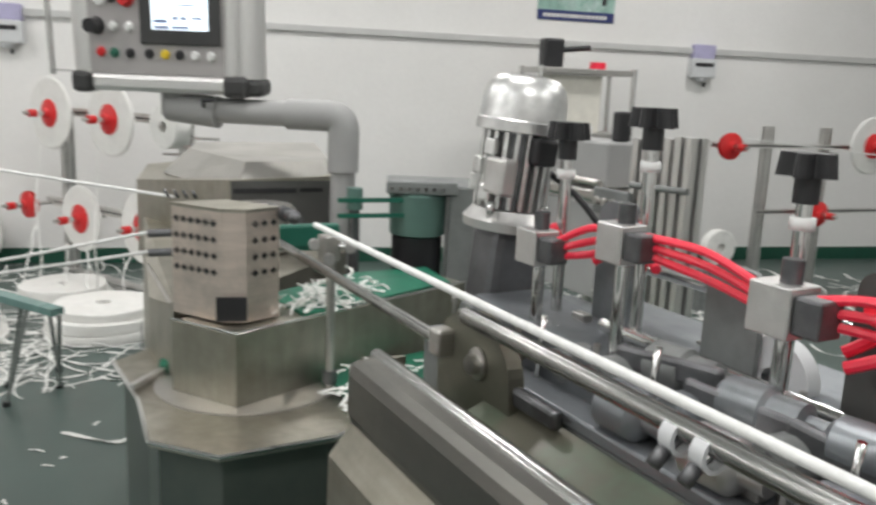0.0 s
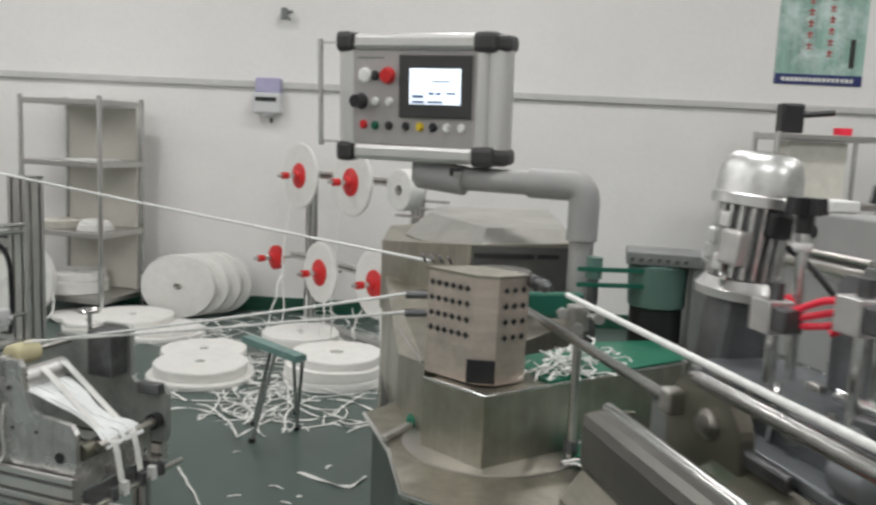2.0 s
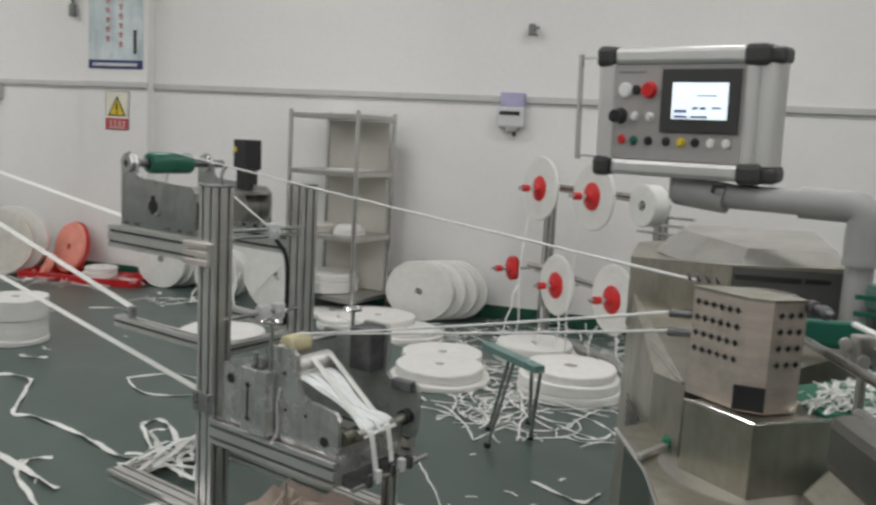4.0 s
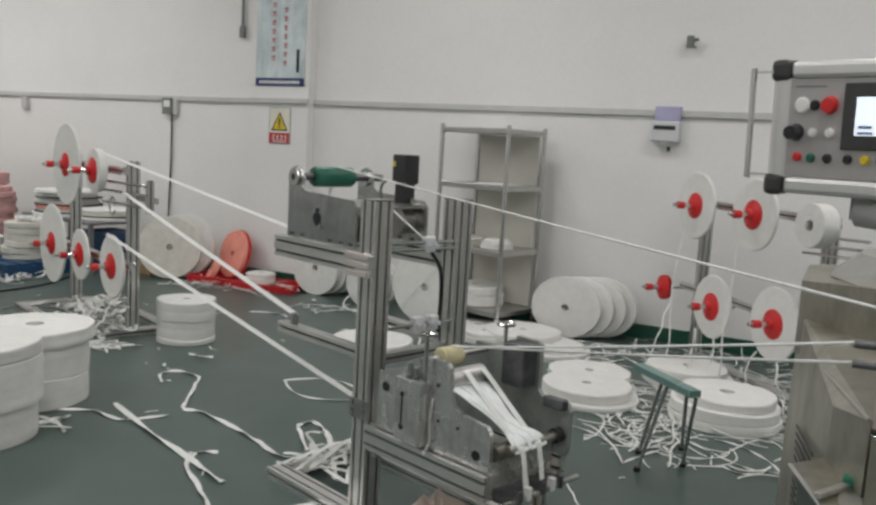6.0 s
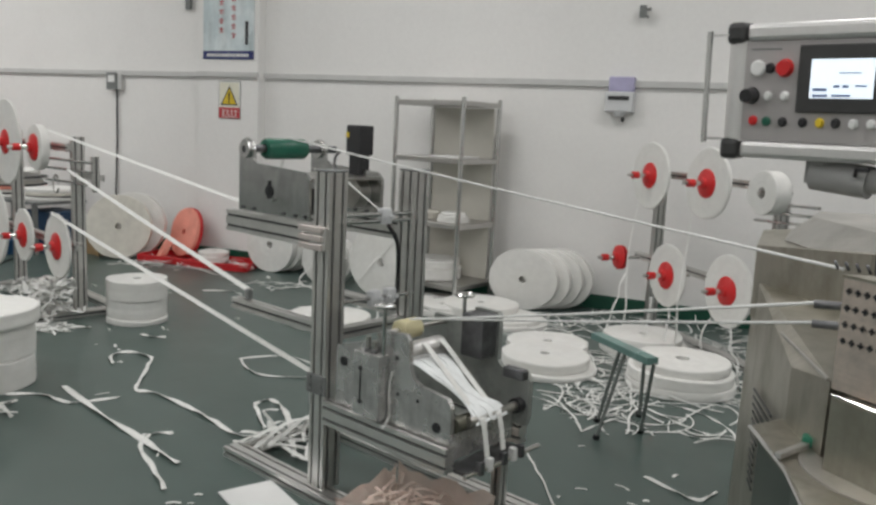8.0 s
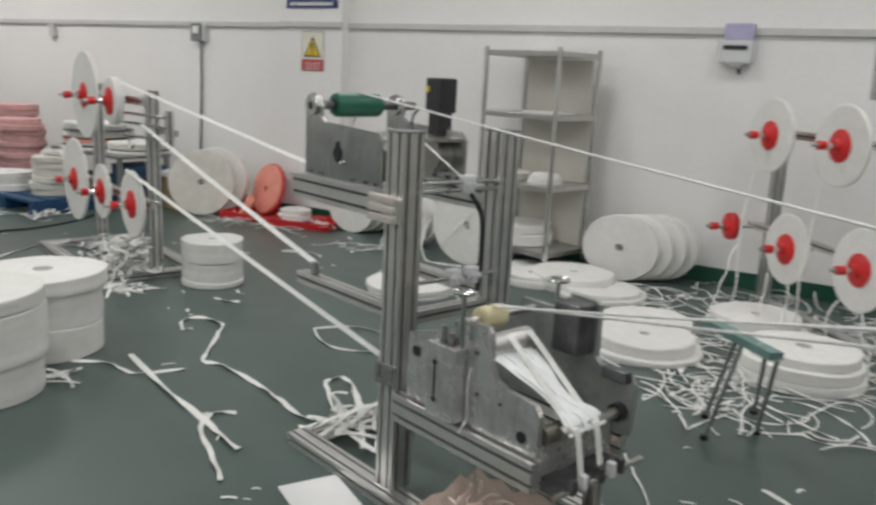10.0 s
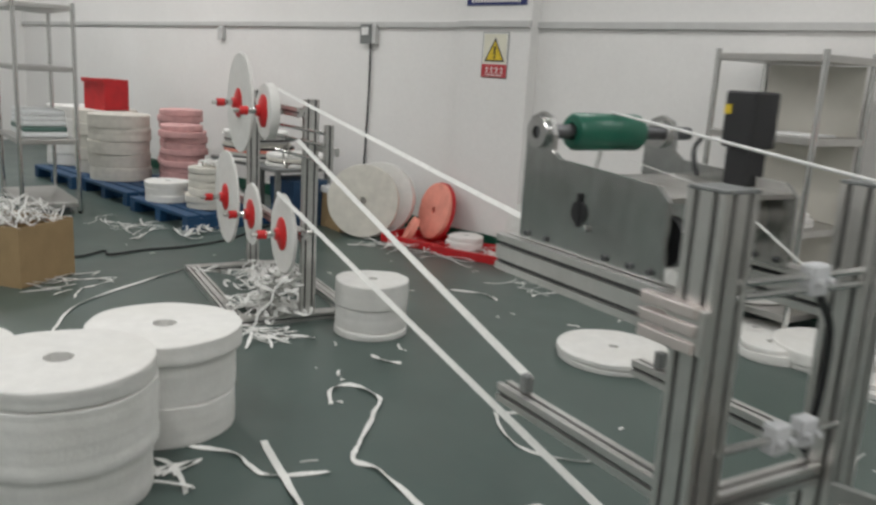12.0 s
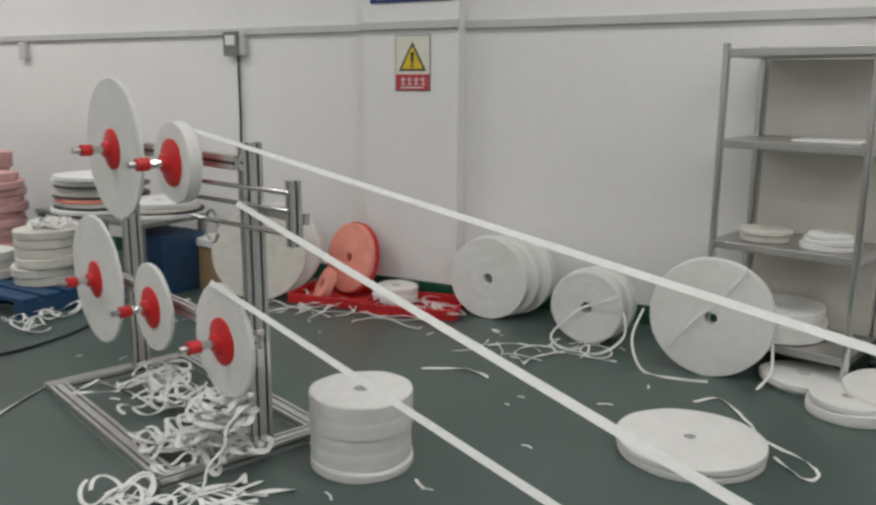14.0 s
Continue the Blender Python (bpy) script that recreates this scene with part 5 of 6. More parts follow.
def valve(a, v, z, s, post=True):
    part("valve_block", bx(a, a + s, v - 0.004, v + s * 0.8, z - s * 1.05, z, bev=0.002), M["castalu"], ca, "bright square valve block")
    part("valve_body", bx(a + s, a + s * 1.6, v, v + s * 0.7, z - s * 0.9, z - 0.006, bev=0.003), M["darksteel"], ca)
    part("valve_stem", rd((a + s * 0.6, v + s * 0.4, 1.036), (a + s * 0.6, v + s * 0.4, z - s), 0.008), M["chrome"], ca)
    part("valve_cap", rd((a + s * 0.6, v + s * 0.4, z), (a + s * 0.6, v + s * 0.4, z + 0.022), 0.010), M["darksteel"], ca)


VS = ((0.0, 0.085, 1.208, 0.042), (0.140, 0.097, 1.238, 0.042), (0.345, 0.108, 1.218, 0.046), (0.50, 0.115, 1.222, 0.048), (0.70, 0.115, 1.22, 0.048))
for v in VS:
    valve(*v)
for p, q in zip(VS, VS[1:]):
    for k in (0, 1, 2):
        a0 = Vector((p[0] + 0.055, p[1] + 0.02, p[2] - 0.010 - 0.0095 * k))
        b0 = Vector((q[0] - 0.002, q[1] + 0.02, q[2] - 0.012 - 0.0095 * k))
        mid = (a0 + b0) / 2 + Vector((0, 0.006 + 0.006 * k, 0.008 - 0.006 * k))
        part("air_hose", sweep(B(), smooth_line([a0, mid, b0], 6), 0.0047, 8), M["redtube"], ca, "bright red air hose")
for pts in ([(0.06, 0.16, 1.17), (0.10, 0.19, 1.20), (0.16, 0.17, 1.18)], [(0.41, 0.16, 1.16), (0.47, 0.19, 1.20), (0.54, 0.16, 1.17)], [(0.42, 0.15, 1.15), (0.49, 0.17, 1.18), (0.56, 0.15, 1.15)], [(0.20, -0.04, 0.995), (0.27, -0.03, 0.995), (0.33, -0.045, 0.99)]):
    part("air_hose", sweep(B(), smooth_line(pts, 6), 0.006), M["redtube"], ca, "bright red air hose")


def knob(a, v, z):
    rim = [(a + r * math.cos(w), v + r * math.sin(w)) for w, r in ((2 * math.pi * k / 60, 0.023 + 0.0065 * math.cos(5 * 2 * math.pi * k / 60)) for k in range(60))]
    top = [(a + (x - a) * 0.9, v + (y - v) * 0.9, z + 0.022) for x, y in rim]
    part("star_knob", prism(B(), rim, z, z + 0.02, top), M["black"], ca, "black star knob")
    part("knob_neck", rd((a, v, z - 0.025), (a, v, z - 0.0005), 0.012, n=16), M["black"], ca)
    part("knob_rod", rd((a, v, 1.036), (a, v, z - 0.025), 0.0075), M["chrome"], ca, "chrome rod")
    part("knob_nut", rd((a, v, z - 0.05), (a, v, z - 0.038), 0.012, n=6), M["white"], ca)


knob(0.004, 0.15, 1.318)
knob(0.145, 0.16, 1.342)
knob(0.347, 0.165, 1.310)
knob(0.60, 0.17, 1.30)
for k, (a0, v0) in enumerate(((0.20, 0.095), (0.31, 0.085), (0.42, 0.095), (0.53, 0.095), (0.66, 0.10))):
    part("pivot", lt((a0, v0 - 0.03, 1.075), (0, 1, 0), [(0, 0), (0, 0.02), (0.004, 0.024), (0.04, 0.024), (0.04, 0)], 20), M["bluedeck" if k % 2 else "castgrey"], ca)
    part("pivot_bolt", rd((a0, v0 - 0.038, 1.075), (a0, v0 - 0.03, 1.075), 0.011, n=6), M["chrome"], ca)
    part("lever_arm", bx(-0.008, 0.125, -0.006, 0.006, -0.013, 0.013, bev=0.005, m=pose(a0, v0 + 0.0, 1.098, 0, -5 + 6 * (k % 3), 8)), M["darksteel"], ca, "dark lever arm")
    part("cylinder", lt((a0 + 0.02, v0 + 0.02, 1.098), (1, 0.12, 0.03), [(0, 0), (0, 0.016), (0.008, 0.024), (0.05, 0.024), (0.054, 0.019), (0.085, 0.019), (0.088, 0.010), (0.11, 0.009), (0.11, 0)], 24), M["bluedeck" if k % 3 else "castgrey"], ca, "grey cast cylinder")
    part("link", sweep(B(), smooth_line([(a0 + 0.03, v0 - 0.035, 1.062), (a0 + 0.06, v0 - 0.045, 1.082), (a0 + 0.10, v0 - 0.03, 1.07)], 4), 0.006), M["chrome"], ca, "bright link rod")
for a0, v0 in ((-0.10, 0.10), (0.03, 0.13), (0.12, 0.10)):
    part("pivot", lt((a0, v0 - 0.03, 1.065), (0, 1, 0), [(0, 0), (0, 0.018), (0.004, 0.022), (0.04, 0.022), (0.04, 0)], 20), M["castgrey"], ca)
    part("pivot_bolt", rd((a0, v0 - 0.037, 1.065), (a0, v0 - 0.03, 1.065), 0.010, n=6), M["steel"], ca)
    part("lever_arm", bx(-0.008, 0.10, -0.006, 0.006, -0.011, 0.011, bev=0.005, m=pose(a0, v0 - 0.006, 1.07, 0, 4, 6)), M["castgrey"], ca, "grey lever arm")
part("shaft", rd((0.1, 0.15, 1.10), (0.9, 0.16, 1.10), 0.009), M["chrome"], ca, "chrome shaft")
part("cast_body", bx(-0.10, 1.5, 0.12, 0.26, 1.036, 1.085, bev=0.02), M["bluedeck"], ca, "oily blue-grey cast body")
part("rear_rail", rd((-0.1, 0.30, 1.14), (0.9, 0.30, 1.14), 0.008), M["chrome"], ca)


def guard(a0, a1, z0, z1, v, mat, label):
    r = 0.02
    arc = [(a1 - r + r * math.cos(w), z1 - r + r * math.sin(w)) for w in (0, 0.4, 0.8, 1.2, 1.57)] + [(a0 + r + r * math.cos(w), z1 - r + r * math.sin(w)) for w in (1.57, 1.97, 2.37, 2.77, 3.14)]
    part("rear_plate", plate(B(), [(a0, z0), (a1, z0)] + arc, v, v + 0.008), M[mat], ca, label)


guard(0.035, 0.115, 1.085, 1.245, 0.185, "bluedeck", "rounded blue-grey guard plate")
guard(0.21, 0.285, 1.085, 1.20, 0.20, "castgrey", "rounded grey guard plate")
guard(0.395, 0.485, 1.08, 1.232, 0.19, "hoodface", "rounded dark guard plate")
part("guard_window", bx(0.43, 0.475, 0.186, 0.1895, 1.12, 1.19), M["redtray"], ca, "dark red panel")
for a0, v0, z0 in ((-0.005, 0.15, 1.195), (0.115, 0.155, 1.22), (0.44, 0.16, 1.205)):
    part("fitting", lt((a0, v0, z0), (0.3, -1, 0.1), [(0, 0), (0, 0.012), (0.006, 0.014), (0.012, 0.012), (0.014, 0)], 16), M["redtube"], ca, "red push-in fitting")
for k, a0 in enumerate((0.225, 0.345, 0.47, 0.585)):
    part("bearing_cap", lt((a0, 0.055, 1.062), (1, 0.05, 0), [(0, 0), (0, 0.022), (0.006, 0.027), (0.05, 0.027), (0.056, 0.022), (0.06, 0.012), (0.085, 0.012), (0.085, 0)], 24), M["castalu" if k % 2 else "bluedeck"], ca, "cast bearing cap")
part("wheel", lt((0.30, 0.21, 1.09), (0, 1, 0), [(0, 0.012), (0, 0.045), (0.02, 0.045), (0.02, 0.012)], 28), M["greybox"], ca, "pale wheel")
g = B()
rnd = random.Random(77)
for _ in range(70):
    a0 = Vector((rnd.uniform(-0.12, 0.9), rnd.uniform(0.055, 0.3), rnd.uniform(1.045, 1.10)))
    sz = rnd.uniform(0.005, 0.016)
    if rnd.random() < 0.5:
        box(g, a0.x, a0.x + sz * 1.8, a0.y, a0.y + sz, 1.035, a0.z, bev=0.002)
    else:
        rod(g, (a0.x, a0.y, 1.035), (a0.x, a0.y, a0.z), sz * 0.5, n=8)
        rod(g, (a0.x, a0.y, a0.z - 0.008), (a0.x, a0.y, a0.z), sz * 0.8, n=6)
tagged(part("fixing", g, M["steel"], ca, "small steel fixings"), kind="stuff")
for pts in ([(-0.06, 0.09, 1.05), (0.03, 0.07, 1.07), (0.12, 0.10, 1.06), (0.2, 0.09, 1.05)], [(0.04, 0.22, 1.10), (0.0, 0.24, 1.17), (-0.05, 0.22, 1.23), (-0.08, 0.18, 1.27)]):
    part("cable", sweep(B(), smooth_line(pts, 5), 0.0045), M["cable"], ca, "black cable")
for a0, v0, h in ((0.08, 0.07, 1.085), (0.26, 0.08, 1.10), (0.48, 0.085, 1.09)):
    part("pin", rd((a0, v0, 1.036), (a0 + 0.006, v0, h + 0.03), 0.004, n=8), M["chrome"], ca, "bright thin pin")


gf = thing("guard_frame", "aluminium profile frame with a steel box behind the moving carriage", "machine frame", MF)
for a0, h in ((-0.29, 1.30), (-0.235, 1.305), (-0.185, 1.31)):
    profile_bar(gf, "post", (a0, 0.56, 0.0), (a0, 0.56, h), 0.04, 0.04)
profile_bar(gf, "post", (-0.72, 0.58, 0.0), (-0.72, 0.58, 1.165), 0.04, 0.04)
profile_bar(gf, "post", (-0.42, 0.58, 0.0), (-0.42, 0.58, 1.165), 0.04, 0.04)
part("ledge", bx(-0.75, -0.31, 0.54, 0.68, 1.167, 1.192, bev=0.006), M["steel"], gf, "steel ledge")
sb = part("steel_box", bx(-0.727, -0.40, 0.56, 0.66, 1.193, 1.285, bev=0.006), M["pipe"], gf, "dull grey steel box")
part("hole", rd((-0.584, 0.557, 1.245), (-0.584, 0.56, 1.245), 0.014), M["black"], sb, "dark hole")
part("lower_plate", bx(-0.72, -0.40, 0.552, 0.558, 0.97, 1.160, bev=0.003), M["pipe"], gf, "plain grey cover plate")
part("tie_bracket", bx(-0.40, -0.30, 0.53, 0.54, 1.15, 1.20, bev=0.003), M["castgrey"], gf, "bolted tie bracket")
for k in range(4):
    part("tie_bolt", rd((-0.385 + 0.024 * k, 0.522, 1.175), (-0.385 + 0.024 * k, 0.53, 1.175), 0.008, n=8), M["steel"], gf)
part("seam_rail", rd((-0.73, 0.545, 1.205), (-0.40, 0.545, 1.205), 0.007), M["steel"], gf)
part("small_box", bx(-0.62, -0.55, 0.57, 0.64, 1.286, 1.31, bev=0.004), M["white"], gf, "small white fitting")
part("tie_rail", rd((-0.30, 0.535, 1.215), (-0.16, 0.535, 1.22), 0.006), M["castgrey"], gf)
part("black_head", bx(-0.432, -0.405, 0.59, 0.62, 1.286, 1.345, bev=0.005), M["black"], gf, "black square head")

# ---- tapes in the air ----
def tape(name, pts, w, up, label, mat="tape", r=0):
    t = thing(name, label, "tape")
    part("strand", ribbon(B(), pts, w, up=up) if not r else sweep(B(), pts, r, 8), M[mat], t)


def sag(a, b, d, n=12):
    a, b = Vector(a), Vector(b)
    return [a.lerp(b, i / n) - Vector((0, 0, 4 * d * (i / n) * (1 - i / n))) for i in range(n + 1)]


UPT = (-0.25, -0.75, 0.6)
tape("paper_tape", sag((-4.80, 3.868, 1.236), (-2.14, 2.728, 1.001), 0.001) + [ST @ Vector((-0.5, 0.17, 1.21))], 0.015, UPT, "taut white paper tape from a reel to the station")
tape("paper_tape", sag(LR @ Vector((0.06, -0.09, 0.99)), ST @ Vector((-0.47, 0.0, 0.69)), 0.004), 0.0195, UPT, "taut white paper tape from the rack to the low rail")
tape("paper_tape", sag((-4.6, 3.734, 0.706), (-1.62, 2.562, 0.363), 0.002) + [ST @ Vector((0.22, 0.08, 0.45))], 0.0195, UPT, "taut white paper tape from a reel to the folding unit")
tape("paper_tape", [ST @ Vector((-0.40, 0.17, 1.20)), ST @ Vector((-0.13, 0.16, 1.17)), ST @ Vector((0.03, 0.23, 1.045))], 0.018, (0.2, 0.2, 1), "white tape running down to a guide block")
tape("rope", sag(ST @ Vector((-0.50, 0.19, 1.30)), (c1.x, c1.y + 0.06, 1.143), 0.005, 20), 0, None, "thin white paper cord between station and winder", "cord", 0.0032)
for z, y in ((1.080, 0.11), (1.042, 0.135)):
    tape("rope", sag(ST @ Vector((0.30, y, 0.712)), (c1.x - 0.045, c1.y + 0.015, z), 0.004, 12), 0, None, "thin white paper cord between station and winder", "cord", 0.0034)
tape("rope", sag((3.3, 4.95, 1.13), (5.6, 4.9, 0.96), 0.01), 0, None, "thin white cord behind the cutting machine", "cord", 0.004)
# ---- coils against the wall ----
for cx, cy, R, n, w, dx, seed in ((-4.535, 5.98, 0.25, 3, 0.085, 0.046, 40), (-3.86, 5.80, 0.205, 2, 0.10, 0.03, 50), (-3.175, 5.60, 0.294, 1, 0.06, 0.0, 60)):
    t = thing("tape_coil_row", "upright white tape coils leaning together against the wall" if n > 1 else "large white tape coil standing upright before the steel shelving", "tape coils", pose(cx, cy, R), group="wall coils")
    for k in range(n):
        c = part("coil", coil_mesh(R - 0.004 * (k % 2), 0.032, w, seed + k), M["coil"], t)
        c.matrix_basis = pose(dx * k, (w + 0.002) * k + w, -0.003 * (k % 2), 90, 0, 0) @ pose(0, 0, 0, 0, 0, seed * 3 + 40 * k)
t = thing("tape_coil_row", "upright squashed cream-white tape coils leaning in a row by the wall", "tape coils", pose(-2.115, 5.93, 0.236), group="wall coils")
for k in range(4):
    bm = coil_mesh(0.266, 0.03, 0.068, 70 + k)
    bmesh.ops.transform(bm, matrix=pose(0, 0, 0, 90, 0, 0), verts=bm.verts)
    bmesh.ops.transform(bm, matrix=Matrix.Diagonal((1.05, 1, 0.885, 1)), verts=bm.verts)
    c = part("coil", bm, M["coil"], t)
    c.matrix_basis = pose(0.085 * k - 0.004 * k * k, 0.071 * k + 0.068, 0, 0, 0, 0)
t = thing("tape_coil", "large cream tape coil leaning upright against the wall", "tape coils", pose(-6.05, 5.70, 0.30, 90 - 8, 0, 34), group="wall coils")
part("coil", coil_mesh(0.30, 0.03, 0.06, 81), M["cream"], t)
t = thing("tape_coil", "large cream tape coil leaning upright behind another", "tape coils", pose(-6.08, 5.93, 0.30, 90 - 6, 0, 26), group="wall coils")
part("coil", coil_mesh(0.305, 0.03, 0.09, 82), M["coil"], t)
t = thing("tape_coil", "coral pink tape coil leaning against the wall column", "tape coils", pose(-5.56, 6.08, 0.25, 90 - 14, 0, -18))
bm = coil_mesh(0.235, 0.03, 0.05, 83)
part("coil", bm, M["coral"], t)
part("edge", lt((0, 0, -0.008), (0, 0, 1), [(0, 0.0), (0, 0.243), (0.03, 0.244), (0.03, 0.0)], 40), M["redtray"], t, "dark red backing")
t = thing("tape_coil", "small coral pink tape coil in the red tray", "tape coils", pose(-5.62, 5.86, 0.10, 62, 0, -40))
part("coil", coil_mesh(0.11, 0.03, 0.05, 84), M["coral"], t)
coil_stack("tape_coil", -5.20, 6.02, 0.03, [(0.15, 0.05), (0.14, 0.04)], "coil", "small white tape coil lying in the red tray", hole=0.03, seed=85)
t = thing("red_tray", "shallow red plastic trays with paper scraps on the floor", "tray", pose(0, 0, 0))
for ox, oy, an in ((-5.55, 5.92, 8), (-5.02, 5.95, 12)):
    m = pose(ox, oy, 0, 0, 0, an)
    part("tray_base", bx(-0.30, 0.30, -0.19, 0.19, 0.001, 0.012, m=m), M["redtray"], t)
    for q in ((-0.30, 0.30, -0.20, -0.18), (-0.30, 0.30, 0.18, 0.20), (-0.31, -0.295, -0.18, 0.18), (0.295, 0.31, -0.18, 0.18)):
        part("tray_rim", bx(*q, 0.001, 0.065, bev=0.004, m=m), M["redtray"], t)

# ---- coils on the floor ----
coil_stack("tape_coil_stack", -3.575, 2.155, 0, [(0.266, 0.165), (0.284, 0.215), (0.288, 0.062)], "coil", "tall stack of wide white tape coils on the floor", seed=100, hole=0.045, loose=0.006)
coil_stack("tape_coil_stack", -3.84, 2.65, 0, [(0.262, 0.15), (0.266, 0.165), (0.282, 0.075)], "coil", "tall stack of wide white tape coils on the floor", seed=110, hole=0.045, loose=0.006)
coil_stack("tape_coil_stack", -4.04, 1.90, 0, [(0.27, 0.15), (0.272, 0.16), (0.28, 0.09)], "coil", "tall stack of wide white tape coils on the floor", seed=115, hole=0.045, loose=0.006)
coil_stack("tape_coil_stack", -4.165, 4.03, 0, [(0.194, 0.035), (0.190, 0.12), (0.194, 0.130)], "coil", "small stack of white tape coils beside the reel rack", seed=120, hole=0.03)
coil_stack("tape_coil", -3.08, 4.70, 0, [(0.28, 0.03), (0.285, 0.03)], "coil", "flat white tape coil lying on the floor", seed=130, hole=0.025)
coil_stack("tape_coil", -2.30, 5.57, 0, [(0.27, 0.03), (0.28, 0.07)], "coil", "flat white tape coils lying on the floor", seed=135, hole=0.03)
coil_stack("tape_coil", -2.74, 5.72, 0, [(0.17, 0.02), (0.2, 0.03)], "coil", "thin white tape coils under the shelving", seed=136, hole=0.03)
coil_stack("tape_coil", -1.60, 4.95, 0, [(0.26, 0.05)], "coil", "flat white tape coil lying on the floor", seed=140, hole=0.03)
coil_stack("tape_coil", -1.47, 4.52, 0, [(0.30, 0.03), (0.26, 0.06)], "coil", "flat white tape coils lying on the floor", seed=143, hole=0.03)
coil_stack("tape_coil", -0.72, 4.62, 0, [(0.30, 0.05), (0.29, 0.06), (0.26, 0.05)], "coil", "pile of flat white tape coils under the reel rack", seed=146, hole=0.04)
coil_stack("tape_coil", -2.05, 5.45, 0, [(0.30, 0.03), (0.25, 0.025)], "coil", "flat white tape coils lying on the floor by the wall", seed=149, hole=0.03)
coil_stack("tape_coil", -1.05, 5.28, 0, [(0.28, 0.05), (0.25, 0.06)], "coil", "flat white tape coil under the reel rack", seed=151, hole=0.03)
coil_stack("tape_coil", -2.54, 5.42, 0, [(0.18, 0.05), (0.16, 0.03)], "coil", "flat white tape coil lying on the floor", seed=153, hole=0.03)

# ---- stool ----
s = thing("stool", "low stool with a worn green top and dark metal legs", "stool")
part("top", prism(B(), [(-1.035, 3.77), (-0.715, 3.465), (-0.675, 3.505), (-0.995, 3.81)], 0.412, 0.442), M["stooltop"], s, "green worn top")
for a, b in (((-0.835, 3.60, 0.418), (-0.93, 3.573, 0.0)), ((-0.69, 3.49, 0.418), (-0.766, 3.764, 0.0)), ((-0.87, 3.66, 0.418), (-0.98, 3.80, 0.0)), ((-0.74, 3.545, 0.418), (-0.815, 3.99, 0.0))):
    part("leg", rd(a, b, 0.0085), M["stoolleg"], s)
    part("foot", rd((b[0], b[1], 0.0), (b[0] * 0.98 + a[0] * 0.02, b[1] * 0.98 + a[1] * 0.02, 0.02), 0.016), M["black"], s, "black rubber foot")

# ---- far goods by the wall ----
for ax, ay in ((-7.45, 5.05), (-8.75, 5.2), (-9.9, 5.2)):
    p = thing("pallet", "blue plastic pallet on the floor", "pallet", pose(ax, ay, 0, 0, 0, -4), group="pallets")
    for i in range(6):
        part("slat", bx(-0.55, 0.55, -0.42 + 0.145 * i, -0.31 + 0.145 * i, 0.10, 0.13, bev=0.004), M["pallet"], p)
    for x in (-0.5, 0.0, 0.5):
        part("runner", bx(x - 0.05, x + 0.05, -0.42, 0.42, 0.0, 0.10, bev=0.004), M["pallet"], p)
coil_stack("tape_coil_stack", -7.22, 4.98, 0.131, [(0.20, 0.055), (0.19, 0.06), (0.195, 0.06), (0.185, 0.06), (0.19, 0.06), (0.2, 0.05)], "cream", "stack of cream tape coils on a blue pallet", seed=160, hole=0.03, loose=0.02)
coil_stack("tape_coil_stack", -7.70, 4.86, 0.131, [(0.2, 0.06), (0.19, 0.06), (0.2, 0.05)], "coil", "low stack of white tape coils on a blue pallet", seed=165, hole=0.03)
coil_stack("tape_coil_stack", -8.25, 5.35, 0.131, [(0.21 + 0.014 * math.sin(2.3 * k), 0.055) for k in range(11)], "pink", "tall stack of pink tape coils on a pallet", seed=170, hole=0.03, loose=0.022)
coil_stack("tape_coil_stack", -8.72, 5.60, 0.131, [(0.21 + 0.014 * math.sin(1.9 * k + 1), 0.06) for k in range(12)], "pink", "tall stack of pink tape coils on a pallet", seed=175, hole=0.03, loose=0.022)
coil_stack("tape_coil_stack", -9.15, 5.15, 0.131, [(0.30, 0.13)] * 5, "cream", "tall pile of cream wrapped rolls on a pallet", seed=180, hole=0.04)
coil_stack("tape_coil_stack", -9.75, 5.3, 0.131, [(0.32, 0.13)] * 5, "cream", "tall pile of cream wrapped rolls on a pallet", seed=185, hole=0.04)
coil_stack("tape_coil_stack", -10.45, 5.3, 0.131, [(0.32, 0.13)] * 5, "coil", "tall pile of white wrapped rolls on a pallet", seed=187, hole=0.04)
b = thing("red_bin", "red plastic bin standing on wrapped rolls", "bin", pose(-9.72, 5.3, 0.79, 0, 0, 5))
g = B()
for q in ((-0.2, 0.2, -0.14, -0.125), (-0.2, 0.2, 0.125, 0.14), (-0.2, -0.185, -0.125, 0.125), (0.185, 0.2, -0.125, 0.125), (-0.185, 0.185, -0.125, 0.125)):
    box(g, *q, 0.0, 0.32 if q[2:] != (-0.125, 0.125) or q[0] in (-0.2, 0.185) else 0.012, bev=0.003)
part("shell", g, M["redtray"], b)
part("rim", bx(-0.22, 0.22, -0.16, -0.141, 0.28, 0.325, bev=0.005), M["redtray"], b)
tb = thing("work_table", "low dark table carrying flat tape coils", "table", pose(-7.25, 5.62, 0, 0, 0, -6))
part("tabletop", bx(-0.6, 0.6, -0.28, 0.28, 0.47, 0.50, bev=0.004), M["castgrey"], tb)
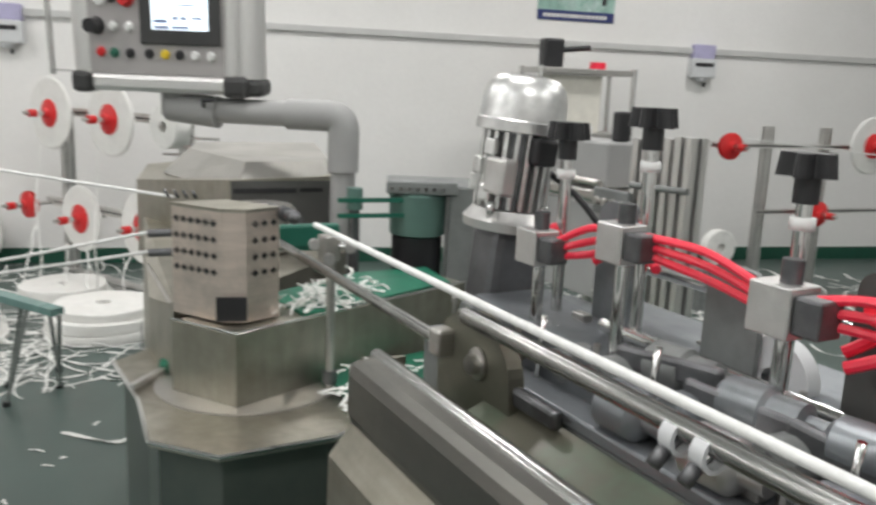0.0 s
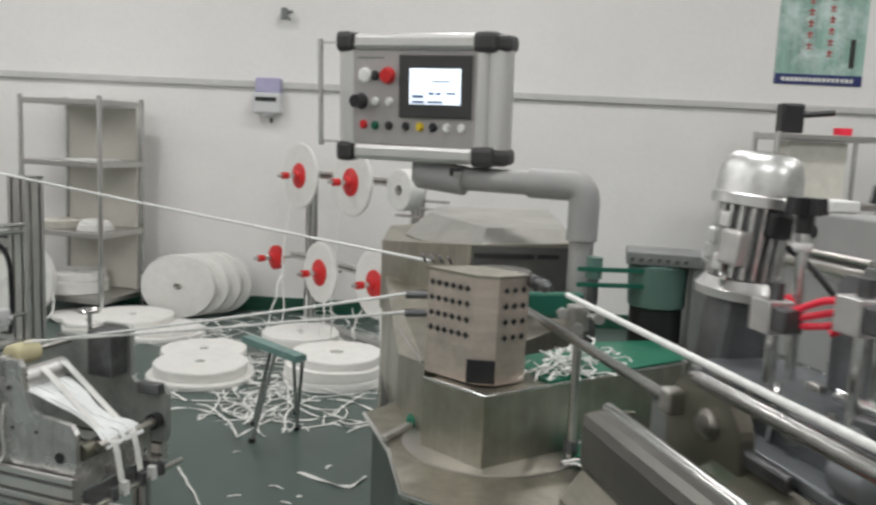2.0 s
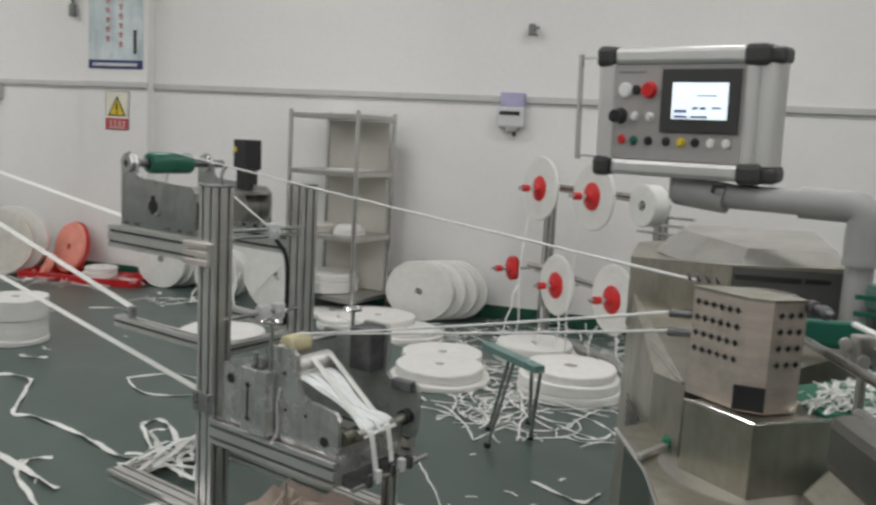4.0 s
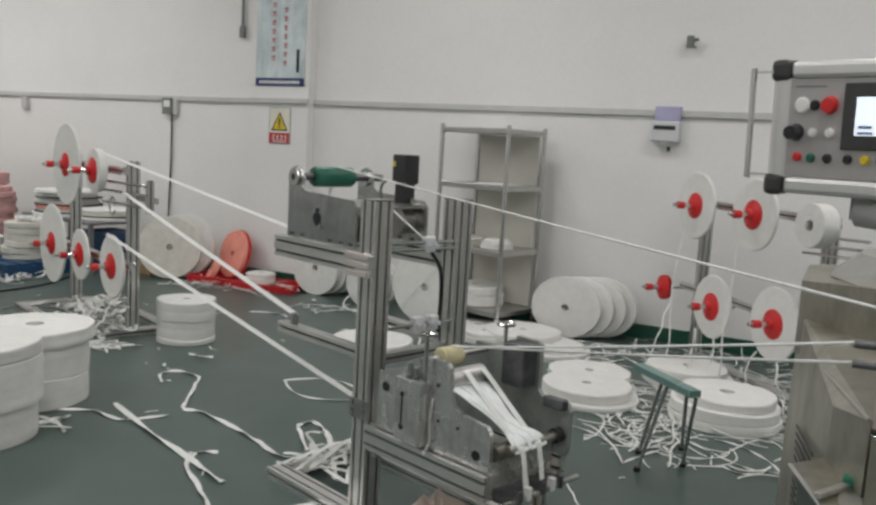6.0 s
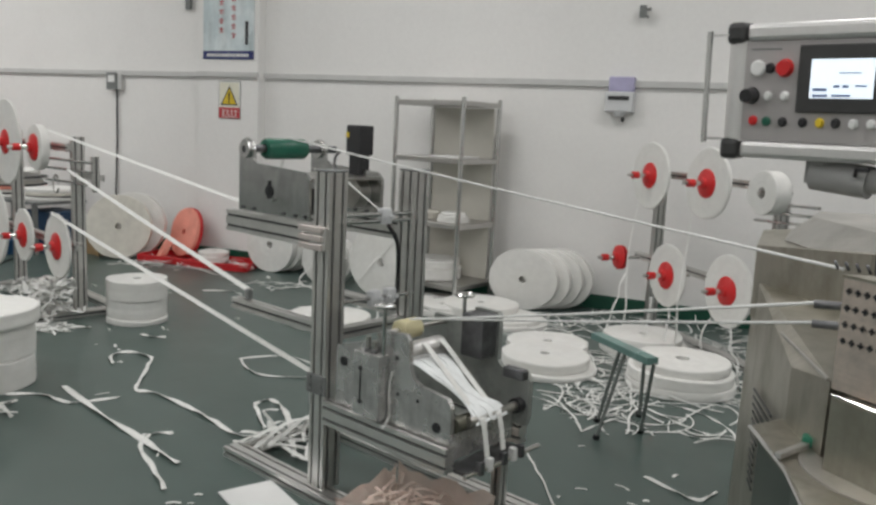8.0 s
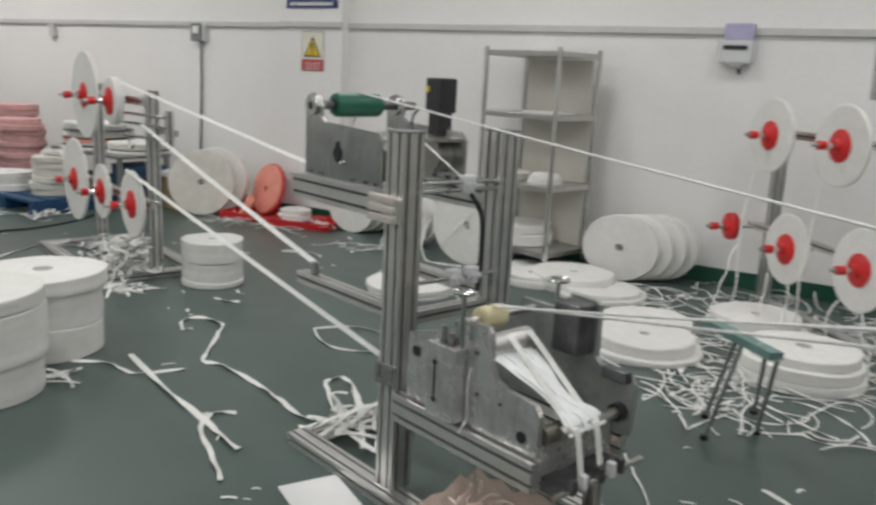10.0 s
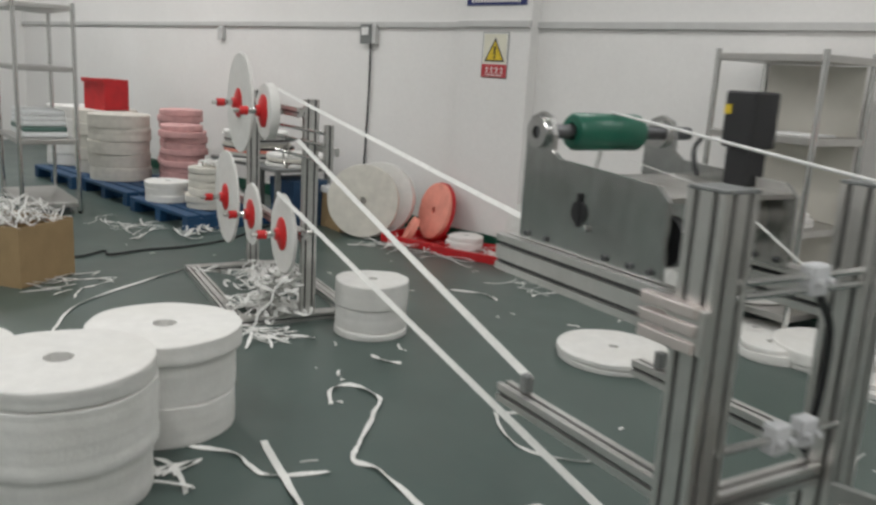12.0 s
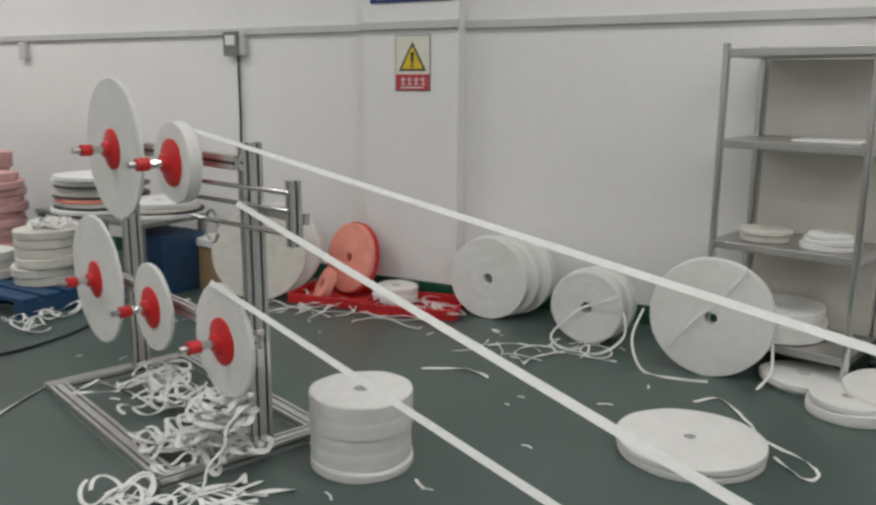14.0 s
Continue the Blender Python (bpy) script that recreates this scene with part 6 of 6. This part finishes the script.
for x in (-0.57, 0.57):
    for y in (-0.25, 0.25):
        part("leg", bx(x - 0.02, x + 0.02, y - 0.02, y + 0.02, 0, 0.47), M["castgrey"], tb)
coil_stack("tape_coil_stack", -6.86, 5.66, 0.501, [(0.27, 0.03), (0.28, 0.012), (0.27, 0.03), (0.26, 0.03)], ["coil", "blackmetal", "cream", "coil"], "low pile of flat tape coils on a table", seed=195, hole=0.03, loose=0.03)
coil_stack("tape_coil_stack", -7.45, 5.62, 0.501, [(0.31, 0.03), (0.33, 0.012), (0.30, 0.03), (0.32, 0.03), (0.33, 0.012), (0.31, 0.03), (0.30, 0.03), (0.325, 0.012), (0.30, 0.035), (0.29, 0.03)], ["coil", "blackmetal", "coil", "coral", "blackmetal", "cream", "coil", "blackmetal", "coil", "coil"], "stack of flat tape coils with dark layers on a table", seed=190, hole=0.03, loose=0.03)
b = thing("blue_bin", "dark blue plastic bin under a table", "bin", pose(-6.80, 5.60, 0, 0, 0, -6))
part("shell", prism(B(), [(-0.18, -0.15), (0.18, -0.15), (0.18, 0.15), (-0.18, 0.15)], 0.0, 0.40, [(-0.2, -0.17), (0.2, -0.17), (0.2, 0.17), (-0.2, 0.17)]), M["bluebin"], b)
c = thing("carton", "brown carton with a white lid beside the table", "carton", pose(-6.42, 5.80, 0, 0, 0, -12))
part("body", bx(-0.19, 0.19, -0.13, 0.13, 0.0, 0.30, bev=0.004), M["cardboard"], c)
part("lid", bx(-0.21, 0.21, -0.15, 0.15, 0.30, 0.36, bev=0.012), M["white"], c, "white lid")
c = thing("carton", "brown carton overflowing with white tape scraps", "carton", pose(-6.32, 3.02, 0, 0, 0, 25))
for q in ((-0.28, 0.28, -0.22, -0.214), (-0.28, 0.28, 0.214, 0.22), (-0.28, -0.274, -0.214, 0.214), (0.274, 0.28, -0.214, 0.214)):
    part("side", bx(*q, 0, 0.36), M["cardboard"], c)
part("bottom", bx(-0.274, 0.274, -0.214, 0.214, 0, 0.006), M["cardboard"], c)


def tangle(parent, name, centre, spread, count, seed, width=0.009, length=0.42, lift=0.05, label="tangled white paper tape", at=None, curl=9.0):
    """Loose curls and loops of paper tape."""
    rnd = random.Random(seed)
    bm = B()
    cx, cy, cz = centre
    for _ in range(count):
        p = Vector((cx + rnd.gauss(0, spread[0]), cy + rnd.gauss(0, spread[1]), cz))
        h = rnd.uniform(0, 6.28)
        L = length * rnd.uniform(0.35, 1.5)
        n = max(6, int(L / 0.035))
        k = rnd.choice((-1, 1)) * rnd.uniform(1.0, curl) if rnd.random() < 0.7 else rnd.uniform(-1, 1)
        ph, top = rnd.uniform(0, 6.28), lift * rnd.uniform(0.1, 1.0)
        pts = []
        for i in range(n + 1):
            pts.append(Vector((p.x, p.y, cz + 0.002 + top * (0.5 + 0.5 * math.sin(ph + i * 0.45)))))
            k += rnd.uniform(-1.6, 1.6)
            h += k * L / n
            p = p + Vector((math.cos(h), math.sin(h), 0)) * (L / n)
            # curls stay within the heap
            if abs(p.x - cx) > 2.3 * spread[0] + 0.03 or abs(p.y - cy) > 2.3 * spread[1] + 0.03:
                h = math.atan2(cy - p.y, cx - p.x) + rnd.uniform(-0.5, 0.5)
        ribbon(bm, smooth_line(pts, 2), width * rnd.uniform(0.7, 1.25), twist=rnd.choice((0, 0, 0.5)))
    if at is not None:
        bmesh.ops.transform(bm, matrix=at, verts=bm.verts)
    if parent is None:
        return single(name, bm, M["tape"], label, "paper scraps", kind="stuff")
    return tagged(part(name, bm, M["tape"], parent, label), kind="stuff")


tangle(c, "scrap", (0, 0, 0.34), (0.10, 0.08), 60, 5, lift=0.16, length=0.5)
tangle(None, "tape_scraps", (-0.85, 4.75, 0), (0.38, 0.38), 95, 51, lift=0.035, label="tangled white tape scraps on the floor by the stool")
tangle(None, "tape_scraps", (-1.15, 4.3, 0), (0.34, 0.28), 46, 52, lift=0.03, label="loose white tape scraps on the floor by the stool")
tangle(None, "tape_scraps", (-0.62, 4.05, 0), (0.22, 0.20), 20, 63, lift=0.02, label="loose white tape scraps on the floor by the stool")
tangle(None, "tape_scraps", (-0.9, 5.6, 0), (0.45, 0.3), 70, 53, lift=0.06, label="tangled white tape scraps under the reel rack")
tangle(None, "tape_scraps", (-1.75, 5.55, 0), (0.35, 0.25), 38, 54, lift=0.04, label="loose white tape scraps by the wall")


def loop_heap(name, at, centre, spread, count, radius, width, lift, seed, label):
    """Lazy flat loops of tape, one over another."""
    rnd = random.Random(seed)
    bm = B()
    for i in range(count):
        cx, cy = centre[0] + rnd.gauss(0, spread[0]), centre[1] + rnd.gauss(0, spread[1])
        r0, squash, tilt = rnd.uniform(*radius), rnd.uniform(0.35, 0.8), rnd.uniform(0, 6.28)
        base, way = lift * i / count, rnd.choice((-1, 1))
        turns, ph = rnd.uniform(0.6, 1.9), rnd.uniform(0, 6.28)
        n = int(14 * turns) + 6
        pts = []
        for k in range(n + 1):
            w = ph + way * turns * 2 * math.pi * k / n
            r = r0 * (1 + 0.35 * math.sin(1.3 * w + seed) + 0.25 * k / n)
            u, v = r * math.cos(w), r * squash * math.sin(w)
            pts.append(Vector((cx + u * math.cos(tilt) - v * math.sin(tilt), cy + u * math.sin(tilt) + v * math.cos(tilt), centre[2] + 0.008 + base + 0.018 * (1 + math.sin(2.1 * w + ph)))))
        ribbon(bm, smooth_line(pts, 2), width * rnd.uniform(0.8, 1.2), twist=rnd.choice((0, 0.3, 0.6)))
    bmesh.ops.transform(bm, matrix=at, verts=bm.verts)
    return single(name, bm, M["tape"], label, "paper scraps", kind="stuff")


loop_heap("tape_loops", LR, (-0.80, -0.02, 0.0), (0.15, 0.09), 26, (0.05, 0.13), 0.014, 0.06, 55, "heap of lazy white tape loops inside the rack base")
loop_heap("tape_loops", LR, (-0.24, -0.14, 0.0), (0.10, 0.11), 16, (0.05, 0.11), 0.018, 0.05, 64, "white tape loops inside the rack base")
loop_heap("tape_clump", LR, (0.0, -0.16, 0.155), (0.025, 0.02), 26, (0.05, 0.085), 0.022, 0.10, 65, "clump of white tape gathered under a reel")
loop_heap("tape_clump", LR, (-0.06, -0.20, 0.0), (0.05, 0.05), 13, (0.04, 0.09), 0.024, 0.13, 70, "heap of white tape loops below a reel")
loop_heap("tape_loops", pose(-7.22, 4.98, 0.478), (0.0, 0.0, 0.0), (0.06, 0.06), 9, (0.06, 0.13), 0.014, 0.02, 72, "loose tape loops on top of cream coils")
loop_heap("tape_loops", pose(-6.95, 4.60, 0), (0.0, 0.0, 0.0), (0.15, 0.10), 8, (0.05, 0.12), 0.014, 0.02, 73, "loose tape loops on the floor by a pallet")
loop_heap("tape_loops", LR, (0.12, -0.58, 0.0), (0.09, 0.05), 6, (0.04, 0.09), 0.016, 0.02, 71, "white tape loops on the floor beside the rack base")
tangle(None, "tape_scraps", (-4.42, 3.50, 0), (0.06, 0.07), 16, 56, lift=0.045, width=0.015, length=0.25, label="heap of white tape scraps beside the rack base")
tangle(None, "tape_scraps", (-2.05, 2.78, 0.02), (0.06, 0.05), 12, 57, lift=0.13, width=0.022, length=0.45, label="heap of white tape in the station base")
tangle(None, "tape_scraps", (-5.95, 3.2, 0), (0.12, 0.10), 14, 58, lift=0.03, label="loose white tape scraps by a carton")
tangle(None, "tape_scraps", (-7.2, 4.35, 0), (0.2, 0.1), 12, 59, lift=0.05, label="loose white tape scraps by a pallet")
tangle(None, "tape_scraps", (-5.6, 5.65, 0), (0.30, 0.10), 26, 60, lift=0.05, label="loose tape scraps by the red tray")
tangle(None, "tape_scraps", (-4.05, 5.55, 0), (0.22, 0.08), 14, 61, lift=0.04, label="loose tape scraps by the wall coils")
tangle(None, "tape_scraps", (1.6, 4.6, 0), (0.7, 0.5), 80, 62, lift=0.06, label="loose tape scraps behind the cutting machine")
tangle(None, "tape_scraps", (3.3, 5.0, 0), (0.7, 0.4), 110, 67, lift=0.07, width=0.014, label="loose tape scraps on the floor behind the cutting machine")
tangle(None, "tape_scraps", (-5.0, 5.98, 0.015), (0.14, 0.07), 22, 68, lift=0.05, length=0.3, label="pale tape scraps in a red tray")
tangle(None, "tape_scraps", (-3.45, 2.42, 0), (0.05, 0.05), 7, 69, lift=0.03, length=0.35, width=0.014, label="loose tape ends beside a coil stack")
# short snippets scattered over the floor
bm = B()
rnd = random.Random(91)
for (sx, sy, rx, ry, cnt) in ((-3.9, 3.3, 0.35, 0.5, 16), (-1.1, 3.6, 0.5, 0.6, 22), (-4.6, 5.2, 1.0, 0.3, 16), (-1.9, 2.1, 0.3, 0.25, 12), (-6.2, 4.6, 0.5, 0.4, 8), (-0.85, 2.6, 0.25, 0.4, 12)):
    for _ in range(cnt):
        p = Vector((sx + rnd.gauss(0, rx), sy + rnd.gauss(0, ry), 0.0015))
        h = rnd.uniform(0, 6.28)
        d = Vector((math.cos(h), math.sin(h), 0)) * rnd.uniform(0.005, 0.035)
        ribbon(bm, [p, p + d + Vector((0, 0, 0.003)), p + 2 * d + Vector((-d.y, d.x, 0)) * rnd.uniform(-0.6, 0.6)], rnd.uniform(0.006, 0.014))
single("paper_snippets", bm, M["tape"], "small white paper snippets scattered on the floor", "paper scraps", kind="stuff")


# strands hanging from the reels to the floor
for pts in ([(-3.02, 5.588, 0.56), (-3.12, 5.586, 0.42), (-3.26, 5.586, 0.27), (-3.36, 5.586, 0.14)],
            [(-3.68, 5.76, 0.30), (-3.80, 5.786, 0.24), (-3.90, 5.786, 0.19), (-4.03, 5.74, 0.05), (-3.95, 5.66, 0.008), (-3.74, 5.64, 0.008), (-3.62, 5.70, 0.10), (-3.64, 5.76, 0.22)],
            [(-3.50, 5.60, 0.30), (-3.54, 5.56, 0.14), (-3.46, 5.50, 0.008), (-3.28, 5.47, 0.008), (-3.15, 5.50, 0.008)],
            [(-2.89, 5.62, 0.22), (-2.88, 5.58, 0.08), (-2.93, 5.50, 0.008)]):
    t = thing("loose_tape", "loose white tape hanging over an upright coil", "tape")
    part("strand", ribbon(B(), smooth_line(pts, 6), 0.013, up=(0.1, -1, 0.3), twist=0.25), M["tape"], t)
rnd = random.Random(33)
for hx, hy, hz, fx, fy in ((-1.02, 5.26, 0.36, -1.05, 5.16), (-0.90, 5.22, 0.32, -0.86, 5.08), (-0.62, 5.0, 0.33, -0.70, 4.85), (-0.50, 4.92, 0.31, -0.42, 4.80), (-1.30, 5.80, 0.40, -1.38, 5.62), (-1.22, 5.62, 0.92, -1.25, 5.5), (-0.80, 5.10, 0.93, -0.84, 5.02), (-4.40, 3.66, 0.30, -4.47, 3.42)):
    t = thing("hanging_tape", "loose white tape hanging from a reel down to the floor", "tape", group="hanging tapes")
    pts = [Vector((hx, hy, hz)).lerp(Vector((fx, fy, 0.006)), k / 5) + Vector((rnd.uniform(-0.02, 0.02), rnd.uniform(-0.02, 0.02), 0)) * (0 < k < 5) for k in range(6)]
    d = Vector((rnd.uniform(-0.1, 0.1), -0.12, 0.0))
    pts += [pts[-1] + d * 0.6, pts[-1] + d + Vector((0.05, 0, 0))]
    part("strand", ribbon(B(), smooth_line(pts, 4), 0.010, up=(0.2, -1, 0.2), twist=0.4), M["tape"], t)


def floor_tape(pts, w, label="loose white tape lying on the floor"):
    t = thing("loose_tape", label, "tape")
    # a crinkled strand, half turned on edge here and there
    rnd = random.Random(int(1000 * pts[0][0] * pts[0][1]))
    line = [p + Vector((rnd.uniform(-1, 1), rnd.uniform(-1, 1), 0)) * 0.004 for p in smooth_line([(x, y, 0.0025 + 0.28 * w) for x, y in pts], 6)]
    part("strand", ribbon(B(), line, w, twist=0.62), M["tape"], t)


floor_tape([(-3.427, 2.809), (-3.0, 2.64), (-2.6, 2.5), (-2.322, 2.397)], 0.026)
floor_tape([(-3.53, 3.22), (-3.66, 3.33), (-3.62, 3.43), (-3.45, 3.42), (-3.34, 3.28), (-3.18, 3.06), (-3.10, 2.96), (-2.99, 2.98), (-2.72, 2.91), (-2.52, 2.84), (-2.32, 2.76), (-2.18, 2.81)], 0.020)
floor_tape([(-3.57, 2.59), (-3.42, 2.68), (-3.25, 2.66), (-3.17, 2.72), (-3.09, 2.85)], 0.016)
floor_tape([(-2.65, 2.56), (-2.55, 2.43), (-2.40, 2.34), (-2.2, 2.2)], 0.020)
floor_tape([(-2.59, 2.5), (-2.63, 2.58), (-2.56, 2.63)], 0.016)
floor_tape([(-2.26, 2.88), (-2.42, 3.04), (-2.49, 3.12), (-2.47, 3.2), (-2.38, 3.16), (-2.26, 3.05), (-2.17, 2.97)], 0.018)
floor_tape([(-3.03, 3.68), (-2.86, 3.54), (-2.69, 3.51), (-2.52, 3.62), (-2.6, 3.8), (-2.85, 3.86), (-3.03, 3.68)], 0.012)
floor_tape([(-0.65, 3.26), (-0.5, 3.17), (-0.42, 3.15), (-0.37, 3.26)], 0.014)
floor_tape([(-1.15, 3.25), (-1.0, 3.0), (-0.84, 2.71)], 0.008)
floor_tape([(-3.16, 5.21), (-3.06, 5.31), (-2.92, 5.1), (-2.83, 4.93), (-2.68, 4.82), (-2.62, 4.72), (-2.66, 4.65), (-2.78, 4.79)], 0.012)
floor_tape([(-5.1, 2.75), (-5.46, 3.031), (-5.7, 3.5), (-5.878, 4.037), (-5.6, 4.1), (-5.2, 4.0)], 0.014)
floor_tape([(-3.86, 3.76), (-3.78, 3.75), (-3.69, 3.79)], 0.016)
floor_tape([(-3.8, 3.49), (-3.76, 3.46)], 0.018)
floor_tape([(-4.45, 5.0), (-4.25, 5.1), (-4.1, 5.05)], 0.014)
cb = thing("floor_cable", "black cable lying across the floor", "cable")
part("cable", sweep(B(), smooth_line([(-6.9, 3.2, 0.008), (-6.56, 3.49, 0.008), (-6.62, 3.75, 0.008), (-6.48, 3.72, 0.012), (-6.5, 4.0, 0.008), (-6.44, 4.3, 0.008), (-6.5, 4.7, 0.008), (-6.75, 5.2, 0.008), (-6.8, 5.4, 0.008)]), 0.008), M["cable"], cb)


# ---- what moves ----
def motions():
    # the carriage runs to and fro along the cord
    seen = [(0.0, 0.0), (0.5, -0.114), (1.0, -0.252), (1.5, -0.231), (2.0, -0.094), (2.5, -0.023), (3.0, -0.146), (3.5, -0.272), (4.0, -0.238)]
    t = 4.4
    while t < 14.0:
        seen.append((round(t, 2), -0.14 + 0.128 * math.cos(2 * math.pi * (t - 2.36) / 2.47)))
        t += 0.4
    seen.append((14.0, -0.14 + 0.128 * math.cos(2 * math.pi * (14.0 - 2.36) / 2.47)))
    walk(ca, [(t, MF @ pose(s, 0, 0)) for t, s in seen])


motions()
